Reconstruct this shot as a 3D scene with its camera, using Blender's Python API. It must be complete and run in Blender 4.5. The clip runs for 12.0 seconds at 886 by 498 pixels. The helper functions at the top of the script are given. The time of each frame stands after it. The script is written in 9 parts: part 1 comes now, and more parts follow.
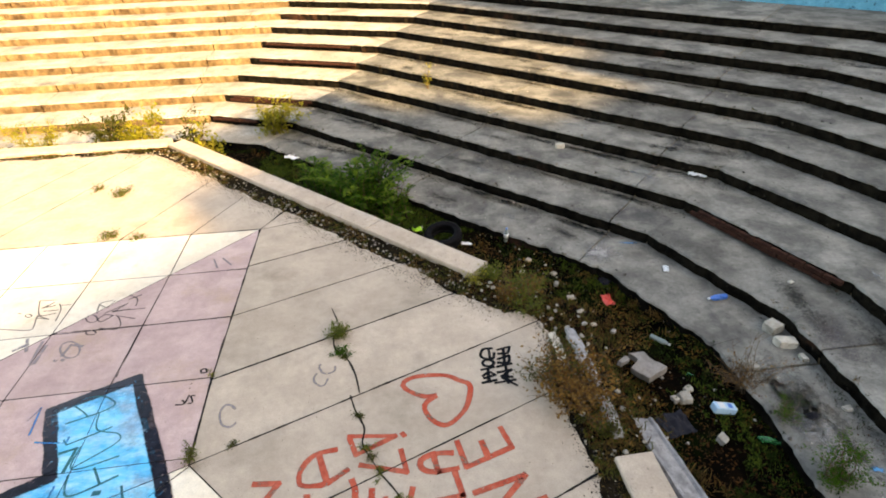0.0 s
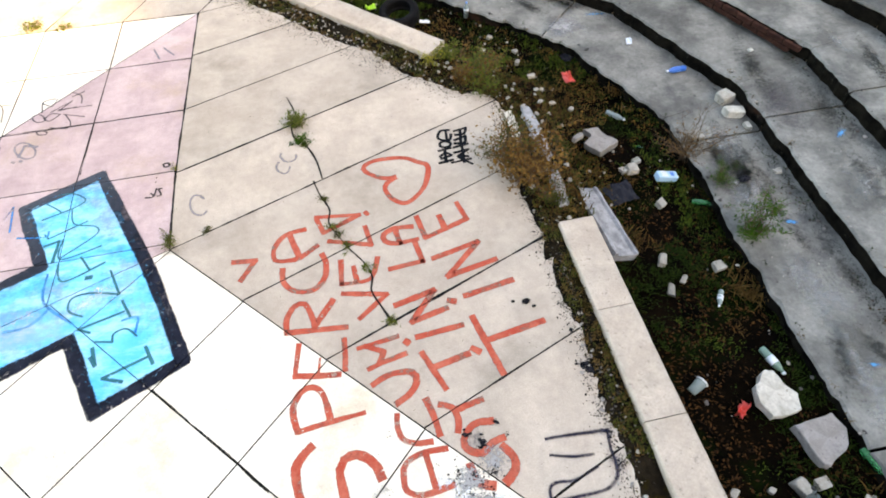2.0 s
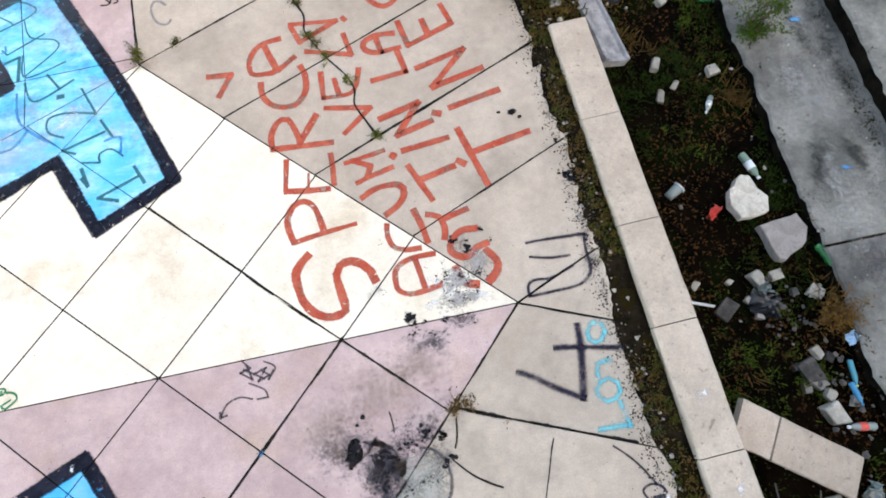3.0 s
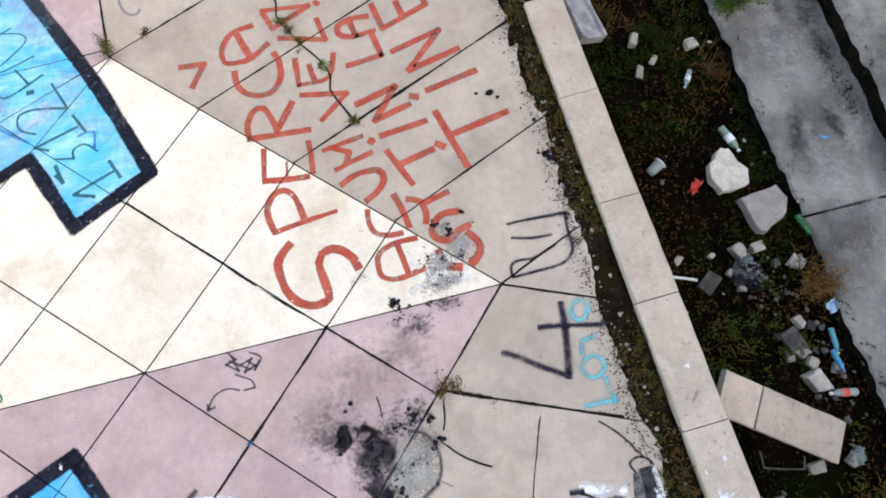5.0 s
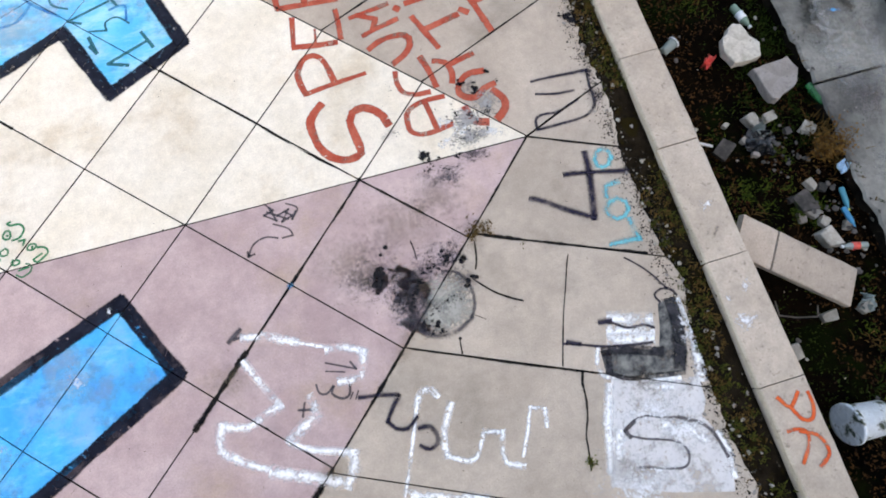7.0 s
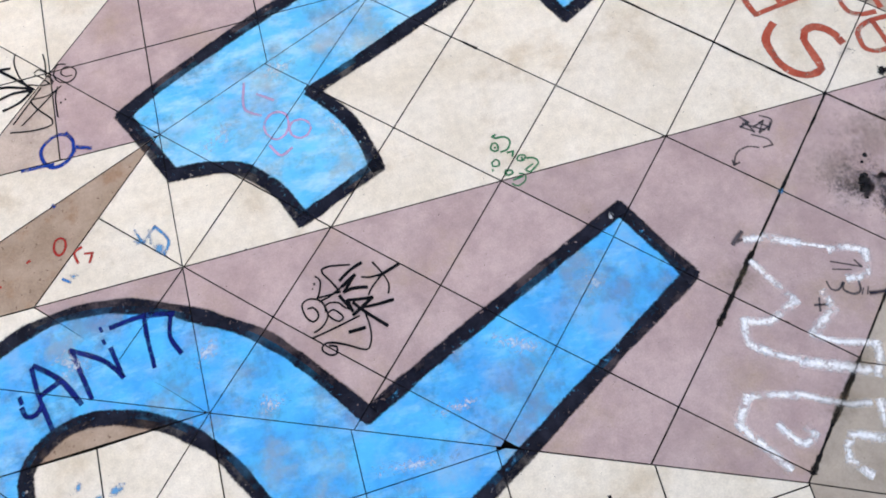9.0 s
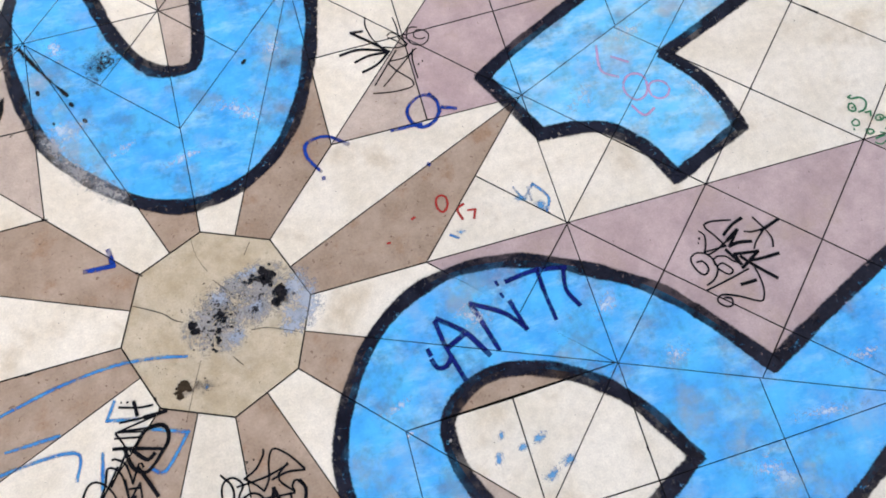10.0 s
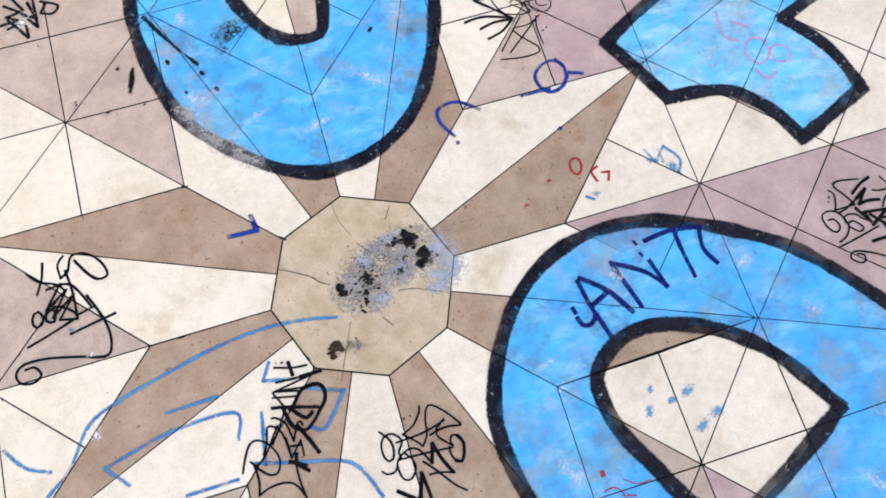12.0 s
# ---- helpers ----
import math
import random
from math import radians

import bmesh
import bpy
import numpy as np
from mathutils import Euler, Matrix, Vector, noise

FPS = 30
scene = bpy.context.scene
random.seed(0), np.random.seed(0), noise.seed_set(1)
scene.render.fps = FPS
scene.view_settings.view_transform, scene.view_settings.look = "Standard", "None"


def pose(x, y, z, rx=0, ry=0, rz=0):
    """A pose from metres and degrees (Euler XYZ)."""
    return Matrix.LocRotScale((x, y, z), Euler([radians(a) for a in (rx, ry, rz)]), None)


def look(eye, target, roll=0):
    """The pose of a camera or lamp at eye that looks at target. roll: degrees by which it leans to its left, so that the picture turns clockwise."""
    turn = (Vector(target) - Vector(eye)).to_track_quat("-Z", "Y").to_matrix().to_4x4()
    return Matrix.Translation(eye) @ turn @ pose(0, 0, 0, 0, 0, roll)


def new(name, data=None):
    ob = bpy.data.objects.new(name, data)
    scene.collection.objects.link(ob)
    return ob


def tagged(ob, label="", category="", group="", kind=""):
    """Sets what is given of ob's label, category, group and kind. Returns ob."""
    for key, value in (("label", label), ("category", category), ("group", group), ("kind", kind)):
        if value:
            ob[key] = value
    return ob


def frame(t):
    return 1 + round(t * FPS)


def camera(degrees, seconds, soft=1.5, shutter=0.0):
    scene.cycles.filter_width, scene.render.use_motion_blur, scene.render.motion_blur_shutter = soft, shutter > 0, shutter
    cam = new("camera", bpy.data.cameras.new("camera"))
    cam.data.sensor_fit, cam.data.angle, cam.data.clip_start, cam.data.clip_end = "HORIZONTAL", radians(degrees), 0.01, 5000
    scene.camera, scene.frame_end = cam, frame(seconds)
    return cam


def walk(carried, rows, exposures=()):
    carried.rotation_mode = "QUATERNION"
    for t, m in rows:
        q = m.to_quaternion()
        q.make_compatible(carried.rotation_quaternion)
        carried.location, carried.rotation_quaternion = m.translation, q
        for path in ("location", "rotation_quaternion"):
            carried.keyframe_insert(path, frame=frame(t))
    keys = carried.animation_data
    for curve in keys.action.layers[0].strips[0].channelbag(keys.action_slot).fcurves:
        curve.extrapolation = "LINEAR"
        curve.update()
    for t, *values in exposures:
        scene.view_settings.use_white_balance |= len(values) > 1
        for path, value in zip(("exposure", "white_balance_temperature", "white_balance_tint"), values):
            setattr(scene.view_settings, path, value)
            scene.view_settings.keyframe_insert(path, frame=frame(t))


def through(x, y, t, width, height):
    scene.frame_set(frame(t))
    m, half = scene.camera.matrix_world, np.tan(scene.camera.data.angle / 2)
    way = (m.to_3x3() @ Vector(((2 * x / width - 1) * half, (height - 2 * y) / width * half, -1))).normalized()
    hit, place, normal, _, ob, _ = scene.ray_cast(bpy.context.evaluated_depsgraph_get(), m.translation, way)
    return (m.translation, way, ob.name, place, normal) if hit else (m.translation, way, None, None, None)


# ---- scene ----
cam = camera(77.7, 12.0, soft=1.85)
PATH = [
    (0, (8.86, -0.44, 4.184), (9.02, 1.23, 3.096), -1.8),
    (0.5, (8.902, -0.508, 4.173), (9.093, 1.155, 3.078), -1.9),
    (1, (8.929, -0.567, 4.176), (9.138, 1.027, 2.987), -1.9),
    (1.5, (8.976, -0.607, 4.209), (9.169, 0.8, 2.8), -2.2),
    (2, (9.012, -0.634, 4.22), (9.173, 0.514, 2.59), -2.7),
    (2.5, (9.033, -0.662, 4.252), (9.157, 0.213, 2.458), -3.3),
    (3, (9.056, -0.675, 4.273), (9.125, -0.123, 2.352), -4.8),
    (3.2, (9.058, -0.664, 4.27), (9.11, -0.216, 2.321), -5.5),
    (5, (9.135, -0.699, 4.263), (9.219, -0.205, 2.327), -4.5),
    (5.5, (9.157, -0.843, 4.204), (9.23, -0.374, 2.261), -5.9),
    (6, (9.075, -1.345, 4.105), (9.136, -0.877, 2.162), -7.3),
    (6.5, (8.941, -1.659, 4.139), (9.029, -1.185, 2.198), -4.4),
    (6.7, (8.841, -1.706, 4.147), (8.929, -1.241, 2.204), -4.4),
    (8.3, (6.428, -1.636, 4.221), (6.519, -1.191, 2.273), -3.9),
    (8.5, (5.952, -1.583, 4.218), (6.043, -1.135, 2.271), -4.0),
    (9, (4.611, -1.392, 4.222), (4.717, -0.943, 2.276), -2.5),
    (9.5, (3.113, -1.16, 4.209), (3.235, -0.714, 2.263), -0.7),
    (10, (1.521, -0.91, 4.228), (1.658, -0.461, 2.284), 0.9),
    (10.5, (0.639, -0.767, 4.24), (0.786, -0.332, 2.294), 2.5),
    (11, (0.408, -0.799, 4.243), (0.562, -0.37, 2.296), 3.2),
    (11.5, (0.348, -0.826, 4.243), (0.502, -0.403, 2.294), 3.2),
    (12, (0.339, -0.835, 4.233), (0.491, -0.414, 2.284), 3.0),
]
walk(cam, [(t, look(eye, target, roll)) for t, eye, target, roll in PATH],
     exposures=[(0.0, 3.06, 9700, 13), (0.8, 3.56, 9500, 13), (1.5, 3.67, 9200, 13), (3.0, 3.41, 9100, 14), (5.0, 3.27, 9000, 16), (6.5, 3.19, 9000, 16), (8.5, 2.93, 9000, 17), (10.0, 2.81, 9000, 17), (12.0, 2.95, 9100, 18)])

# ---- sky and sun: a low warm sun behind added blocking walls, most of the bowl in open shade ----
SUN_AZ, SUN_EL = radians(-50.0), radians(24.0)
world = bpy.data.worlds.new("sky")
scene.world = world
world.use_nodes = True
wn = world.node_tree
sky = wn.nodes.new("ShaderNodeTexSky")
sky.sky_type, sky.sun_disc = "NISHITA", False
sky.sun_elevation, sky.sun_rotation = SUN_EL, math.pi / 2 - SUN_AZ
sky.dust_density = 2.0
wn.links.new(sky.outputs[0], wn.nodes["Background"].inputs[0])
wn.nodes["Background"].inputs[1].default_value = 0.08
sun_data = bpy.data.lights.new("sun", "SUN")
sun_data.energy, sun_data.angle, sun_data.color = 2.35, radians(1.2), (1.0, 0.78, 0.46)
sun = new("sun", sun_data)
sun_dir = Vector((math.cos(SUN_AZ) * math.cos(SUN_EL), math.sin(SUN_AZ) * math.cos(SUN_EL), math.sin(SUN_EL)))
sun.matrix_world = look(sun_dir * 60, (0, 0, 0))


# ---- materials ----
def mat(name, base, other, scale=6.0, rough=0.85, bump=0.15, speck=None, speck_amount=0.0, fine=90.0, vary=0.06, metal=0.0,
        patch=None, patch_scale=1.2, patch_at=(0.55, 0.75), coords="Object", gloss=0.12, blotch=0.12):
    """Two tones mixed by broad noise, fine grain, optional specks and broad patches, with bump."""
    m = bpy.data.materials.new(name)
    m.use_nodes = True
    n, l = m.node_tree.nodes, m.node_tree.links
    b = n["Principled BSDF"]
    tc = n.new("ShaderNodeTexCoord")
    geo = n.new("ShaderNodeNewGeometry")
    where = geo.outputs["Position"] if coords == "World" else tc.outputs["Object"]

    def noise_at(s, detail=5.0, rough_n=0.6):
        k = n.new("ShaderNodeTexNoise")
        k.inputs["Scale"].default_value, k.inputs["Detail"].default_value, k.inputs["Roughness"].default_value = s, detail, rough_n
        l.new(where, k.inputs["Vector"])
        return k.outputs["Fac"]

    def ramp(fac, lo, hi):
        r = n.new("ShaderNodeMapRange")
        r.interpolation_type = "SMOOTHSTEP"
        r.inputs["From Min"].default_value, r.inputs["From Max"].default_value = lo, hi
        l.new(fac, r.inputs["Value"])
        return r.outputs["Result"]

    def mix(fac, a, c):
        k = n.new("ShaderNodeMix")
        k.data_type = "RGBA"
        l.new(fac, k.inputs["Factor"])
        for v, i in ((a, "A"), (c, "B")):
            socket = [q for q in k.inputs if q.name == i and q.type == "RGBA"][0]
            if isinstance(v, tuple):
                socket.default_value = (*v, 1)
            else:
                l.new(v, socket)
        return [q for q in k.outputs if q.type == "RGBA"][0]

    broad, grain = noise_at(scale), noise_at(fine, 3.0)
    mottle = noise_at(13.0, 6.0, 0.7)
    col = mix(ramp(broad, 0.32, 0.68), base, other)
    if patch:
        col = mix(ramp(noise_at(patch_scale, 6.0, 0.65), *patch_at), col, patch)
    if speck:
        col = mix(ramp(noise_at(fine * 0.35, 4.0, 0.7), 0.62 - speck_amount, 0.70 - speck_amount), col, speck)
    info = n.new("ShaderNodeObjectInfo")
    hsv = n.new("ShaderNodeHueSaturation")
    val = n.new("ShaderNodeMapRange")
    l.new(info.outputs["Random"], val.inputs["Value"])
    val.inputs["To Min"].default_value, val.inputs["To Max"].default_value = 1 - vary, 1 + vary
    gr = n.new("ShaderNodeMapRange")
    l.new(grain, gr.inputs["Value"])
    gr.inputs["From Min"].default_value, gr.inputs["From Max"].default_value = 0.3, 0.7
    gr.inputs["To Min"].default_value, gr.inputs["To Max"].default_value = 0.90, 1.08
    mul = n.new("ShaderNodeMath")
    mul.operation = "MULTIPLY"
    l.new(val.outputs[0], mul.inputs[0])
    l.new(gr.outputs[0], mul.inputs[1])
    mt = n.new("ShaderNodeMapRange")
    l.new(mottle, mt.inputs["Value"])
    mt.inputs["From Min"].default_value, mt.inputs["From Max"].default_value = 0.28, 0.72
    mt.inputs["To Min"].default_value, mt.inputs["To Max"].default_value = 1 - blotch, 1 + 0.7 * blotch
    mul2 = n.new("ShaderNodeMath")
    mul2.operation = "MULTIPLY"
    l.new(mul.outputs[0], mul2.inputs[0])
    l.new(mt.outputs[0], mul2.inputs[1])
    l.new(mul2.outputs[0], hsv.inputs["Value"])
    l.new(col, hsv.inputs["Color"])
    l.new(hsv.outputs[0], b.inputs["Base Color"])
    b.inputs["Roughness"].default_value, b.inputs["Metallic"].default_value = rough, metal
    b.inputs["Specular IOR Level"].default_value = gloss
    if bump:
        k = n.new("ShaderNodeBump")
        k.inputs["Strength"].default_value, k.inputs["Distance"].default_value = bump, 0.01
        l.new(grain, k.inputs["Height"])
        l.new(k.outputs[0], b.inputs["Normal"])
    return m


def paint_mat(name, base, other, scale=4.0, wear=0.12, soft=0.35, strength=1.0, thin=0.0, thin_scale=2.0, fray=0.55, pale=None, pale_at=(0.56, 0.70), brush=1.0, bare=None, sheen=0.0):
    """Sprayed or brushed paint on concrete: two tones, worn through here and there, edges soft across the stroke (UV v)."""
    m = bpy.data.materials.new(name)
    m.use_nodes = True
    n, l = m.node_tree.nodes, m.node_tree.links
    b = n["Principled BSDF"]
    geo = n.new("ShaderNodeNewGeometry")
    uv = n.new("ShaderNodeTexCoord")
    sep = n.new("ShaderNodeSeparateXYZ")
    l.new(uv.outputs["UV"], sep.inputs[0])

    def noise_at(s, detail, rough_n):
        k = n.new("ShaderNodeTexNoise")
        k.inputs["Scale"].default_value, k.inputs["Detail"].default_value, k.inputs["Roughness"].default_value = s, detail, rough_n
        l.new(geo.outputs["Position"], k.inputs["Vector"])
        return k.outputs["Fac"]

    def math_node(op, a, c):
        k = n.new("ShaderNodeMath")
        k.operation = op
        for i, v in enumerate((a, c)):
            if isinstance(v, float):
                k.inputs[i].default_value = v
            else:
                l.new(v, k.inputs[i])
        return k.outputs[0]

    def ramp(fac, lo, hi):
        r = n.new("ShaderNodeMapRange")
        r.interpolation_type = "SMOOTHSTEP"
        r.inputs["From Min"].default_value, r.inputs["From Max"].default_value = lo, hi
        l.new(fac, r.inputs["Value"])
        return r.outputs["Result"]

    k = n.new("ShaderNodeMix")
    k.data_type = "RGBA"
    rgba = [q for q in k.inputs if q.type == "RGBA"]
    rgba[0].default_value, rgba[1].default_value = (*base, 1), (*other, 1)
    l.new(ramp(noise_at(scale, 9.0, 0.75), 0.36, 0.68), k.inputs["Factor"])
    col = [q for q in k.outputs if q.type == "RGBA"][0]
    if pale:
        # pale rubbed streaks along the brush, and patches of a lighter coat
        turn = n.new("ShaderNodeMapping")
        turn.inputs["Rotation"].default_value, turn.inputs["Scale"].default_value = (0, 0, 0.5), (1.0, brush, 1.0)
        l.new(geo.outputs["Position"], turn.inputs["Vector"])
        streak = n.new("ShaderNodeTexNoise")
        streak.inputs["Scale"].default_value, streak.inputs["Detail"].default_value, streak.inputs["Roughness"].default_value = 2.3, 9.0, 0.72
        l.new(turn.outputs[0], streak.inputs["Vector"])
        k = n.new("ShaderNodeMix")
        k.data_type = "RGBA"
        rgba = [q for q in k.inputs if q.type == "RGBA"]
        l.new(col, rgba[0])
        rgba[1].default_value = (*pale, 1)
        l.new(math_node("MULTIPLY", ramp(streak.outputs["Fac"], *pale_at), 0.75), k.inputs["Factor"])
        col = [q for q in k.outputs if q.type == "RGBA"][0]
    if bare:
        # broad patches where the coat is so thin that it greys
        k = n.new("ShaderNodeMix")
        k.data_type = "RGBA"
        rgba = [q for q in k.inputs if q.type == "RGBA"]
        l.new(col, rgba[0])
        rgba[1].default_value = (*bare, 1)
        l.new(math_node("MULTIPLY", ramp(noise_at(1.9, 8.0, 0.68), 0.50, 0.68), 0.5), k.inputs["Factor"])
        col = [q for q in k.outputs if q.type == "RGBA"][0]
    l.new(col, b.inputs["Base Color"])
    b.inputs["Roughness"].default_value = 0.7
    b.inputs["Specular IOR Level"].default_value = 0.08
    if sheen:
        graze = n.new("ShaderNodeLayerWeight")
        l.new(math_node("ADD", math_node("MULTIPLY", ramp(graze.outputs["Facing"], 0.30, 0.52), sheen), 0.08), b.inputs["Specular IOR Level"])
        b.inputs["Roughness"].default_value = 0.36
    # distance from the stroke's middle, 0 to 1, roughened by grain
    mid = math_node("ABSOLUTE", math_node("SUBTRACT", sep.outputs["Y"], 0.5), 0.0)
    rough_edge = math_node("ADD", math_node("MULTIPLY", mid, 2.0), math_node("MULTIPLY", math_node("SUBTRACT", noise_at(45.0, 4.0, 0.7), 0.5), fray))
    edge = math_node("SUBTRACT", 1.0, ramp(rough_edge, 0.92 - soft, 0.98))
    worn = ramp(noise_at(16.0, 6.0, 0.75), wear + 0.22, wear + 0.32)
    alpha = math_node("MULTIPLY", math_node("MULTIPLY", edge, worn), strength)
    if thin:
        # broad patches where the coat is thin and the slab shows through, with brush grain
        coat = math_node("MULTIPLY", ramp(noise_at(thin_scale, 8.0, 0.72), 0.47, 0.64), thin)
        alpha = math_node("MULTIPLY", alpha, math_node("SUBTRACT", 1.0, coat))
    l.new(alpha, b.inputs["Alpha"])
    return m


def stain_mat(name, base, other, density=1.0, scale=7.0, lo=0.74, hi=0.92, fall=1.15, gain=1.0):
    """Soot, droppings or overspray: grainy, thinning out from the middle of the mark (UV)."""
    m = bpy.data.materials.new(name)
    m.use_nodes = True
    n, l = m.node_tree.nodes, m.node_tree.links
    b = n["Principled BSDF"]
    uv = n.new("ShaderNodeTexCoord")
    geo = n.new("ShaderNodeNewGeometry")
    d = n.new("ShaderNodeVectorMath")
    d.operation = "DISTANCE"
    l.new(uv.outputs["UV"], d.inputs[0])
    d.inputs[1].default_value = (0.5, 0.5, 0)
    k = n.new("ShaderNodeTexNoise")
    k.inputs["Scale"].default_value, k.inputs["Detail"].default_value, k.inputs["Roughness"].default_value = scale, 10.0, 0.85
    l.new(geo.outputs["Position"], k.inputs["Vector"])
    g = n.new("ShaderNodeTexNoise")
    g.inputs["Scale"].default_value, g.inputs["Detail"].default_value, g.inputs["Roughness"].default_value = scale * 5, 6.0, 0.8
    l.new(geo.outputs["Position"], g.inputs["Vector"])
    both = n.new("ShaderNodeMath")
    both.operation = "MULTIPLY_ADD"
    l.new(g.outputs["Fac"], both.inputs[0])
    both.inputs[1].default_value = 0.8 * gain
    lift = n.new("ShaderNodeMath")
    lift.operation = "MULTIPLY_ADD"
    l.new(k.outputs["Fac"], lift.inputs[0])
    lift.inputs[1].default_value, lift.inputs[2].default_value = gain, 0.9 * (1 - gain)
    l.new(lift.outputs[0], both.inputs[2])
    s = n.new("ShaderNodeMath")
    s.operation = "MULTIPLY_ADD"
    l.new(d.outputs["Value"], s.inputs[0])
    s.inputs[1].default_value = -fall
    l.new(both.outputs[0], s.inputs[2])
    r = n.new("ShaderNodeMapRange")
    r.interpolation_type = "SMOOTHSTEP"
    r.inputs["From Min"].default_value, r.inputs["From Max"].default_value = lo, hi
    r.inputs["To Max"].default_value = density
    l.new(s.outputs[0], r.inputs["Value"])
    l.new(r.outputs["Result"], b.inputs["Alpha"])
    c = n.new("ShaderNodeMix")
    c.data_type = "RGBA"
    rgba = [q for q in c.inputs if q.type == "RGBA"]
    rgba[0].default_value, rgba[1].default_value = (*base, 1), (*other, 1)
    l.new(k.outputs["Fac"], c.inputs["Factor"])
    l.new([q for q in c.outputs if q.type == "RGBA"][0], b.inputs["Base Color"])
    b.inputs["Roughness"].default_value = 0.9
    b.inputs["Specular IOR Level"].default_value = 0.05
    return m


M_WHITE = mat("cream_concrete", (0.6912, 0.6241, 0.5195), (0.768, 0.7092, 0.6178), 2.2, 0.8, 0.12, (0.48, 0.4255, 0.3557), -0.06, 70, 0.05, patch=(0.576, 0.4848, 0.3696), patch_scale=1.5, patch_at=(0.52, 0.74), coords="World")
M_MAUVE = mat("mauve_concrete", (0.3984, 0.2895, 0.2895), (0.4992, 0.3807, 0.376), 2.4, 0.8, 0.12, (0.2784, 0.2021, 0.2021), -0.03, 70, 0.06, patch=(0.4224, 0.3102, 0.2538), patch_scale=1.4, patch_at=(0.50, 0.75), coords="World")
M_TAN = mat("tan_concrete", (0.42, 0.335, 0.285), (0.53, 0.435, 0.375), 2.4, 0.8, 0.12, (0.26, 0.18, 0.14), -0.02, 60, 0.06, patch=(0.38, 0.29, 0.23), patch_scale=1.6, patch_at=(0.48, 0.72), coords="World")
M_BROWN = mat("brown_concrete", (0.315, 0.225, 0.165), (0.42, 0.315, 0.245), 2.6, 0.8, 0.12, (0.17, 0.105, 0.075), 0.01, 50, 0.06, patch=(0.33, 0.205, 0.135), patch_scale=3.5, patch_at=(0.52, 0.72), coords="World")
M_OCHRE = mat("ochre_concrete", (0.43, 0.345, 0.235), (0.54, 0.46, 0.35), 4.0, 0.8, 0.12, (0.30, 0.25, 0.18), 0.0, 70, 0.05, patch=(0.45, 0.40, 0.33), patch_scale=1.6, coords="World")
M_BEIGE = mat("beige_concrete", (0.386, 0.3235, 0.2688), (0.465, 0.396, 0.3345), 1.8, 0.85, 0.15, (0.2511, 0.213, 0.1774), -0.03, 80, 0.06, patch=(0.3162, 0.2673, 0.2218), patch_scale=1.3, patch_at=(0.50, 0.75), coords="World")
M_GROUT = mat("dark_joint_soil", (0.006, 0.005, 0.0045), (0.016, 0.013, 0.009), 8, 0.95, 0.4, coords="World", gloss=0.02)
M_COPING = mat("coping_concrete", (0.4092, 0.341, 0.2812), (0.4929, 0.4174, 0.3515), 3.0, 0.85, 0.25, (0.279, 0.2333, 0.1933), 0.02, 60, 0.07, patch=(0.3906, 0.3321, 0.2724), patch_scale=2.2, coords="World")
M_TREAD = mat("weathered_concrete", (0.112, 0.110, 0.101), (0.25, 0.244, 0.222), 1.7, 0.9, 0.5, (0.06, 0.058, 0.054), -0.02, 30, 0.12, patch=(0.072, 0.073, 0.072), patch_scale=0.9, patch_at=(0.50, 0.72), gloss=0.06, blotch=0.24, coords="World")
# riser dirt and rust, with the shade of the step face in the near-black tone
M_RISER = mat("shaded_dirty_riser", (0.003, 0.0028, 0.0025), (0.013, 0.011, 0.008), 5.0, 0.97, 1.0, (0.030, 0.026, 0.020), 0.0, 22, 0.1, patch=(0.040, 0.020, 0.013), patch_scale=0.8, patch_at=(0.60, 0.70), coords="World", gloss=0.03)
# paler tread and riser copies for the sunny sides, sunlight put into the colour
M_TREADSUN = mat("sunlit_concrete", (0.2782, 0.2574, 0.2226), (0.5008, 0.466, 0.4104), 2.0, 0.9, 0.5, (0.1391, 0.1252, 0.1043), 0.0, 40, 0.10, patch=(0.1808, 0.167, 0.146), patch_scale=1.0, patch_at=(0.50, 0.70), coords="World", gloss=0.06, blotch=0.22)
M_RISERSUN = mat("sunlit_brown_riser", (0.1035, 0.07038, 0.03933), (0.2691, 0.1904, 0.1076), 3.0, 0.95, 0.6, (0.0621, 0.0414, 0.02484), 0.0, 30, 0.1, patch=(0.05796, 0.03726, 0.02277), patch_scale=1.5, patch_at=(0.50, 0.66), coords="World", gloss=0.03, blotch=0.3)
M_BRICK = mat("sooty_red_brick", (0.028, 0.011, 0.008), (0.055, 0.022, 0.015), 6.0, 0.9, 0.4, (0.03, 0.018, 0.014), 0.03, 60, 0.2)
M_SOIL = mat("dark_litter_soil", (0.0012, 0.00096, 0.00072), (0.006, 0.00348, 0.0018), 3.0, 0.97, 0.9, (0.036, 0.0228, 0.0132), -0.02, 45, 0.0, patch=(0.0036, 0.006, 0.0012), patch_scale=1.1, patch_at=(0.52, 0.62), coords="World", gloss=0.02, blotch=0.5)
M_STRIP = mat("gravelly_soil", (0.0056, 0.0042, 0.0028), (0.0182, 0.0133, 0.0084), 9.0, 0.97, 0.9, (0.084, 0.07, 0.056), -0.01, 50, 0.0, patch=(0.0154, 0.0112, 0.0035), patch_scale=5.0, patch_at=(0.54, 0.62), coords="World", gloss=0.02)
M_EARTH = mat("dry_ground", (0.16, 0.13, 0.09), (0.22, 0.19, 0.13), 0.8, 0.95, 0.5, coords="World")
M_PLASTER = mat("grey_plaster", (0.45, 0.43, 0.40), (0.52, 0.50, 0.47), 1.0, 0.9, 0.2, coords="World")
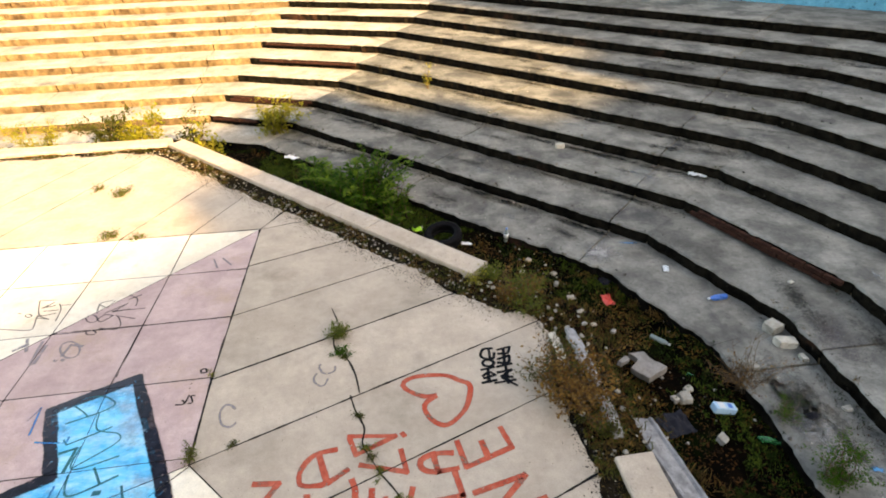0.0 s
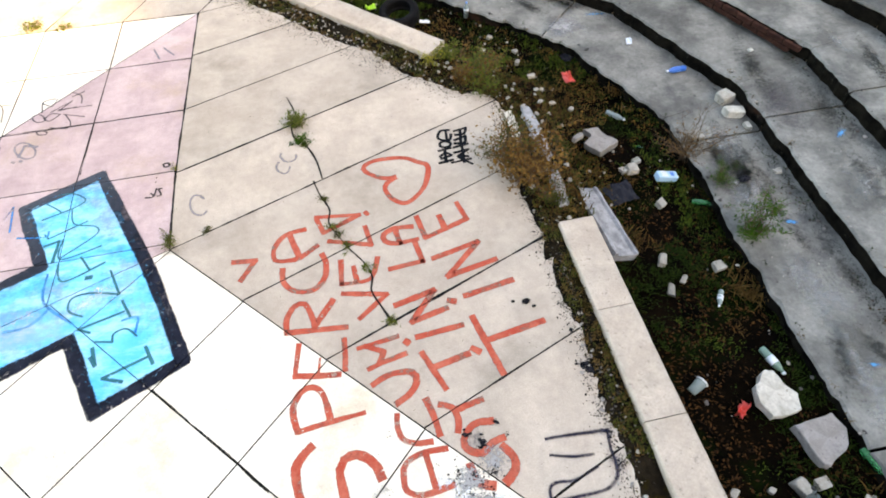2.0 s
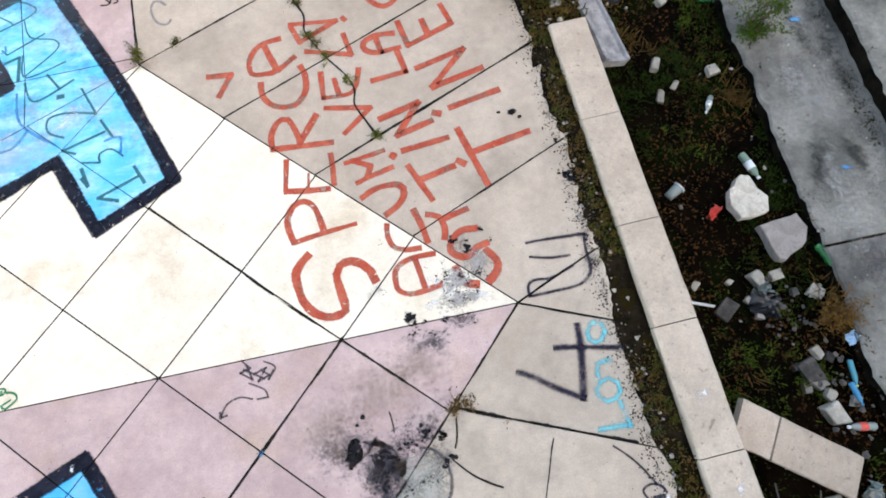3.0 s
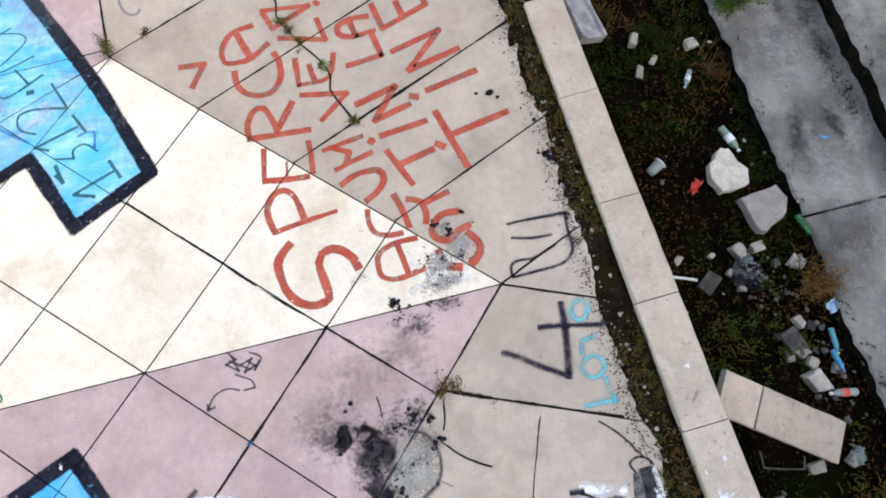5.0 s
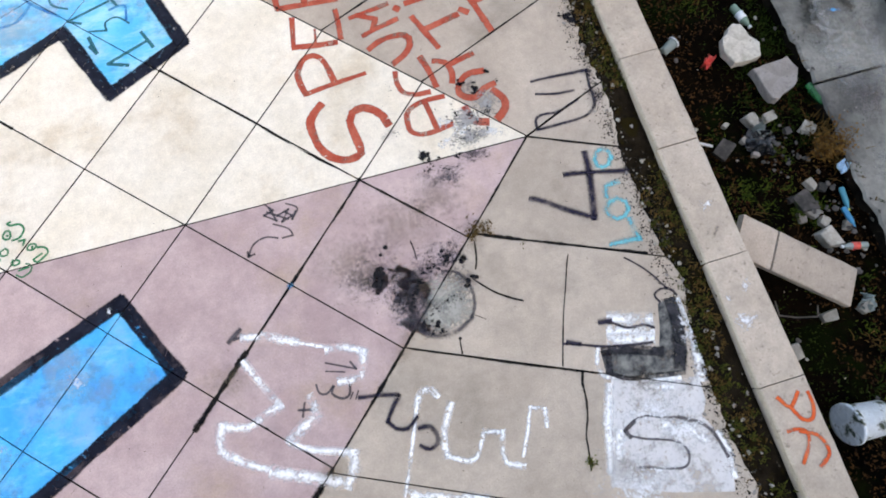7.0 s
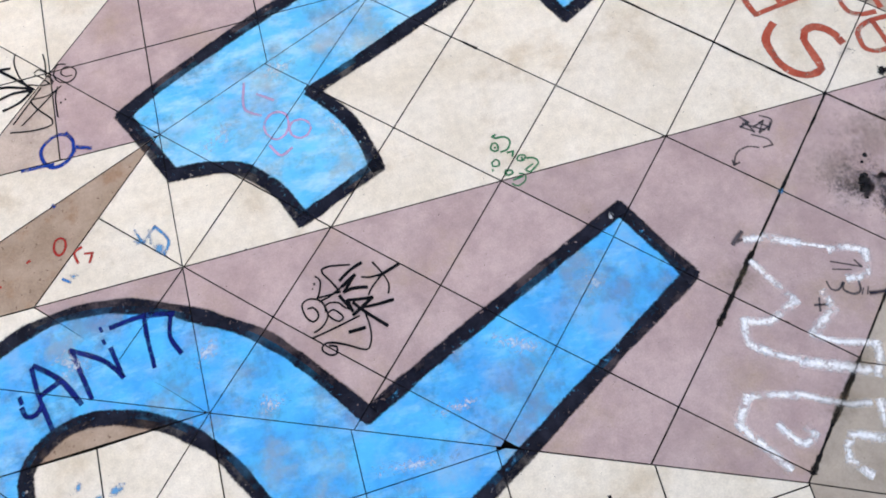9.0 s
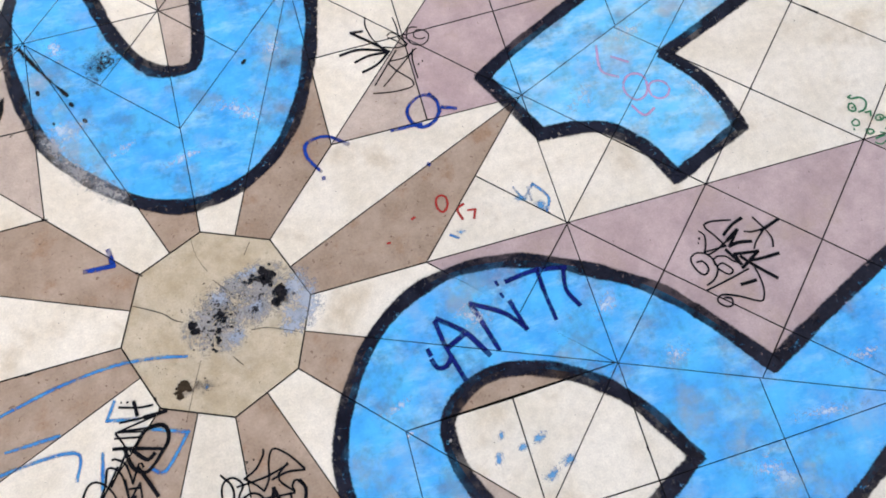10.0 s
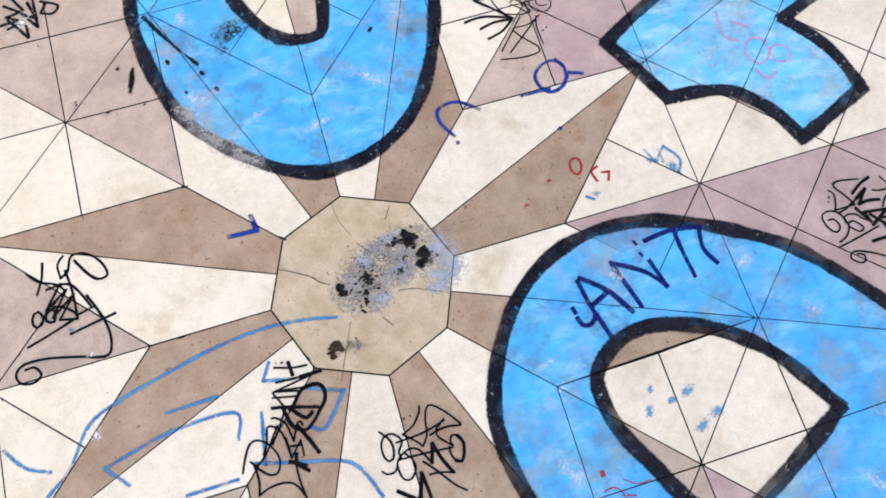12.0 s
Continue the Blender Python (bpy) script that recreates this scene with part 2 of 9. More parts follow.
M_BLUEWALL = mat("blue_painted_wall", (0.06, 0.30, 0.45), (0.10, 0.38, 0.55), 3.0, 0.8, 0.2, (0.02, 0.05, 0.08), 0.03, 20, coords="World", patch=(0.02, 0.06, 0.09), patch_scale=1.5)

P_BLUE = paint_mat("sky_blue_paint", (0.003, 0.345, 0.78), (0.025, 0.485, 0.85), 2.2, 0.03, 0.0, 0.97, 0.50, 1.5, pale=(0.28, 0.64, 0.85), pale_at=(0.47, 0.74), brush=2.4, bare=(0.24, 0.42, 0.66), sheen=0.9)
P_PALESKY = paint_mat("pale_sky_blue_paint", (0.02, 0.43, 0.80), (0.09, 0.56, 0.86), 2.2, 0.03, 0.0, 0.97, 0.50, 1.5, pale=(0.40, 0.70, 0.86), pale_at=(0.42, 0.66), brush=2.4, bare=(0.30, 0.46, 0.66), sheen=0.9)
P_BLACK = paint_mat("black_outline_paint", (0.004, 0.0045, 0.010), (0.018, 0.020, 0.034), 6.0, 0.10, 0.20, 1.0, 0.38, 1.6, 0.55, sheen=0.9)
P_RED = paint_mat("brick_red_paint", (0.37, 0.055, 0.032), (0.49, 0.125, 0.080), 7.0, 0.10, 0.20, 1.0, 0.5, 4.0)
P_WHITE = paint_mat("white_spray", (0.90, 0.91, 0.92), (0.76, 0.79, 0.83), 7.0, 0.15, 0.95, 1.0, 0.85, 6.0, 1.25)
P_WASH = paint_mat("thin_white_wash", (0.74, 0.74, 0.76), (0.62, 0.62, 0.64), 5.0, 0.12, 0.3, 0.75, 0.7, 5.0)
P_MOTTLE = paint_mat("blotchy_black_spray", (0.012, 0.012, 0.016), (0.06, 0.06, 0.07), 9.0, 0.10, 0.35, 0.95, 0.65, 5.0)
P_VIOLET = paint_mat("dark_violet_spray", (0.014, 0.012, 0.026), (0.040, 0.036, 0.060), 6.0, 0.05, 0.8, 0.95, 0.4, 6.0, 0.8)
P_INK = paint_mat("black_spray", (0.002, 0.002, 0.003), (0.008, 0.007, 0.010), 6.0, 0.03, 0.12)
P_INKSOFT = paint_mat("faded_black_spray", (0.05, 0.045, 0.055), (0.09, 0.08, 0.09), 6.0, 0.10, 0.8, 0.85)
P_NAVY = paint_mat("dark_blue_spray", (0.001, 0.022, 0.19), (0.002, 0.055, 0.32), 5.0, 0.08, 0.45, 1.0, 0.6, 9.0)
P_DEEP = paint_mat("deep_blue_spray", (0.001, 0.006, 0.085), (0.002, 0.016, 0.17), 5.0, 0.04, 0.35, 1.0, 0.35, 9.0)
P_AZURE = paint_mat("light_blue_spray", (0.001, 0.14, 0.42), (0.03, 0.30, 0.55), 5.0, 0.12, 0.8, 1.0, 0.75, 4.0, 0.9)
P_CYAN = paint_mat("cyan_spray", (0.06, 0.42, 0.50), (0.13, 0.52, 0.58), 5.0, 0.10, 1.0, 0.85, 0.6, 6.0, 0.9)
P_GREEN = paint_mat("green_spray", (0.015, 0.15, 0.07), (0.03, 0.21, 0.10), 5.0, 0.08, 0.30)
P_DKGREEN = paint_mat("dark_green_spray", (0.015, 0.10, 0.13), (0.02, 0.16, 0.18), 5.0, 0.10, 0.35)
P_PINK = paint_mat("pink_spray", (0.62, 0.30, 0.52), (0.66, 0.36, 0.56), 5.0, 0.14, 0.6, 0.7)
P_CRIMSON = paint_mat("crimson_spray", (0.35, 0.02, 0.02), (0.42, 0.04, 0.03), 5.0, 0.10, 0.4)
P_ORANGE = paint_mat("orange_spray", (0.62, 0.07, 0.015), (0.72, 0.15, 0.05), 5.0, 0.10, 0.6, 0.95, 0.6, 9.0)
P_LILAC = paint_mat("faded_grey_spray", (0.26, 0.24, 0.27), (0.33, 0.30, 0.33), 5.0, 0.14, 0.6, 0.6)
P_CRACK = paint_mat("crack_dirt", (0.003, 0.003, 0.005), (0.016, 0.013, 0.010), 9.0, 0.03, 0.45, 1.0, 0.12, 8.0, 1.5)
P_CLOT = paint_mat("black_soot_clot", (0.006, 0.006, 0.009), (0.018, 0.016, 0.018), 20.0, 0.14, 0.0, 1.0, 0.3, 25.0)
P_GREYCOAT = paint_mat("blotchy_grey_spray", (0.022, 0.026, 0.032), (0.24, 0.24, 0.225), 9.0, 0.08, 0.3, 0.96, 0.35, 6.0)
P_SOFTSMOKE = paint_mat("thin_smoke", (0.045, 0.038, 0.05), (0.11, 0.10, 0.115), 9.0, 0.10, 1.0, 0.85, 0.7, 7.0, 0.9)
S_SOOT = stain_mat("soot", (0.008, 0.007, 0.007), (0.03, 0.026, 0.026), 1.0, 11.0, 0.72, 0.86, 1.0, 2.2)
S_TAR = stain_mat("black_tar", (0.006, 0.006, 0.007), (0.014, 0.013, 0.014), 1.0, 10.0, 0.40, 0.50, 1.3)
S_RUBBED = stain_mat("rubbed_grey_film", (0.40, 0.40, 0.42), (0.52, 0.51, 0.50), 0.55, 6.0, 0.36, 0.90, 1.0, 1.6)
S_HAZE = stain_mat("grey_ash_haze", (0.20, 0.195, 0.20), (0.44, 0.43, 0.425), 0.85, 9.0, 0.40, 0.86, 1.1, 2.0)
S_BROWNFILM = stain_mat("thin_brown_film", (0.15, 0.11, 0.07), (0.22, 0.16, 0.11), 0.36, 4.0, 0.46, 1.05)
S_GREY = stain_mat("grey_smoke_stain", (0.06, 0.052, 0.068), (0.12, 0.102, 0.120), 0.50, 7.0, 0.46, 1.0, 1.1, 1.9)
S_WHITE = stain_mat("white_overspray", (0.80, 0.82, 0.84), (0.70, 0.72, 0.76), 0.85, 8.0, 0.72, 0.95, 1.0, 2.0)
S_PALEBLUE = stain_mat("pale_blue_smear", (0.34, 0.42, 0.54), (0.46, 0.52, 0.60), 0.65, 8.0, 0.42, 0.85, 1.0, 1.6)
S_AZURE = stain_mat("light_blue_dab", (0.03, 0.24, 0.55), (0.08, 0.36, 0.62), 0.8, 9.0, 0.55, 0.88)
S_RUB = stain_mat("pale_rubbed_paint", (0.50, 0.70, 0.82), (0.62, 0.76, 0.84), 0.6, 9.0, 0.62, 1.0, 1.0, 1.8)
S_DUSTLIGHT = stain_mat("pale_dust_and_light", (0.34, 0.34, 0.33), (0.42, 0.42, 0.41), 0.6, 5.0, 0.60, 1.1, 1.0, 1.7)
S_DARKFILM = stain_mat("dark_soft_film", (0.016, 0.017, 0.016), (0.05, 0.05, 0.046), 0.75, 4.0, 0.46, 1.05, 1.0, 1.6)
S_CINDER = stain_mat("pale_cinder", (0.27, 0.26, 0.24), (0.43, 0.42, 0.38), 0.9, 9.0, 0.30, 0.80, 1.0, 1.9)
P_BROWNSPOT = paint_mat("brown_spot", (0.030, 0.019, 0.010), (0.06, 0.040, 0.024), 20.0, 0.08, 0.0, 1.0)


# ---- building helpers ----
def part(name, bm, material, parent=None, label=""):
    me = bpy.data.meshes.new(name)
    bm.to_mesh(me)
    bm.free()
    if material:
        me.materials.append(material)
    ob = new(name, me)
    if parent:
        ob.parent = parent
    if label:
        ob["label"] = label
    return ob


def raw(name, verts, faces, material, parent=None, uvs=None, smooth=False):
    me = bpy.data.meshes.new(name)
    me.from_pydata(verts, [], faces)
    if uvs is not None:
        layer = me.uv_layers.new(name="UVMap")
        for lp in me.loops:
            layer.data[lp.index].uv = uvs[lp.vertex_index]
    if smooth:
        for p in me.polygons:
            p.use_smooth = True
    me.materials.append(material)
    ob = new(name, me)
    if parent:
        ob.parent = parent
    return ob


def empty(name, at=(0, 0, 0), **tags):
    ob = new(name)
    ob.matrix_world = at if isinstance(at, Matrix) else Matrix.Translation(at)
    return tagged(ob, **tags)


def box(bm, x0, y0, z0, x1, y1, z1, bevel=0.0, m=None):
    r = bmesh.ops.create_cube(bm, size=1.0)
    bmesh.ops.transform(bm, verts=r["verts"], matrix=Matrix.Translation(((x0 + x1) / 2, (y0 + y1) / 2, (z0 + z1) / 2)) @ Matrix.Diagonal((x1 - x0, y1 - y0, z1 - z0, 1)))
    if bevel:
        edges = {e for v in r["verts"] for e in v.link_edges}
        bmesh.ops.bevel(bm, geom=list(edges), offset=bevel, segments=1, affect="EDGES")
    if m:
        bmesh.ops.transform(bm, verts=bm.verts, matrix=m)
    return bm


def at_angle(a, r, s, z=0.0):
    """A point r out from the centre along the direction a (degrees) and s to its left."""
    c, q = math.cos(radians(a)), math.sin(radians(a))
    return Vector((r * c - s * q, r * q + s * c, z))


def rough_noise(x, y, z=0.0, s=1.0):
    return noise.noise(Vector((x * s, y * s, z)))


# ---- plane geometry for slabs and paint ----
def cut(poly, nx, ny, c):
    """The part of a polygon (tuples x, y, ...) where nx*x + ny*y <= c."""
    out = []
    for i, a in enumerate(poly):
        b = poly[(i + 1) % len(poly)]
        da, db = nx * a[0] + ny * a[1] - c, nx * b[0] + ny * b[1] - c
        if da <= 0:
            out.append(a)
        if (da < 0 < db) or (db < 0 < da):
            f = da / (da - db)
            out.append(tuple(p + f * (q - p) for p, q in zip(a, b)))
    return out


def area(poly):
    return 0.5 * sum(a[0] * b[1] - b[0] * a[1] for a, b in zip(poly, poly[1:] + poly[:1]))


def split(polys, nx, ny, c, test=None):
    out = []
    for p in polys:
        if test and not test(p):
            out.append(p)
            continue
        for q in (cut(p, nx, ny, c), cut(p, -nx, -ny, -c)):
            if len(q) > 2 and area(q) > 0.004:
                out.append(q)
    return out


def shrink(poly, d):
    """A convex polygon (counter-clockwise) drawn in by d on every side."""
    out = list(poly)
    for a, b in zip(poly, poly[1:] + poly[:1]):
        ex, ey = b[0] - a[0], b[1] - a[1]
        ln = math.hypot(ex, ey)
        if ln < 1e-6:
            continue
        nx, ny = ey / ln, -ex / ln
        out = cut(out, nx, ny, nx * a[0] + ny * a[1] - d)
    return out


def mid(poly):
    return sum(p[0] for p in poly) / len(poly), sum(p[1] for p in poly) / len(poly)


def turned(poly, a):
    c, s = math.cos(radians(a)), math.sin(radians(a))
    return [(x * c - y * s, x * s + y * c) for x, y in poly]


# ---- the stage floor: an eight-pointed star of coloured slabs round an octagon, beige slabs outside it ----
T8, C8, S8 = math.tan(radians(22.5)), math.cos(radians(22.5)), math.sin(radians(22.5))
OCT, KNEE, TIP = 0.735, 1.665, 3.045
LATTICE = (2.84, 4.03, 5.45, 6.87, 8.29, 9.70)
STAR, EDGE = 9.70, 10.42
tip_p, mid_p = (TIP * C8, TIP * S8), (OCT * C8 * C8, OCT * C8 * S8)
half = []  # upper half of one sector: polygon, colour above the axis, colour below it
half.append(([(OCT, 0.0), (KNEE, 0.0), tip_p, mid_p], "brown", "white"))
outer = [[(KNEE, 0.0), (14.0, 0.0), (14.0, 14.0 * T8), tip_p]]
star_part = [cut(outer[0], 1, 1, STAR)]
low_part = [cut(outer[0], 1, 1, STAR)]
for x0 in LATTICE[:-1]:
    star_part = split(star_part, 1, {5.45: 1.04, 6.87: 1.045, 8.29: 1.005}.get(x0, 1.02), x0)
    star_part = split(star_part, 1, -1.003, x0)
    low_part = split(low_part, 1, 1.02, x0)
    low_part = split(low_part, 1, -1.035, x0)
star_part = split(star_part, 1, 0, 2.83, lambda p: mid(p)[0] + mid(p)[1] < 4.03 and 2.84 < mid(p)[0] + mid(p)[1] and mid(p)[0] - mid(p)[1] < 2.84)
low_part = split(low_part, 1, 0, 2.83, lambda p: mid(p)[0] + mid(p)[1] < 4.03 and 2.84 < mid(p)[0] + mid(p)[1] and mid(p)[0] - mid(p)[1] < 2.84)
half += [(p, "white", "") for p in star_part] + [(p, "", "mauve") for p in low_part]
rim = [cut(cut(outer[0], -1, -1, -STAR), 1, 0, EDGE)]
for c in (-3.712, -2.784, -1.857, -0.929):
    rim = split(rim, -S8, C8, c)
low_rim = [cut(cut(outer[0], -1, -1, -STAR), 1, 0, EDGE)]
for c in (-3.712, -2.841, -1.903, -0.95):
    low_rim = split(low_rim, -S8, C8, c)
half += [(p, "beige", "") for p in rim if C8 * mid(p)[1] - S8 * mid(p)[0] > -3.712]
half += [(p, "", "beige") for p in low_rim if C8 * mid(p)[1] - S8 * mid(p)[0] > -3.712]
wedge = [(STAR, 0.0), (EDGE, -(EDGE - STAR) * T8), (EDGE, (EDGE - STAR) * T8)]
SLABS = [([tuple(at_angle(22.5 + 45 * k - 22.5, OCT, 0))[:2] for k in range(8)], "ochre")]
for k in range(8):
    SLABS.append((turned(wedge, 45 * k), "beige"))
    for p, above, below in half:
        if above:
            SLABS.append((turned(p, 45 * k), above))
        if below:
            SLABS.append((turned([(x, -y) for x, y in reversed(p)], 45 * k), below))


def settled(x, y):
    """The slabs of the far corner were laid a hand's width off the regular lattice."""
    ra = max(x * math.cos(radians(45 * k)) + y * math.sin(radians(45 * k)) for k in range(8))
    near = max(0.0, min(1.0, (10.30 - ra) / 0.4)) * max(0.0, min(1.0, x - 1.5))
    across = max(0.0, min(1.0, (y - 3.1) / 0.8)) * (0.045 + 0.016 * max(0.0, 6.86 - x))
    x, y = x - near * across, y + near * 0.085 * max(0.0, min(1.0, (y - 5.2) / 1.6))
    swing = radians(0.52) * near * max(0.0, 1 - abs(math.degrees(math.atan2(y, x)) + 22.5) / 9)
    return x - y * swing, y + x * swing


SLABS = [(shrink([settled(*q) for q in p], 0.0042), c) for p, c in SLABS if len(p) > 2]
SLABS = [(p, c) for p, c in SLABS if len(p) > 2 and area(p) > 0.004]
SLABS = [(p, "tan" if c == "mauve" and mid(p)[0] < 2.2 else c) for p, c in SLABS]
SLAB_MATS = {"tan": M_TAN, "white": M_WHITE, "mauve": M_MAUVE, "brown": M_BROWN, "ochre": M_OCHRE, "beige": M_BEIGE}


def octagon(r, z):
    return [tuple(at_angle(22.5 + 45 * k, r / C8, 0, z)) for k in range(8)]


floor = raw("floor", octagon(10.62, -0.05) + octagon(10.62, -0.30), [tuple(range(8))] + [(i, 8 + i, 8 + (i + 1) % 8, (i + 1) % 8) for i in range(8)], M_GROUT)
tagged(floor, "concrete stage floor of coloured slabs with dirt in the joints", "floor", kind="structure")


def slab_rings(poly):
    """Top, chamfer and foot of a slab; sides on the stage's rim are broken and ragged."""
    pts = []

    def worn(x, y):
        ang = math.degrees(math.atan2(y, x))
        back = 0.010 if 24 < ang < 70 else 0.0
        d = 1 - (0.011 * rough_noise(x, y, 3.0, 1.7) + 0.003 * rough_noise(x, y, 7.0, 9.0) + 0.002 * rough_noise(x, y, 9.0, 23.0) + 0.002 + back)
        j = radians(22.5 + 45 * math.floor(ang / 45))
        back = math.hypot(x, y) * (1 - d) / C8
        return x - back * math.cos(j), y - back * math.sin(j)

    for a, b in zip(poly, poly[1:] + poly[:1]):
        ra = max(a[0] * math.cos(radians(45 * k)) + a[1] * math.sin(radians(45 * k)) for k in range(8))
        rb = max(b[0] * math.cos(radians(45 * k)) + b[1] * math.sin(radians(45 * k)) for k in range(8))
        pts.append(worn(*a) if ra > EDGE - 0.03 else a)
        if ra > EDGE - 0.03 and rb > EDGE - 0.03:
            n = max(2, int(math.hypot(b[0] - a[0], b[1] - a[1]) / 0.04))
            for i in range(1, n):
                x, y = a[0] + (b[0] - a[0]) * i / n, a[1] + (b[1] - a[1]) * i / n
                pts.append(worn(x, y))
    return pts


def slab_mesh(poly, centre):
    pts = slab_rings(poly)
    cx, cy = centre
    z = -0.0015 * random.random()
    n = len(pts)
    verts, faces = [], []
    for f, dz in ((0.002, 0.0), (0.0, -0.003), (0.0, -0.03)):
        for x, y in pts:
            ln = max(0.02, math.hypot(x - cx, y - cy))
            verts.append((x - cx - (x - cx) / ln * f, y - cy - (y - cy) / ln * f, z + dz))
    faces.append(tuple(range(n)))
    for r in (0, n):
        faces += [(r + i, r + n + i, r + n + (i + 1) % n, r + (i + 1) % n) for i in range(n)]
    return verts, faces


def from_line(p, a, b):
    ab = Vector(b) - Vector(a)
    f = max(0.0, min(1.0, (Vector(p) - Vector(a)).dot(ab) / ab.length_squared))
    return (Vector(a) + ab * f - Vector(p)).length


ranked = sorted(SLABS, key=lambda s: from_line(mid(s[0]), (0.0, 0.3), (9.3, 1.5)))
for poly, colour in ranked[:300]:
    c = mid(poly)
    v, f = slab_mesh(poly, c)
    ob = raw("slab", v, f, SLAB_MATS[colour], floor)
    ob.data.materials.append(M_GROUT)
    for q in ob.data.polygons[1:]:
        q.material_index = 1
    ob.location = (*c, 0)
for colour, material in SLAB_MATS.items():
    verts, faces = [], []
    for poly, k in ranked[300:]:
        if k == colour:
            v, f = slab_mesh(poly, (0.0, 0.0))
            faces += [tuple(i + len(verts) for i in q) for q in f]
            verts += v
    if verts:
        tagged(raw("far_slabs", verts, faces, material, floor), kind="stuff")

# ---- soil strip, coping and retaining wall round the stage ----
COP_IN, COP_OUT, COP_Z = 10.62, 10.965, 0.055
verts, faces = [], []
N = 340
for i in range(N + 1):
    a = -100 + 300.0 * i / N
    k = round(a / 45) * 45
    for j in range(6):
        r = (10.10 + 0.60 * j / 5) / math.cos(radians(a - k))
        p = at_angle(a, r, 0)
        bumpy = 0.020 * rough_noise(p.x, p.y, 1.0, 3.0) + 0.016 * rough_noise(p.x, p.y, 2.0, 11.0)
        verts.append((p.x, p.y, -0.022 + bumpy + (0.012 if 1 < j < 5 else -0.02)))
        if i < N and j < 5:
            q = i * 6 + j
            faces.append((q, q + 1, q + 7, q + 6))
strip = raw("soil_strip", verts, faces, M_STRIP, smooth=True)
tagged(strip, "strip of gravelly soil and weeds along the broken slab edge", "soil", kind="structure")

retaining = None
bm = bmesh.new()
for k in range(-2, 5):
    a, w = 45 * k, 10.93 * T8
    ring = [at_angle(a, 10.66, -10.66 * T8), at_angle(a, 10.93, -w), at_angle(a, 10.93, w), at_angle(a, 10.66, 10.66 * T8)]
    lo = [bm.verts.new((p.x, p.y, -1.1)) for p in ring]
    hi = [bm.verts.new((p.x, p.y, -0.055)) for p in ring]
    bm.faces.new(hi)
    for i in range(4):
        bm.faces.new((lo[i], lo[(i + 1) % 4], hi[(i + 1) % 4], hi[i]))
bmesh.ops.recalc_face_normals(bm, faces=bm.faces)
# same near-black material as the terrace risers
retaining = tagged(part("retaining_wall", bm, M_RISER), "near-black concrete retaining wall under the stage edge", "wall", kind="structure")


def coping_block(length, seed):
    """A coping block along +y from 0 to length, its inner face at x = 0, with worn arrises."""
    rnd = random.Random(seed)
    bm = bmesh.new()
    n = max(3, int(length / 0.16))
    rows = []
    for i in range(n + 1):
        y = 0.004 + (length - 0.008) * i / n
        w = COP_OUT - COP_IN
        j = lambda s: rnd.uniform(-s, s)
        prof = [(0.0 + j(0.003), -0.11), (0.0 + j(0.004), -0.012 + j(0.004)), (0.012 + j(0.005), 0.0), (w - 0.012 + j(0.005), 0.0 + j(0.001)), (w + j(0.004), -0.012 + j(0.004)), (w + j(0.003), -0.11)]
        rows.append([bm.verts.new((x, y, z)) for x, z in prof])
    for r0, r1 in zip(rows, rows[1:]):
        for i in range(5):
            bm.faces.new((r0[i], r0[i + 1], r1[i + 1], r1[i]))
    bm.faces.new(rows[0][::-1])
    bm.faces.new(rows[-1])
    bmesh.ops.recalc_face_normals(bm, faces=bm.faces)
    return bm


def put_coping(a, y0, y1, seed, dz=0.0, tilt=0.0):
    ob = part("coping_block", coping_block(y1 - y0, seed), M_COPING)
    ob.matrix_world = pose(0, 0, 0, 0, 0, a) @ pose(COP_IN, y0, COP_Z + dz, tilt, 0, 0)
    tagged(ob, "worn pale concrete coping block on the retaining wall", "coping block", group="coping of the stage")
    return ob


for i, (y0, y1) in enumerate(((1.41, 2.40), (0.43, 1.41), (-0.41, 0.43), (-1.38, -0.41), (-2.34, -1.38), (-3.3, -2.34), (-4.30, -3.3))):
    ob = put_coping(0, y0, y1, i)
    ob.matrix_world = pose(10.637, 0, COP_Z + 0.003 * (i % 3), 0, 0, 1.72) @ pose(0, y0, 0)
y, i = -3.2, 20
while y < 4.3:
    e = min(y + 0.97, 4.38)
    put_coping(45, y, e, i, 0.004 * (i % 3))
    y, i = e, i + 1
y = -4.38
while y < 4.3:
    e = min(y + 0.97, 4.38)
    put_coping(90, y, e, i, 0.004 * (i % 3))
    put_coping(135, y, e, i + 50, 0.004 * (i % 3))
    put_coping(-45, y, e, i + 80, 0.004 * (i % 3))
    y, i = e, i + 1

# ---- the trough between stage and terraces ----
verts, faces = [], []
N, J = 420, 26
for i in range(N + 1):
    a = -80 + 240.0 * i / N
    k = round(a / 45) * 45
    for j in range(J + 1):
        r = (10.85 + 2.35 * j / J) / math.cos(radians(a - k))
        p = at_angle(a, r, 0)
        z = -0.80 + 0.10 * rough_noise(p.x, p.y, 5.0, 0.8) + 0.07 * rough_noise(p.x, p.y, 6.0, 2.6) + 0.035 * rough_noise(p.x, p.y, 8.0, 9.0)
        z += 0.10 * max(0.0, (j / J - 0.55) / 0.3) if j / J < 0.85 else 0.10
        verts.append((p.x, p.y, z))
        if i < N and j < J:
            q = i * (J + 1) + j
            faces.append((q, q + 1, q + J + 2, q + J + 1))
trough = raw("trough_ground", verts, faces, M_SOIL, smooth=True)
tagged(trough, "dark weedy soil in the trough below the stage", "ground", kind="structure")


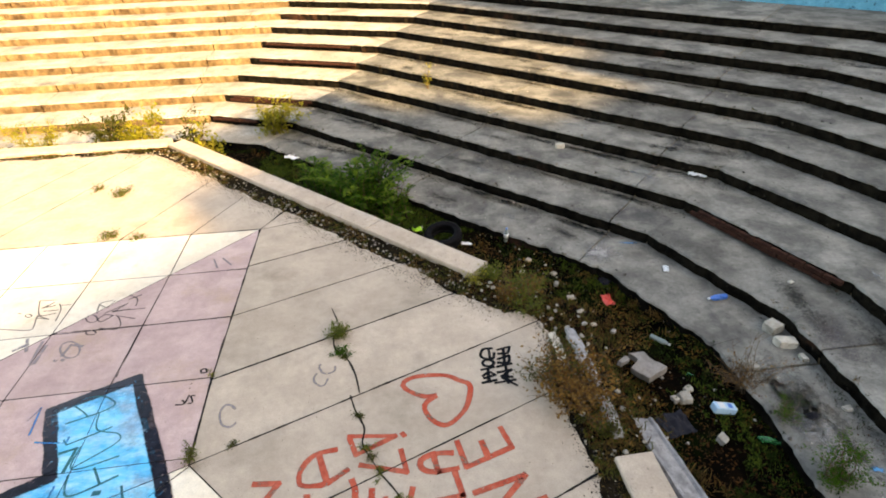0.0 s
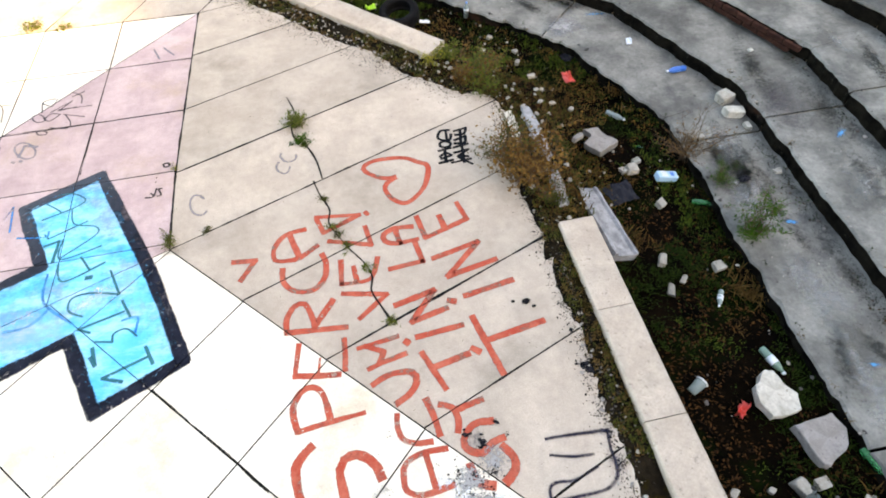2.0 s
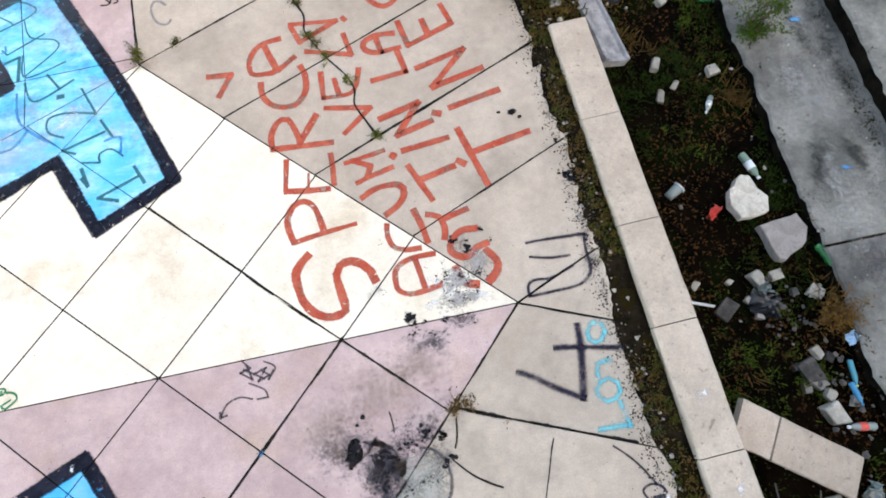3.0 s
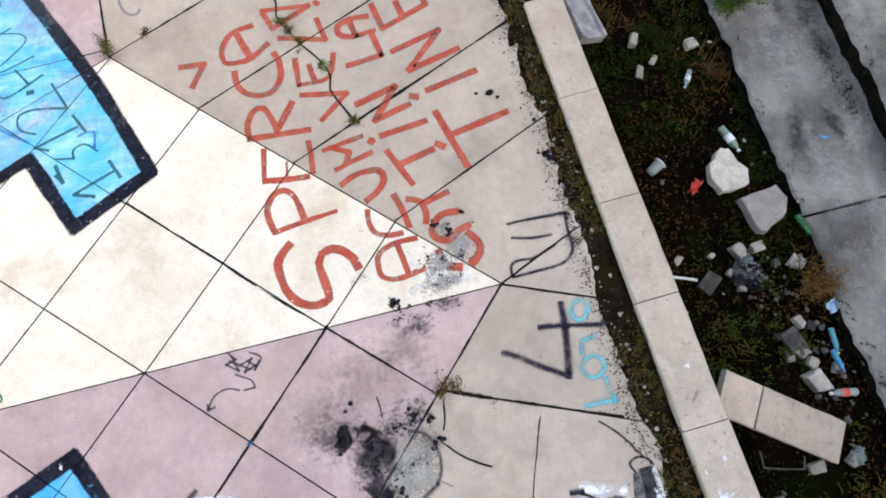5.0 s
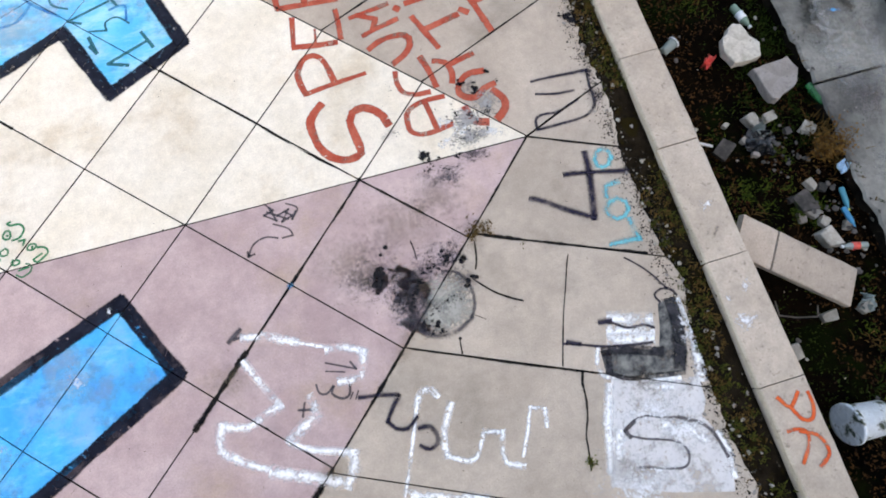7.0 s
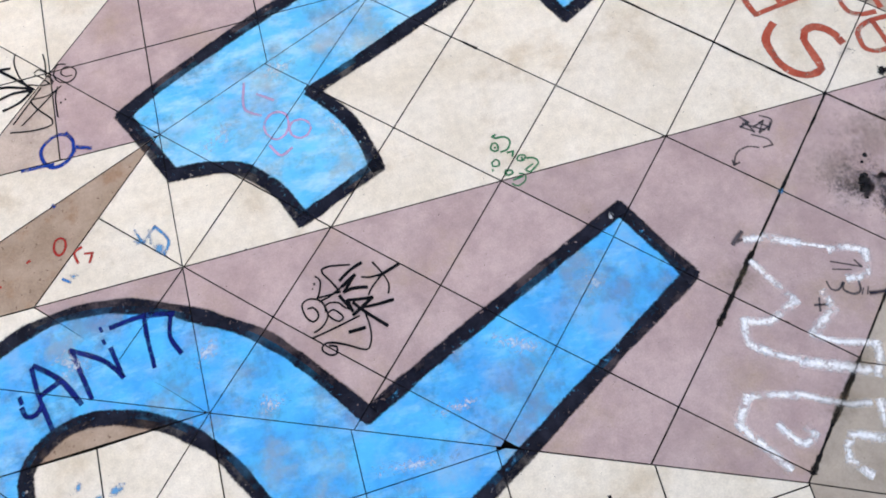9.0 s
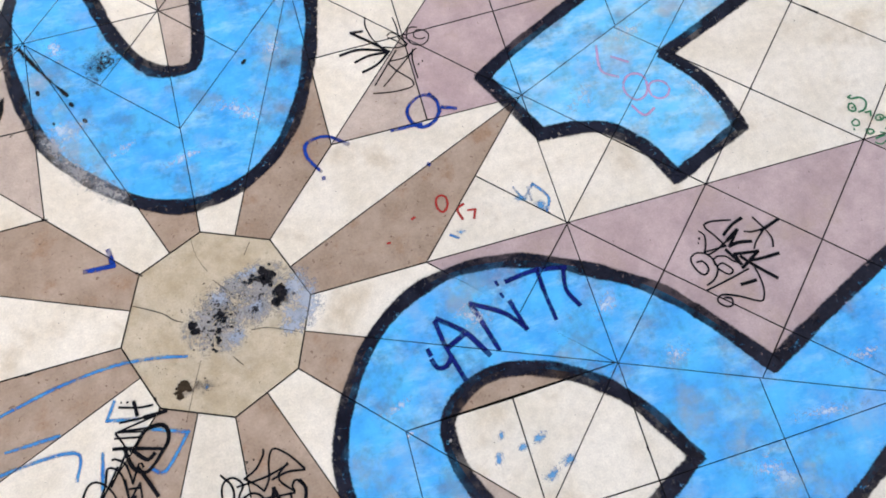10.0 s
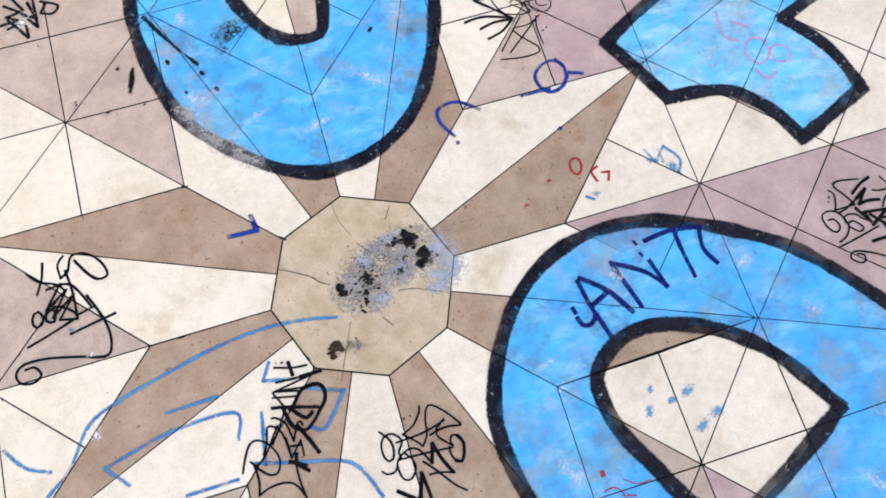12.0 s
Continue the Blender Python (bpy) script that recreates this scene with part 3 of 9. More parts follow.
def trough_z(x, y):
    a = math.degrees(math.atan2(y, x))
    k = round(a / 45) * 45
    f = (math.hypot(x, y) * math.cos(radians(a - k)) - 10.85) / 2.35
    z = -0.80 + 0.10 * rough_noise(x, y, 5.0, 0.8) + 0.07 * rough_noise(x, y, 6.0, 2.6) + 0.035 * rough_noise(x, y, 8.0, 9.0)
    return z + (0.10 * max(0.0, (f - 0.55) / 0.3) if f < 0.85 else 0.10)


big = 3000.0
ground = raw("ground", [(-big, -big, -1.15), (big, -big, -1.15), (big, big, -1.15), (-big, big, -1.15)], [(0, 1, 2, 3)], M_EARTH)
tagged(ground, "dry bare ground round the open-air theatre", "ground", kind="structure")

# ---- the terraces: ten stepped rings, eight long sides with short chamfers at the corners ----
A0, Z0, TREAD, RISE, CHAMFER = 12.60, -0.58, 1.0, 0.222, 0.65
STEPS = 10


def ring_corner(a0, k):
    """Corners of the ring at apothem a0: two for each eighth, from -112.5 degrees on."""
    out = []
    for s in range(-2, 4):
        ang = 45 * s + 22.5
        ch = a0 + CHAMFER
        # on the side at 45 s: n . p = a0, and on the chamfer: m . p = ch
        y = (ch - a0 * C8) / S8
        out.append(at_angle(45 * s, a0, y))
        out.append(at_angle(45 * s + 45, a0, -y))
    return out


def facet_joints(half0, half1):
    """Where the treads of a side are parted: every 3.75 m from its middle, and at its ends."""
    cuts = [-3.78, 0.02, 3.74] + ([-7.5, 7.5] if half0 > 7.8 else [])
    return [None] + sorted(c for c in cuts if abs(c) < half0 - 0.15) + [None]


def lay(name, inner0, inner1, depth_to0, depth_to1, z_top, thick, material, parent, seed, wave, drop=0.03, under=None):
    """A tread slab between two points of its front edge and two of its back edge; the front edge is worn."""
    ln = (inner1 - inner0).length
    n = max(2, int(ln / 0.06))
    verts, faces, front = [], [], []
    out = (depth_to0 - inner0).normalized()
    if abs(out.dot((inner1 - inner0).normalized())) > 0.02:
        out = Vector((out.x, out.y, 0)) - (inner1 - inner0).normalized() * out.dot((inner1 - inner0).normalized())
        out.normalize()
    for i in range(n + 1):
        f = i / n
        p, q = inner0.lerp(inner1, f), depth_to0.lerp(depth_to1, f)
        d = wave * (0.45 * rough_noise(p.x, p.y, seed, 0.8) + 0.45 * rough_noise(p.x, p.y, seed, 3.7) + 0.6 * rough_noise(p.x, p.y, seed, 9.0) + 0.9 * max(0.0, rough_noise(p.x, p.y, seed + 5, 2.3) - 0.35))
        p = p + out * d
        dz = 0.010 * rough_noise(p.x, p.y, 4.0, 0.9)
        chip = 0.035 * max(0.0, rough_noise(p.x, p.y, 21.0, 6.0) - 0.1)
        for w, z in ((p + out * 0.012, z_top - thick), (p, z_top - 0.016 + dz - chip), (p + out * (0.02 + chip), z_top + dz * 1.2), (p.lerp(q, 0.5), z_top + 0.5 * dz), (q, z_top + 0.3 * dz)):
            verts.append((w.x, w.y, z))
        front.append((p + out * 0.02, z_top))
        if i < n:
            faces += [(5 * i + j, 5 * i + 5 + j, 5 * i + 6 + j, 5 * i + 1 + j) for j in range(4)]
    faces += [(0, 1, 2, 3, 4), tuple(5 * n + j for j in (4, 3, 2, 1, 0))]
    me = bpy.data.meshes.new(name)
    me.from_pydata(verts, [], faces)
    bm = bmesh.new()
    bm.from_mesh(me)
    bmesh.ops.recalc_face_normals(bm, faces=bm.faces)
    bm.to_mesh(me)
    bm.free()
    me.materials.append(material)
    ob = new(name, me)
    ob.parent = parent
    # the dirty riser below the worn edge, shade or sun put into its colour
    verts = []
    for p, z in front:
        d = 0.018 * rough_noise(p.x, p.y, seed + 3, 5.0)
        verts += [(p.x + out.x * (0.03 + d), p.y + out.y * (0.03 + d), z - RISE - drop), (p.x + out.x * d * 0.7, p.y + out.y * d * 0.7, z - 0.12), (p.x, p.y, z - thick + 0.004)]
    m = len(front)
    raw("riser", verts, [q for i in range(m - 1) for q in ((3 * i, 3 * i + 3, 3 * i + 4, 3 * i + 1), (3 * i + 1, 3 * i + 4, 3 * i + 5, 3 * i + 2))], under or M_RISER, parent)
    return ob


TIERS = []
for k in range(STEPS):
    a0, z = A0 + TREAD * k, Z0 + RISE * k
    front, back = ring_corner(a0, k), ring_corner(a0 + TREAD + (0.06 if k < STEPS - 1 else 2.0), k)
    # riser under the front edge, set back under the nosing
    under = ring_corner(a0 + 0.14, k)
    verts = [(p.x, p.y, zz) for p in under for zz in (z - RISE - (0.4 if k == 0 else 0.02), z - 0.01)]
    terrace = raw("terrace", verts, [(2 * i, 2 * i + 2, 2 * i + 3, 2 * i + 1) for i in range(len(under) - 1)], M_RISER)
    tagged(terrace, "stepped concrete seating terrace, its riser dark with dirt and painted-in shade", "terrace", kind="structure")
    TIERS.append(terrace)
    for i in range(len(front) - 1):
        f0, f1, b0, b1 = front[i], front[i + 1], back[i], back[i + 1]
        ln_f, ln_b = (f1 - f0).length, (b1 - b0).length
        joints = facet_joints(ln_f / 2, ln_b / 2) if ln_f > 5 else [None, None]
        for s0, s1 in zip(joints, joints[1:]):
            u0, w0 = (0.0, 0.0) if s0 is None else ((s0 + 0.013 + ln_f / 2) / ln_f, (s0 + 0.013 + ln_b / 2) / ln_b)
            u1, w1 = (1.0, 1.0) if s1 is None else ((s1 - 0.013 + ln_f / 2) / ln_f, (s1 - 0.013 + ln_b / 2) / ln_b)
            # sides facing the sun get the copies with sunlight in their colour
            lay("tread_slab", f0.lerp(f1, u0), f0.lerp(f1, u1), b0.lerp(b1, w0), b0.lerp(b1, w1), z, 0.028, M_TREADSUN if i > 5 else M_TREAD, terrace, k * 7.0 + 1, 0.07 if k == 0 else 0.05, 0.35 if k == 0 else 0.03, M_RISERSUN if i > 6 else M_RISER)

# exposed brickwork under the nosing of some steps at the corners
brick_me = None
for k, corner in ((1, 6), (2, 6), (4, 6), (5, 6), (2, 4)):
    a0, z = A0 + TREAD * k, Z0 + RISE * k
    c = ring_corner(a0 + 0.0, k)
    p, q = c[corner], c[corner + 1]
    course = empty("brick_course", label="exposed red brick course under the step edge", category="bricks", kind="structure")
    d = (q - p).normalized()
    for row in range(1 if k != 2 else 2):
        s = 0.13 * row + (0.9 if k % 2 else 0.1)
        while s < (q - p).length * 0.95 - 0.25:
            if brick_me is None:
                bm = box(bmesh.new(), 0, 0, 0, 0.24, 0.06, 0.062, 0.006)
                brick_me = bpy.data.meshes.new("brick")
                bm.to_mesh(brick_me)
                bm.free()
                brick_me.materials.append(M_BRICK)
            ob = new("brick", brick_me)
            ob.parent = course
            w = p + d * s
            ob.matrix_world = pose(w.x, w.y, z - 0.036 - 0.070 * (row + 1), 0, 0, math.degrees(math.atan2(d.y, d.x))) @ pose(0, random.uniform(-0.012, 0.004), 0)
            s += 0.252

# ---- walls that close the theatre ----
def wall(name, p, q, z0, z1, thick, material, label):
    d = (Vector(q) - Vector(p))
    bm = box(bmesh.new(), 0, 0, z0, d.length, thick, z1)
    ob = part(name, bm, material)
    ob.matrix_world = pose(p[0], p[1], 0, 0, 0, math.degrees(math.atan2(d.y, d.x)))
    return tagged(ob, label, "wall", kind="structure")


top = ring_corner(A0 + TREAD * STEPS + 1.55, 9)
for i in range(2, len(top) - 1):
    wall("wall_%d" % (i - 1), top[i][:2], top[i + 1][:2], 1.30, 3.6, -0.25, M_BLUEWALL, "blue painted wall with dark marks behind the top terrace")
# unseen walls added to block the sun, their heights stepped to shape the shade
dx, dy = math.cos(SUN_AZ), math.sin(SUN_AZ)
for i, (p0, p1, h) in enumerate(((-14.0, 5.6, 15.2), (5.6, 9.2, 12.3), (9.2, 11.0, 13.0), (11.0, 14.8, 14.2), (14.8, 15.8, 13.0), (15.8, 18.2, 11.8), (18.2, 19.4, 12.8), (19.4, 20.3, 14.4), (20.3, 40.0, 18.0))):
    a = (p0 * -dy + 26 * dx, p0 * dx + 26 * dy)
    b = (p1 * -dy + 26 * dx, p1 * dx + 26 * dy)
    wall("wall_stage_house_%d" % (i + 1), a, b, -1.15, h, -0.4, M_PLASTER, "plain grey plastered wall added out of view to block the sun")


# ---- paint on the slabs ----
BOXES = [(min(x for x, y in p), max(x for x, y in p), min(y for x, y in p), max(y for x, y in p)) for p, c in SLABS]


def on_slabs(poly):
    """A convex piece of paint (x, y, u, v), parted by the joints between the slabs."""
    x0, x1 = min(p[0] for p in poly), max(p[0] for p in poly)
    y0, y1 = min(p[1] for p in poly), max(p[1] for p in poly)
    for (slab, c), (a0, a1, b0, b1) in zip(SLABS, BOXES):
        if a0 > x1 or a1 < x0 or b0 > y1 or b1 < y0:
            continue
        q = poly
        for a, b in zip(slab, slab[1:] + slab[:1]):
            ex, ey = b[0] - a[0], b[1] - a[1]
            ln = math.hypot(ex, ey)
            if ln > 1e-6:
                q = cut(q, ey / ln, -ex / ln, (ey * a[0] - ex * a[1]) / ln + 0.0005)
                if len(q) < 3:
                    break
        if len(q) > 2:
            yield q


def smooth_line(pts, step=0.05, corner=62.0, closed=False):
    """Runs of a line drawn smoothly through the points, parted at sharp corners."""
    runs, run = [], [pts[0]]
    for i in range(1, len(pts)):
        run.append(pts[i])
        if 0 < i < len(pts) - 1:
            a = Vector(pts[i]) - Vector(pts[i - 1])
            b = Vector(pts[i + 1]) - Vector(pts[i])
            if a.length > 1e-6 and b.length > 1e-6 and math.degrees(a.angle(b)) > corner:
                runs.append(run)
                run = [pts[i]]
    runs.append(run)
    out = []
    for r in runs:
        r = [Vector(p) for p in r]
        line = []
        for i in range(len(r) - 1):
            p0, p1, p2, p3 = r[max(0, i - 1)], r[i], r[i + 1], r[min(len(r) - 1, i + 2)]
            n = max(1, int((p2 - p1).length / step))
            for j in range(n):
                t = j / n
                line.append(0.5 * (2 * p1 + (p2 - p0) * t + (2 * p0 - 5 * p1 + 4 * p2 - p3) * t * t + (3 * p1 - p0 - 3 * p2 + p3) * t ** 3))
        line.append(r[-1])
        out.append(line)
    return out


LAYER = [0]


class Paint:
    """A painted mark: strokes and fills laid on the floor, parted by the joints."""

    def __init__(self, name, label, material, category="graffiti", parent=None, z=None, clip=True):
        LAYER[0] += 1
        self.name, self.label, self.material, self.category, self.parent, self.clip = name, label, material, category, parent, clip
        self.z = 0.0014 + 0.000015 * LAYER[0] if z is None else z
        self.verts, self.faces, self.uvs, self.k, self.rag = [], [], [], 0, 0.22
        self.starts = []

    def lay(self, poly, lift=0.0):
        for q in (on_slabs(poly) if self.clip else [poly]):
            n = len(self.verts)
            self.verts += [(p[0], p[1], self.z + 0.000008 * self.k + lift) for p in q]
            self.uvs += [(p[2], p[3]) for p in q]
            self.faces.append(tuple(range(n, n + len(q))))

    def stroke(self, width, *pts):
        self.starts.append((len(self.verts), len(self.faces)))
        for line in smooth_line(list(pts), max(0.02, width * 0.6), 100.0 if width < 0.04 else 75.0):
            self.k += 1
            if len(line) < 2:
                continue
            sides = []
            wob = random.uniform(0, 50)
            for i, p in enumerate(line):
                d = (line[min(i + 1, len(line) - 1)] - line[max(i - 1, 0)])
                if d.length < 1e-6:
                    d = Vector((1, 0))
                d.normalize()
                if i == 0:
                    p = p - d * width * 0.32
                if i == len(line) - 1:
                    p = p + d * width * 0.32
                w = width * 0.5 * max(0.12, 1 + self.rag * (rough_noise(p.x, p.y, wob, 4.0) + 0.5 * rough_noise(p.x, p.y, wob, 17.0))) * 1.15
                side = (p.x - d.y * w, p.y + d.x * w, p.x + d.y * w, p.y - d.x * w)
                if sides:
                    # on the inside of a tight bend the edge waits instead of folding back
                    last = sides[-1]
                    if (side[0] - last[0]) * d.x + (side[1] - last[1]) * d.y < 0.0005:
                        side = (last[0], last[1], side[2], side[3])
                    if (side[2] - last[2]) * d.x + (side[3] - last[3]) * d.y < 0.0005:
                        side = (side[0], side[1], last[2], last[3])
                sides.append(side)
            for i in range(len(sides) - 1):
                a, b = sides[i], sides[i + 1]
                quad = [(a[2], a[3], i, 0.0), (b[2], b[3], i + 1, 0.0), (b[0], b[1], i + 1, 1.0), (a[0], a[1], i, 1.0)]
                quad = [q for m, q in enumerate(quad) if math.hypot(q[0] - quad[m - 1][0], q[1] - quad[m - 1][1]) > 1e-5]
                if len(quad) < 3 or abs(area(quad)) < 1e-8:
                    continue
                if area(quad) < 0:
                    quad = quad[::-1]
                self.lay(quad, 0.000001 * i)
        return self

    def scribble(self, width, cx, cy, ux, uy, lines, seed):
        """Loose looping lines within a box round (cx, cy) of half-sides ux (along x) and uy."""
        rnd = random.Random(seed)
        for i in range(lines):
            n = rnd.randint(4, 7)
            x0 = rnd.uniform(-1, 0.2)
            pts = [(cx + ux * (x0 + (0.8 * j / n) + rnd.uniform(-0.2, 0.2)), cy + uy * rnd.uniform(-1, 1)) for j in range(n)]
            self.stroke(width * rnd.uniform(0.6, 1.1), *pts)
        return self

    def fill(self, outline, hole=None):
        from mathutils.geometry import tessellate_polygon
        loops = [[Vector((x, y, 0)) for x, y in outline]] + ([[Vector((x, y, 0)) for x, y in hole]] if hole else [])
        flat = [p for lp in loops for p in lp]
        for tri in tessellate_polygon(loops):
            q = [(flat[i].x, flat[i].y, 0.5, 0.5) for i in tri]
            if area(q) < 0:
                q = q[::-1]
            self.lay(q)
        return self

    def strokes(self):
        """The mark as a thing whose strokes are its parts."""
        thing = empty(self.name, label=self.label, category=self.category)
        for (v0, f0), (v1, f1) in zip(self.starts, self.starts[1:] + [(len(self.verts), len(self.faces))]):
            if f1 > f0:
                raw("stroke", self.verts[v0:v1], [tuple(i - v0 for i in f) for f in self.faces[f0:f1]], self.material, thing, self.uvs[v0:v1])
        return thing

    def done(self):
        if not self.parent and len(self.starts) > 1 and self.name in ("spray_tag", "spray_mark", "spray_drawing", "spray_scrawl", "spray_note", "spray_figure"):
            return self.strokes()
        ob = raw(self.name, self.verts, self.faces, self.material, self.parent, self.uvs)
        if not self.parent:
            tagged(ob, self.label, self.category)
        elif self.label:
            ob["label"] = self.label
        return ob


def corner_path(pts):
    """A closed outline through (x, y, corner) points, smooth but at the corners."""
    k = next((i for i, p in enumerate(pts) if p[2]), 0)
    pts = pts[k:] + pts[:k] + [pts[k]]
    runs, run = [], [pts[0]]
    for p in pts[1:]:
        run.append(p)
        if p[2]:
            runs.append(run)
            run = [p]
    if len(run) > 1:
        runs.append(run)
    return [smooth_line([(x, y) for x, y, c in r], 0.09, 400)[0] for r in runs]


def block_letter(label, outline, hole=None, width=0.13, coat=P_BLUE):
    """A big blue letter with a black outline painted just inside its edge."""
    letter = empty("block_letter", label=label, category="graffiti")
    edge = corner_path(outline)
    ring = [p for r in edge for p in r[:-1]]
    inner = corner_path(hole) if hole else []
    hole_ring = [p for r in inner for p in r[:-1]]
    Paint("fill", "", coat, parent=letter).fill([(p.x, p.y) for p in ring], [(p.x, p.y) for p in hole_ring] or None).done()
    ink = Paint("outline", "black painted outline", P_BLACK, parent=letter)
    for r in edge:
        ink.stroke(width, *[(p.x, p.y) for p in r[::2] + ([r[-1]] if len(r) % 2 == 0 else [])])
    ink.done()
    if inner:
        ink = Paint("counter_outline", "black painted outline of the opening", P_BLACK, parent=letter)
        for r in inner:
            ink.stroke(width, *[(p.x, p.y) for p in r[::2] + ([r[-1]] if len(r) % 2 == 0 else [])])
        ink.done()
    return letter


block_letter("large sky-blue stemmed letter outlined in black on the slabs",
             [(6.29, -0.48, 1), (6.64, -1.14, 1), (6.20, -1.38, 0), (5.78, -1.61, 0), (5.38, -1.83, 0), (4.98, -2.06, 0), (2.75, -3.28, 1), (1.75, -3.3, 0), (1.12, -2.75, 0), (0.84, -2.2, 0), (0.70, -1.75, 0), (0.665, -1.50, 0), (0.66, -1.32, 0), (0.70, -1.12, 0), (0.78, -0.93, 0),
              (0.88, -0.75, 0), (1.01, -0.57, 0), (1.20, -0.38, 0), (1.50, -0.21, 0), (1.87, -0.13, 0), (2.22, -0.155, 0), (2.55, -0.25, 0), (2.95, -0.45, 0), (3.34, -0.71, 0), (3.64, -1.04, 0), (3.97, -1.48, 1), (4.67, -1.16, 0), (5.86, -0.66, 0)],
             [(3.16, -1.93, 1), (2.99, -2.03, 0), (2.83, -2.11, 0), (2.38, -2.33, 0), (2.03, -2.42, 0), (1.80, -2.17, 0), (1.67, -1.91, 0), (1.57, -1.73, 0), (1.49, -1.51, 0), (1.46, -1.34, 0), (1.49, -1.20, 0), (1.58, -1.08, 0), (1.71, -1.01, 0),
              (1.86, -0.965, 0), (2.04, -0.96, 0), (2.25, -1.02, 0), (2.45, -1.10, 0), (2.64, -1.23, 0), (2.80, -1.37, 0), (2.94, -1.55, 0)], 0.118)
block_letter("large pale sky-blue letter with a flared foot outlined in black",
             [(5.68, 2.87, 1), (5.33, 3.65, 1), (6.03, 4.00, 1), (6.61, 2.83, 0), (6.83, 2.33, 0), (7.10, 1.64, 1), (6.43, 1.31, 1), (6.10, 2.02, 1), (5.54, 1.77, 0), (5.12, 1.60, 0), (4.74, 1.44, 0), (4.14, 1.21, 1), (4.27, 1.05, 0), (4.38, 0.88, 0), (4.46, 0.66, 0), (4.51, 0.40, 1),
              (3.825, 0.12, 1), (3.75, 0.30, 0), (3.66, 0.46, 0), (3.56, 0.585, 0), (3.42, 0.69, 0), (3.25, 0.745, 0), (3.05, 0.78, 0), (2.88, 0.785, 1), (2.56, 1.43, 1), (2.88, 1.61, 0), (3.21, 1.765, 0), (3.58, 1.93, 0), (3.96, 2.09, 0), (4.26, 2.20, 0), (5.42, 2.75, 0)], None, 0.122, coat=P_PALESKY)
block_letter("large sky-blue round letter outlined in black on the slabs",
             [(-1.29, 3.14, 0), (-1.32, 2.78, 0), (-1.28, 2.41, 0), (-1.18, 2.02, 0), (-1.07, 1.75, 0), (-0.91, 1.54, 0), (-0.73, 1.36, 0), (-0.48, 1.15, 0), (-0.21, 1.01, 0), (0.0, 0.97, 0), (0.22, 0.99, 0), (0.43, 1.05, 0), (0.62, 1.16, 0), (0.80, 1.31, 0), (0.93, 1.49, 0), (1.04, 1.68, 0),
              (1.16, 1.97, 0), (1.25, 2.25, 0), (1.30, 2.48, 0), (1.34, 2.8, 0), (1.28, 3.5, 0), (0.9, 4.15, 0), (0.2, 4.45, 0), (-0.5, 4.3, 0), (-1.0, 3.8, 0)],
             [(-0.55, 3.12, 0), (-0.48, 2.87, 0), (-0.42, 2.70, 0), (-0.34, 2.53, 0), (-0.21, 2.34, 0), (-0.06, 2.23, 0), (0.08, 2.18, 0), (0.20, 2.21, 0), (0.265, 2.33, 0), (0.30, 2.52, 0), (0.32, 2.70, 0), (0.33, 3.0, 0), (0.25, 3.35, 0), (-0.05, 3.55, 0), (-0.4, 3.4, 0)], 0.118)

# ---- graffiti, cracks and stains on the floor ----
p = Paint("spray_patch", "thin greyish white wash on beige slab", P_WASH)
p.fill([(9.73, -1.99), (9.95, -2.06), (10.34, -2.15), (10.33, -2.32), (10.27, -2.42), (10.33, -2.55), (10.37, -2.75), (10.3, -2.95), (9.9, -2.85), (9.48, -2.70), (9.55, -2.42), (9.63, -2.2)])
p.done()
p = Paint("spray_patch", "bright white sprayed edge round a pale letter", P_WHITE)
p.stroke(0.08, (9.69, -2.05), (9.60, -2.28), (9.51, -2.6))
p.stroke(0.07, (10.33, -2.56), (10.36, -2.68), (10.34, -2.85))
p.stroke(0.09, (9.98, -2.40), (10.13, -2.46), (10.22, -2.56))
p.stroke(0.06, (9.95, -2.12), (10.12, -2.17))
p.stroke(0.09, (9.66, -2.38), (9.60, -2.52))
p.done()
p = Paint("spray_patch", "white sprayed patch with brushed edges on beige slab", P_WHITE)
p.stroke(0.12, (9.87, -1.585), (10.13, -1.655))
p.stroke(0.13, (9.84, -1.67), (10.11, -1.74))
p.stroke(0.12, (9.82, -1.74), (10.09, -1.80))
p.stroke(0.11, (10.40, -1.60), (10.43, -1.75), (10.40, -1.95), (10.36, -2.16))
p.stroke(0.05, (9.70, -1.77), (9.66, -1.87), (9.67, -1.96), (9.80, -2.01))
p.stroke(0.06, (9.95, -2.07), (10.20, -2.12))
p.done()
p = Paint("spray_patch", "blotchy grey sprayed hook beside white paint", P_GREYCOAT)
p.fill([(10.24, -1.57), (10.37, -1.55), (10.38, -1.72), (10.33, -1.95), (10.26, -2.09), (10.05, -2.06), (9.85, -2.03), (9.70, -1.96), (9.71, -1.79), (9.87, -1.80), (10.02, -1.86), (10.13, -1.90), (10.19, -1.75)])
p.done()
p = Paint("spray_patch", "black sprayed outline of the grey hook", P_MOTTLE)
p.stroke(0.10, (10.34, -1.58), (10.33, -1.72), (10.29, -1.90), (10.24, -2.04))
p.stroke(0.075, (9.74, -1.80), (9.90, -1.83), (10.14, -1.91))
p.stroke(0.04, (9.71, -1.95), (9.84, -2.03), (10.01, -2.06), (10.25, -2.095))
p.stroke(0.06, (9.76, -1.84), (9.73, -1.94))
p.done()
word = empty("painted_word", label="first line of large brick-red hand-painted capitals", category="graffiti")
p = Paint("letter", "", P_RED, parent=word)
p.stroke(0.055, (7.47, 2.57), (7.68, 2.55), (7.55, 2.35))
p.done()
p = Paint("letter", "", P_RED, parent=word)
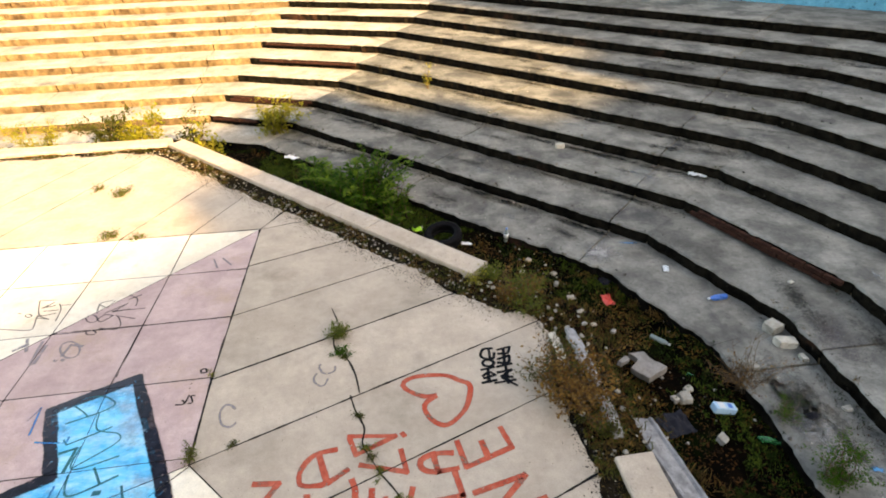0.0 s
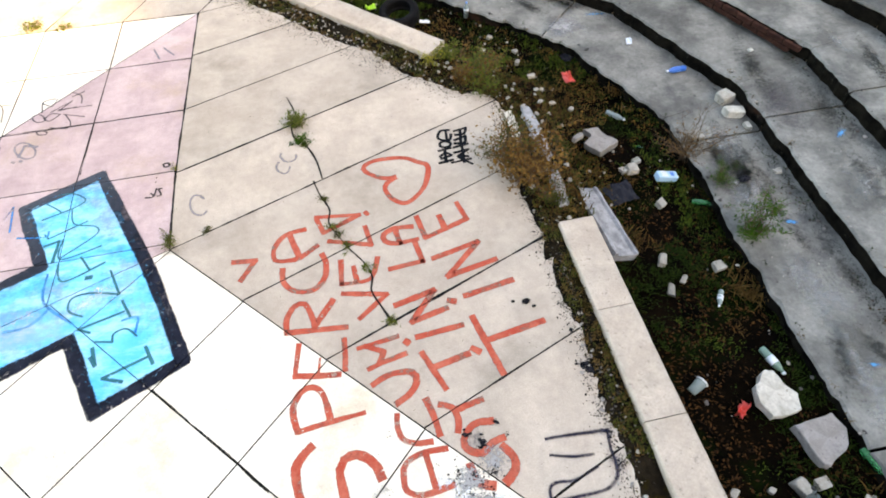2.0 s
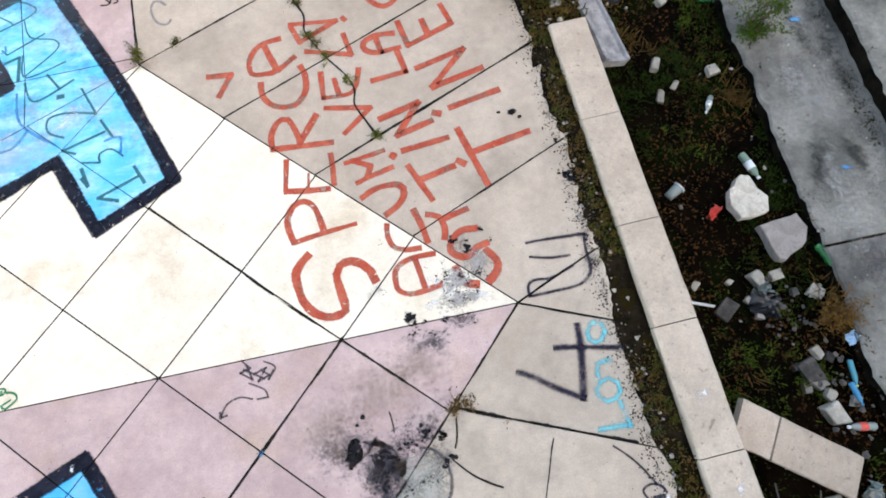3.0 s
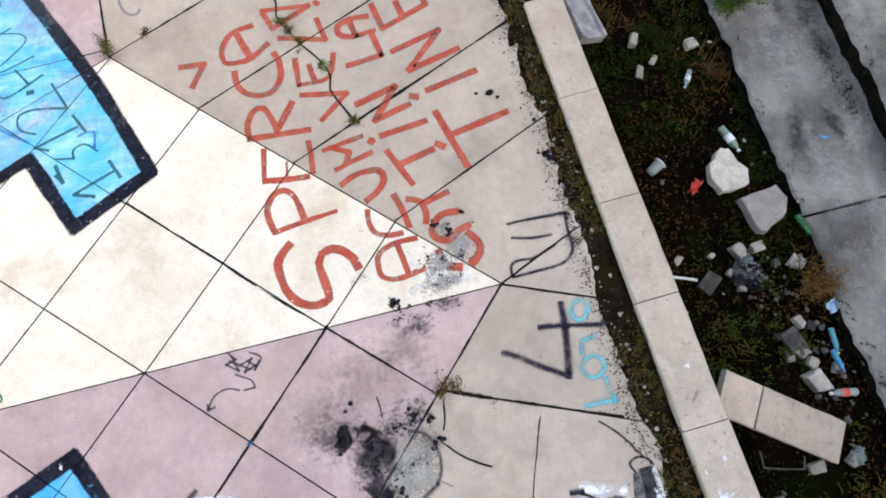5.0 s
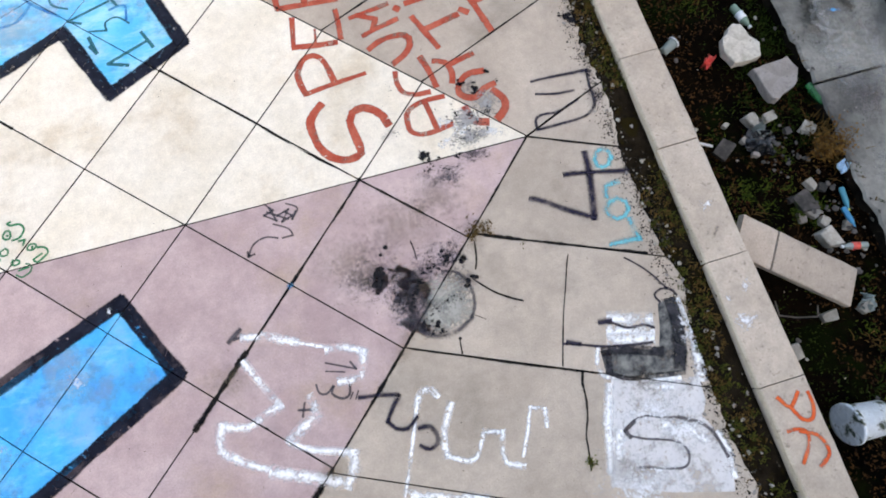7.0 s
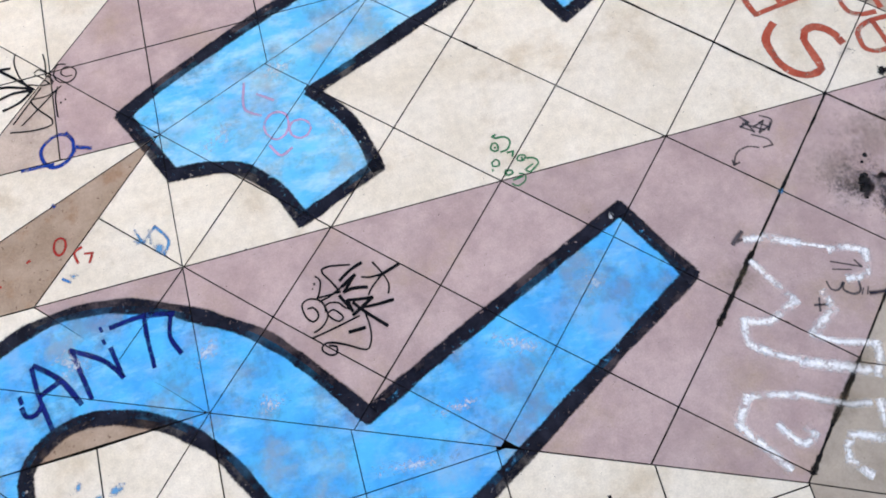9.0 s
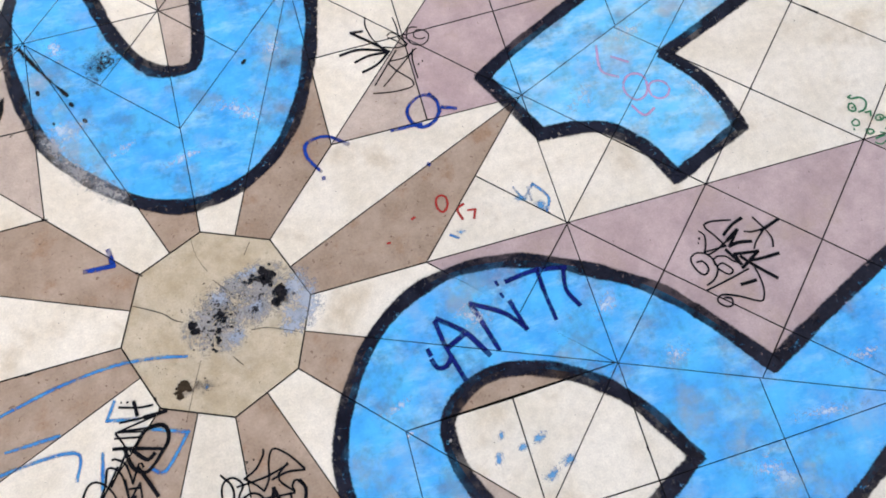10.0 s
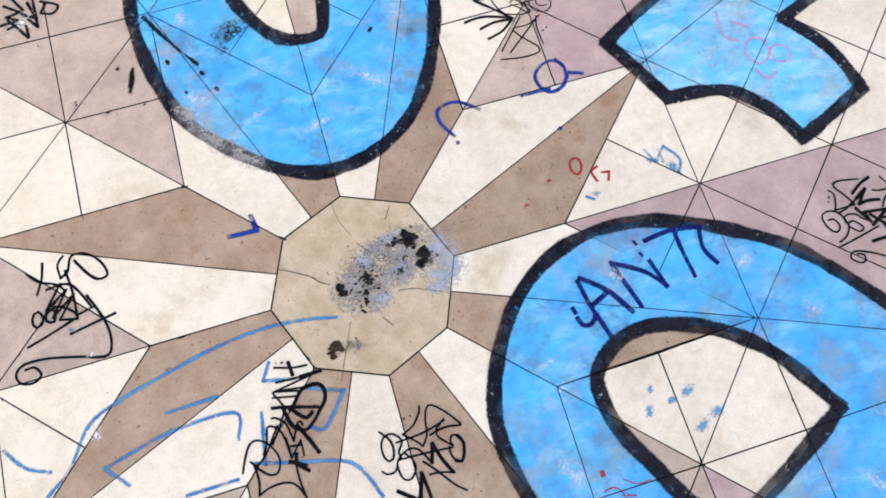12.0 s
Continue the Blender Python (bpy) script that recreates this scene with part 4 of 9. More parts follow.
p.stroke(0.055, (8.15, 2.83), (7.97, 2.8), (7.86, 2.67), (7.86, 2.52), (7.97, 2.49), (8.09, 2.5), (8.26, 2.61))
p.stroke(0.055, (8, 2.79), (8.09, 2.51))
p.done()
p = Paint("letter", "", P_RED, parent=word)
p.stroke(0.055, (7.93, 2.4), (7.94, 2.25), (8.04, 2.14), (8.2, 2.12), (8.31, 2.23), (8.33, 2.39), (8.3, 2.5))
p.done()
p = Paint("letter", "", P_RED, parent=word)
p.stroke(0.055, (8.47, 1.69), (7.96, 1.73), (7.96, 1.86), (8.03, 1.98), (8.12, 1.99), (8.18, 1.85), (8.2, 1.75))
p.stroke(0.055, (8.2, 1.75), (8.26, 1.83), (8.37, 1.98))
p.done()
p = Paint("letter", "", P_RED, parent=word)
p.stroke(0.044, (8.06, 1.60), (8.02, 1.33))
p.stroke(0.055, (8.02, 1.32), (8.2, 1.29), (8.38, 1.27))
p.stroke(0.026, (8.23, 1.44), (8.21, 1.30))
p.stroke(0.049, (8.44, 1.58), (8.44, 1.47), (8.43, 1.30))
p.done()
p = Paint("letter", "", P_RED, parent=word)
p.stroke(0.044, (8.04, 0.86), (8.27, 0.89), (8.55, 0.915))
p.stroke(0.055, (8.03, 0.86), (8.0, 1.0), (8.01, 1.09), (8.07, 1.18), (8.16, 1.2), (8.24, 1.12), (8.29, 0.89))
p.done()
p = Paint("letter", "", P_RED, parent=word)
p.stroke(0.070, (8.13, 0.73), (8.06, 0.67), (8.01, 0.59), (8.02, 0.45), (8.05, 0.34), (8.13, 0.24), (8.25, 0.19), (8.36, 0.22), (8.36, 0.29), (8.34, 0.41), (8.33, 0.52), (8.37, 0.59), (8.46, 0.61), (8.55, 0.56), (8.61, 0.48), (8.63, 0.41))
p.done()
ob = word
tagged(ob, group="brushed words")
word = empty("painted_word", label="second line of brick-red hand-painted capitals", category="graffiti")
p = Paint("letter", "", P_RED, parent=word)
p.stroke(0.048, (8.26, 2.96), (8.69, 2.91), (8.33, 2.75), (8.27, 2.93))
p.done()
p = Paint("letter", "", P_RED, parent=word)
p.stroke(0.048, (8.75, 2.93), (8.77, 2.9))
p.done()
p = Paint("letter", "", P_RED, parent=word)
p.stroke(0.048, (8.37, 2.64), (8.77, 2.52), (8.73, 2.75))
p.done()
p = Paint("letter", "", P_RED, parent=word)
p.stroke(0.048, (8.47, 2.39), (8.46, 2.13), (8.72, 2.14), (8.81, 2.36))
p.stroke(0.048, (8.58, 2.3), (8.6, 2.13))
p.done()
p = Paint("letter", "", P_RED, parent=word)
p.stroke(0.048, (8.46, 2.03), (8.85, 1.95), (8.59, 1.75))
p.done()
p = Paint("letter", "", P_RED, parent=word)
p.stroke(0.044, (8.55, 1.47), (8.77, 1.5), (8.89, 1.52))
p.stroke(0.048, (8.61, 1.48), (8.76, 1.4), (8.71, 1.3))
p.stroke(0.044, (8.62, 1.27), (8.76, 1.31), (8.94, 1.35))
p.done()
p = Paint("letter", "", P_RED, parent=word)
p.stroke(0.048, (8.95, 1.46), (8.97, 1.45))
p.done()
p = Paint("letter", "", P_RED, parent=word)
p.stroke(0.055, (8.64, 1.13), (8.78, 1.19), (8.96, 1.18), (8.99, 1.09), (8.92, 1.0), (8.81, 0.94))
p.done()
p = Paint("letter", "", P_RED, parent=word)
p.stroke(0.048, (8.80, 0.85), (8.79, 0.76), (8.82, 0.66), (8.91, 0.61), (9.03, 0.60))
p.done()
p = Paint("letter", "", P_RED, parent=word)
p.stroke(0.048, (9.13, 0.53), (8.95, 0.53), (8.82, 0.48), (8.79, 0.4), (8.8, 0.29), (8.92, 0.24), (9.14, 0.27))
p.stroke(0.048, (8.97, 0.53), (9.01, 0.25))
p.done()
ob = word
tagged(ob, group="brushed words")
word = empty("painted_word", label="third line of brick-red hand-painted capitals", category="graffiti")
p = Paint("letter", "", P_RED, parent=word)
p.stroke(0.055, (8.91, 2.21), (9.22, 2.24), (9.18, 2.47))
p.stroke(0.055, (9.18, 2.66), (9.02, 2.67), (8.9, 2.62), (8.9, 2.54), (9, 2.49), (9.21, 2.5))
p.stroke(0.055, (9.01, 2.68), (9.04, 2.48))
p.done()
p = Paint("letter", "", P_RED, parent=word)
p.stroke(0.055, (9.66, 2.87), (9.72, 2.65), (9.29, 2.5), (9.24, 2.77))
p.stroke(0.055, (9.46, 2.74), (9.49, 2.58))
p.done()
p = Paint("letter", "", P_RED, parent=word)
p.stroke(0.055, (8.91, 1.82), (9.27, 1.91), (9.03, 1.63), (9.35, 1.71))
p.done()
p = Paint("letter", "", P_RED, parent=word)
p.stroke(0.055, (9.05, 1.48), (9.45, 1.52))
p.done()
p = Paint("letter", "", P_RED, parent=word)
p.stroke(0.055, (8.95, 1.46), (8.97, 1.44))
p.done()
p = Paint("letter", "", P_RED, parent=word)
p.stroke(0.055, (9.07, 1.33), (9.21, 0.99))
p.stroke(0.055, (9.17, 1.19), (9.45, 1.25))
p.done()
p = Paint("letter", "", P_RED, parent=word)
p.stroke(0.055, (9.04, 0.93), (9.08, 0.78), (9.10, 0.64))
p.done()
p = Paint("letter", "", P_RED, parent=word)
p.stroke(0.055, (9.14, 0.87), (9.23, 0.83), (9.26, 0.72), (9.24, 0.64))
p.stroke(0.055, (9.28, 0.81), (9.47, 0.85))
p.stroke(0.055, (9.51, 0.67), (9.37, 0.67), (9.27, 0.57), (9.29, 0.49), (9.39, 0.45), (9.48, 0.51), (9.57, 0.53))
p.stroke(0.066, (9.55, 0.47), (9.61, 0.38), (9.60, 0.29), (9.52, 0.22))
p.stroke(0.062, (9.42, 0.21), (9.32, 0.25), (9.29, 0.34), (9.28, 0.38))
p.done()
ob = word
tagged(ob, group="brushed words")
word = empty("painted_word", label="short last line of brick-red hand-painted capitals", category="graffiti")
p = Paint("letter", "", P_RED, parent=word)
p.stroke(0.058, (9.32, 2.25), (9.77, 2.36), (9.42, 2.03), (9.89, 2.13))
p.done()
p = Paint("letter", "", P_RED, parent=word)
p.stroke(0.058, (9.53, 1.8), (9.98, 1.88))
p.done()
p = Paint("letter", "", P_RED, parent=word)
p.stroke(0.058, (9.38, 1.78), (9.43, 1.76))
p.done()
p = Paint("letter", "", P_RED, parent=word)
p.stroke(0.058, (9.55, 1.58), (9.69, 1.03))
p.stroke(0.058, (9.63, 1.34), (10.14, 1.43))
p.done()
p = Paint("letter", "", P_RED, parent=word)
p.stroke(0.058, (9.49, 1.29), (9.54, 1.25))
p.done()
ob = word
tagged(ob, group="brushed words")
p = Paint("painted_heart", "brick-red painted heart outline beside the words", P_RED)
p.stroke(0.055, (9.1, 3.34), (8.97, 3.35), (8.81, 3.47), (8.8, 3.56), (8.94, 3.62), (9.21, 3.6), (9.36, 3.51), (9.46, 3.42), (9.39, 3.17), (9.25, 3.01), (9.14, 2.97), (9.03, 3.06), (8.98, 3.19), (9.01, 3.27), (9.1, 3.33))
ob = p.done()
p = Paint("spray_scrawl", "thick dark violet sprayed angle with a cross bar", P_VIOLET)
p.stroke(0.062, (9.57, -0.52), (9.68, -0.58), (9.81, -0.68), (10.00, -0.80))
p.stroke(0.080, (10.00, -0.80), (10.03, -0.68), (10.08, -0.44), (10.10, -0.27))
p.stroke(0.058, (9.89, -0.40), (10.02, -0.42), (10.38, -0.50))
ob = p.done()
word = empty("spray_word", label="pale cyan sprayed word on beige slab", category="graffiti")
p = Paint("letter", "", P_CYAN, parent=word)
p.stroke(0.068, (10.06, -1.04), (10.28, -1.05), (10.26, -0.89))
p.done()
p = Paint("letter", "", P_CYAN, parent=word)
p.stroke(0.068, (10.28, -0.8), (10.24, -0.85), (10.17, -0.86), (10.12, -0.82), (10.11, -0.76), (10.16, -0.71), (10.22, -0.7), (10.28, -0.74), (10.28, -0.8))
p.done()
p = Paint("letter", "", P_CYAN, parent=word)
p.stroke(0.068, (10.27, -0.57), (10.17, -0.58), (10.15, -0.66))
p.done()
p = Paint("letter", "", P_CYAN, parent=word)
p.stroke(0.068, (10.29, -0.36), (10.25, -0.41), (10.2, -0.42), (10.16, -0.39), (10.16, -0.33), (10.2, -0.28), (10.25, -0.27), (10.29, -0.3), (10.29, -0.36))
p.done()
ob = word
p = Paint("spray_mark", "dark blue sprayed chevron on brown slab", P_NAVY)
p.stroke(0.05, (-0.72, 0.78), (-0.7, 0.65), (-0.92, 0.66))
ob = p.done()
p = Paint("spray_drawing", "long light-blue sprayed arcs and hooks", P_AZURE)
p.stroke(0.036, (-2.54, -0.84), (-2.36, -0.69), (-2.19, -0.44), (-1.95, -0.33), (-1.55, -0.23), (-1.22, -0.16), (-0.82, -0.12), (-0.49, -0.15), (-0.27, -0.2))
p.stroke(0.036, (-1.98, -0.93), (-2.13, -0.77), (-1.64, -0.66), (-1.16, -0.66), (-1.17, -0.85))
p.stroke(0.036, (-2.8, -0.44), (-2.67, -0.6), (-2.5, -0.68))
p.stroke(0.036, (-0.84, -0.38), (-0.91, -0.5), (-0.69, -0.55))
p.stroke(0.036, (-0.97, -0.72), (-1.02, -1.08))
p.stroke(0.036, (-0.65, -0.63), (-0.35, -0.74), (-0.55, -0.96), (-0.65, -0.91))
p.stroke(0.036, (-1.6, -1.12), (-1.23, -1.12))
p.stroke(0.036, (-1.09, -1.05), (-0.8, -1.13), (-0.5, -1.21), (-0.37, -1.31), (-0.27, -1.53))
p.stroke(0.036, (-1.64, -0.52), (-1.26, -0.51))
ob = p.done()
p = Paint("spray_mark", "dark blue sprayed loops and dots", P_NAVY)
p.stroke(0.036, (1.31, 1.14), (1.15, 1.26), (0.98, 1.24), (0.96, 1.12), (1.04, 0.97))
p.stroke(0.036, (1.05, 0.91), (1.05, 0.9))
p.stroke(0.036, (2.12, 1.22), (2.05, 1.14), (1.94, 1.12), (1.87, 1.19), (1.86, 1.3), (1.94, 1.38), (2.04, 1.4), (2.12, 1.33), (2.12, 1.22))
p.stroke(0.036, (1.69, 1.16), (1.94, 1.15))
p.stroke(0.036, (2.12, 1.33), (2.08, 1.4))
p.stroke(0.036, (1.9, 0.79), (1.91, 0.78))
p.stroke(0.036, (2.15, 1.25), (2.26, 1.21))
ob = p.done()
word = empty("spray_word", label="dark blue sprayed word on the blue letter", category="graffiti")
for width, *lines in (
        (0.042, ((1.60, -0.47), (1.63, -0.68), (1.70, -0.94)), ((1.62, -0.45), (1.80, -0.61), (1.93, -0.82)), ((1.65, -0.68), (1.79, -0.62))),
        (0.038, ((1.49, -0.66), (1.50, -0.70)), ((1.50, -0.74), (1.53, -0.81), (1.60, -0.81), (1.65, -0.75))),
        (0.042, ((1.90, -0.41), (1.93, -0.51), (2.01, -0.80)), ((1.90, -0.41), (2.13, -0.55), (2.26, -0.71)), ((2.26, -0.71), (2.20, -0.48))),
        (0.040, ((2.48, -0.29), (2.48, -0.46), (2.50, -0.70)), ((2.22, -0.32), (2.30, -0.31), (2.47, -0.30), (2.70, -0.34))),
        (0.042, ((2.68, -0.35), (2.65, -0.51), (2.71, -0.65)),),
        (0.026, ((2.14, -0.30), (2.15, -0.33)), ((2.15, -0.40), (2.16, -0.43)))):
    p = Paint("letter", "", P_DEEP, parent=word)
    for path in lines:
        p.stroke(width, *path)
    p.done()
p = Paint("spray_mark", "small crimson dot and faint loops on the blue letter", P_CRIMSON)
p.stroke(0.040, (1.29, -1.84), (1.29, -1.86))
p.stroke(0.012, (1.26, -1.97), (1.33, -1.96), (1.38, -2.00), (1.39, -2.04))
p.stroke(0.010, (1.42, -1.93), (1.51, -1.99), (1.61, -1.99))
p.stroke(0.012, (1.41, -2.04), (1.47, -2.06))
p.done()
p = Paint("spray_mark", "small crimson sprayed mark", P_CRIMSON)
p.stroke(0.022, (1.96, 0.42), (1.94, 0.38), (1.9, 0.36), (1.87, 0.4), (1.87, 0.45), (1.89, 0.49), (1.93, 0.5), (1.96, 0.47), (1.96, 0.42))
p.stroke(0.022, (2.08, 0.38), (2.02, 0.35), (2.04, 0.26))
p.stroke(0.022, (2.1, 0.32), (2.16, 0.31), (2.13, 0.24))
p.stroke(0.022, (1.65, 0.37), (1.67, 0.38))
p.stroke(0.022, (1.41, 0.23), (1.43, 0.23))
ob = p.done()
p = Paint("spray_mark", "small light-blue sprayed mark", P_AZURE)
p.stroke(0.03, (2.51, 0.4), (2.56, 0.28), (2.67, 0.39), (2.76, 0.25), (2.71, 0.14))
p.stroke(0.03, (2.62, 0.37), (2.62, 0.26))
p.stroke(0.03, (1.91, 0.16), (1.96, 0.12))
ob = p.done()
p = Paint("spray_mark", "faint pink sprayed loops on the blue letter", P_PINK)
p.stroke(0.026, (3.6, 1.44), (3.56, 1.21), (3.68, 1.11))
p.stroke(0.026, (3.69, 1.31), (3.81, 1.22))
p.stroke(0.026, (3.89, 0.95), (3.84, 0.88), (3.76, 0.86), (3.7, 0.92), (3.69, 1.01), (3.75, 1.09), (3.83, 1.1), (3.89, 1.05), (3.89, 0.95))
p.stroke(0.026, (4.06, 0.88), (4.02, 0.83), (3.95, 0.82), (3.9, 0.86), (3.89, 0.93), (3.93, 0.98), (4, 0.98), (4.05, 0.94), (4.06, 0.88))
p.stroke(0.026, (3.7, 0.82), (3.77, 0.71), (3.87, 0.75))
ob = p.done()
word = empty("spray_word", label="dark green sprayed capitals on the blue letter", category="graffiti")
for width, *lines in (
        (0.018, ((5.64, 3.79), (5.79, 3.78), (5.93, 3.67), (5.84, 3.58), (5.55, 3.47))),
        (0.016, ((5.55, 3.68), (5.68, 3.58), (5.72, 3.53))),
        (0.018, ((5.67, 3.21), (6.01, 3.37)), ((5.62, 3.27), (5.67, 3.21))),
        (0.016, ((5.82, 3.57), (5.88, 3.36), (6.10, 3.28), (6.12, 3.17), (5.84, 2.95))),
        (0.034, ((5.65, 3.12), (5.78, 3.16), (5.77, 2.91))),
        (0.020, ((5.81, 3.17), (5.84, 2.93), (6.20, 3.02))),
        (0.024, ((6.03, 2.92), (6.14, 2.75))),
        (0.022, ((5.83, 2.87), (5.92, 2.66), (6.27, 2.81))),
        (0.050, ((6.13, 2.66), (6.17, 2.66))),
        (0.024, ((6.34, 2.70), (6.46, 2.42), (6.19, 2.48), (6.04, 2.45), (6.04, 2.32), (6.17, 2.24))),
        (0.026, ((6.50, 2.34), (6.60, 2.15)), ((6.53, 2.22), (6.16, 2.11), (6.27, 2.06))),
        (0.020, ((6.68, 1.95), (6.58, 2.04), (6.48, 2.01), (6.48, 1.93), (6.33, 1.96))),
        (0.036, ((6.32, 1.90), (6.37, 1.73), (6.32, 1.81))),
        (0.030, ((6.77, 1.83), (6.85, 1.66)), ((6.80, 1.73), (6.45, 1.60), (6.62, 1.54)))):
    p = Paint("letter", "", P_DKGREEN, parent=word)
    for line in lines:
        p.stroke(width, *line)
    p.done()
p = Paint("spray_drawing", "faint blue sprayed lines round the blue letter", P_AZURE)
p.stroke(0.03, (5.76, 2.77), (5.77, 2.53), (5.86, 2.38), (6.09, 2.19))
p.stroke(0.03, (5.52, 2.21), (5.72, 2.23), (5.86, 2.38))
p.stroke(0.03, (5.16, 3.56), (5.21, 3.71), (5.26, 3.38))
p.stroke(0.03, (5.36, 3.28), (5.63, 3.24), (5.65, 3.3))
p.stroke(0.03, (6.53, 2.13), (6.66, 2.14), (6.66, 1.99))
ob = p.done()
p = Paint("spray_mark", "faded grey sprayed rings on beige slabs", P_LILAC)
p.stroke(0.03, (7.18, 3.26), (7.15, 3.22), (7.09, 3.23), (7.04, 3.28), (7.01, 3.37), (7.01, 3.45), (7.04, 3.5), (7.09, 3.49), (7.14, 3.44))
p.stroke(0.03, (8.09, 3.88), (8.09, 3.83), (8.06, 3.8), (8.04, 3.79), (8, 3.79), (7.96, 3.81), (7.94, 3.85), (7.92, 3.89), (7.93, 3.93))
p.stroke(0.03, (8.02, 3.71), (8.01, 3.66), (7.99, 3.63), (7.96, 3.62), (7.93, 3.64), (7.9, 3.67), (7.88, 3.71), (7.88, 3.76), (7.9, 3.8))
p.stroke(0.03, (6.31, 6.2), (6.4, 5.98))
p.stroke(0.03, (6.43, 6.21), (6.58, 6.02))
p.stroke(0.03, (5.23, 4.54), (5.24, 4.45), (5.17, 4.42), (5.08, 4.47), (5, 4.58), (4.99, 4.67), (5.06, 4.7), (5.16, 4.64), (5.23, 4.54))
ob = p.done()
p = Paint("spray_note", "tiny black handwriting on mauve slab", P_INK)
p.stroke(0.016, (6.54, 3.57), (6.62, 3.57), (6.64, 3.68))
p.stroke(0.016, (6.59, 3.62), (6.63, 3.58))
p.stroke(0.016, (6.66, 3.57), (6.70, 3.58), (6.66, 3.67), (6.70, 3.67))
for y in (3.77, 3.83, 3.89):
    p.stroke(0.010, (6.62, y), (6.625, y + 0.01))
p.stroke(0.016, (6.67, 4.03), (6.72, 4.04), (6.74, 3.99), (6.69, 3.98), (6.67, 4.03))
ob = p.done()
p = Paint("crack", "fine dirt-filled cracks in the beige slabs", P_CRACK, category="crack")
p.rag = 0.9
p.stroke(0.012, (9.71, -1.03), (9.68, -1.09), (9.61, -1.27), (9.54, -1.44), (9.48, -1.61), (9.41, -1.82))
p.stroke(0.018, (9.54, -1.89), (9.51, -1.98), (9.50, -2.09), (9.47, -2.21), (9.42, -2.33), (9.41, -2.40), (9.38, -2.56))
p.stroke(0.014, (9.04, -0.74), (9.02, -0.87), (8.99, -0.95))
p.stroke(0.014, (8.95, -1.02), (9.07, -1.15), (9.18, -1.23), (9.27, -1.28))
p.stroke(0.010, (8.56, -0.60), (8.57, -0.68), (8.57, -0.76))
p.stroke(0.014, (8.73, -1.42), (8.72, -1.54))
p.stroke(0.010, (8.89, -1.29), (8.96, -1.34))
p.stroke(0.012, (8.90, -0.83), (8.95, -0.86))
ob = p.done()
p = Paint("spray_tag", "sprawling black sprayed tag with loops", P_INK)
p.stroke(0.02, (-2.35, 0.87), (-2.37, 0.75), (-2.42, 0.63))
p.stroke(0.02, (-2.48, 0.82), (-2.4, 0.73), (-2.27, 0.67), (-2.21, 0.6))
p.stroke(0.02, (-2.19, 0.88), (-2.24, 0.82), (-2.23, 0.71), (-2.17, 0.75), (-2.13, 0.86), (-2.02, 0.85), (-1.92, 0.76), (-1.88, 0.64), (-1.95, 0.62), (-2.02, 0.68), (-2.11, 0.82))
p.stroke(0.02, (-2.24, 0.67), (-2.37, 0.49), (-2.2, 0.61), (-2.33, 0.42), (-2.15, 0.56), (-2.28, 0.39), (-2.15, 0.36), (-2.17, 0.42), (-2.29, 0.5), (-2.39, 0.45))
p.stroke(0.02, (-2.4, 0.43), (-2.42, 0.39), (-2.45, 0.38), (-2.48, 0.41), (-2.48, 0.45), (-2.46, 0.49), (-2.43, 0.5), (-2.41, 0.47), (-2.4, 0.43))
p.stroke(0.02, (-2.31, 0.43), (-2.32, 0.39), (-2.35, 0.39), (-2.38, 0.41), (-2.38, 0.45), (-2.37, 0.48), (-2.34, 0.49), (-2.31, 0.47), (-2.31, 0.43))
p.stroke(0.02, (-2.06, 0.52), (-1.99, 0.37), (-1.94, 0.22), (-1.94, 0.08), (-2, 0.02), (-2.21, 0.08), (-2.43, 0.13), (-2.59, 0.13), (-2.65, 0.07), (-2.62, 0), (-2.53, -0.02), (-2.47, 0.02), (-2.51, 0.09), (-2.58, 0.09))
p.stroke(0.02, (-2.54, 0.25), (-2.37, 0.3), (-2.19, 0.36))
p.stroke(0.02, (-2.22, 0.26), (-2, 0.3), (-1.87, 0.32))
p.stroke(0.02, (-2.19, 0.76), (-2.16, 0.59), (-2.15, 0.37))
p.stroke(0.02, (-2.35, 0.65), (-2.17, 0.64), (-2.04, 0.43))
p.stroke(0.02, (-2.15, 0.39), (-2.01, 0.42))
ob = p.done()
p = Paint("spray_scrawl", "small dark marks and an arrow sprayed on mauve slab", P_INKSOFT)
p.stroke(0.022, (7.72, -1.34), (7.93, -1.44), (7.90, -1.38))
p.stroke(0.018, (7.71, -1.40), (7.84, -1.44))
p.stroke(0.026, (7.62, -1.48), (7.63, -1.54), (7.68, -1.56), (7.74, -1.52), (7.72, -1.57), (7.78, -1.62), (7.84, -1.61), (7.86, -1.54))
p.stroke(0.016, (7.87, -1.60), (7.84, -1.64))
p.stroke(0.016, (7.91, -1.60), (7.88, -1.65))
p.stroke(0.030, (7.46, -1.62), (7.55, -1.64))
p.stroke(0.022, (7.51, -1.58), (7.48, -1.67))
p.stroke(0.050, (7.05, -1.00), (7.14, -0.93))
p.stroke(0.030, (7.09, -0.99), (7.15, -0.99))
ob = p.done()
p = Paint("spray_scrawl", "dark violet sprayed scrawl at the slab edge", P_VIOLET)
p.stroke(0.038, (9.88, 0.46), (9.99, 0.46), (10.18, 0.45), (10.35, 0.44))
p.stroke(0.032, (9.88, 0.34), (10.04, 0.30), (10.19, 0.29))
p.stroke(0.032, (10.19, 0.20), (10.10, 0.17), (9.99, 0.14), (9.88, 0.15), (9.82, 0.13), (9.80, 0.09), (9.80, 0.03))
p.stroke(0.034, (9.80, 0.03), (9.98, 0.03), (10.20, 0.04), (10.30, 0.10), (10.33, 0.18), (10.33, 0.30), (10.35, 0.44))
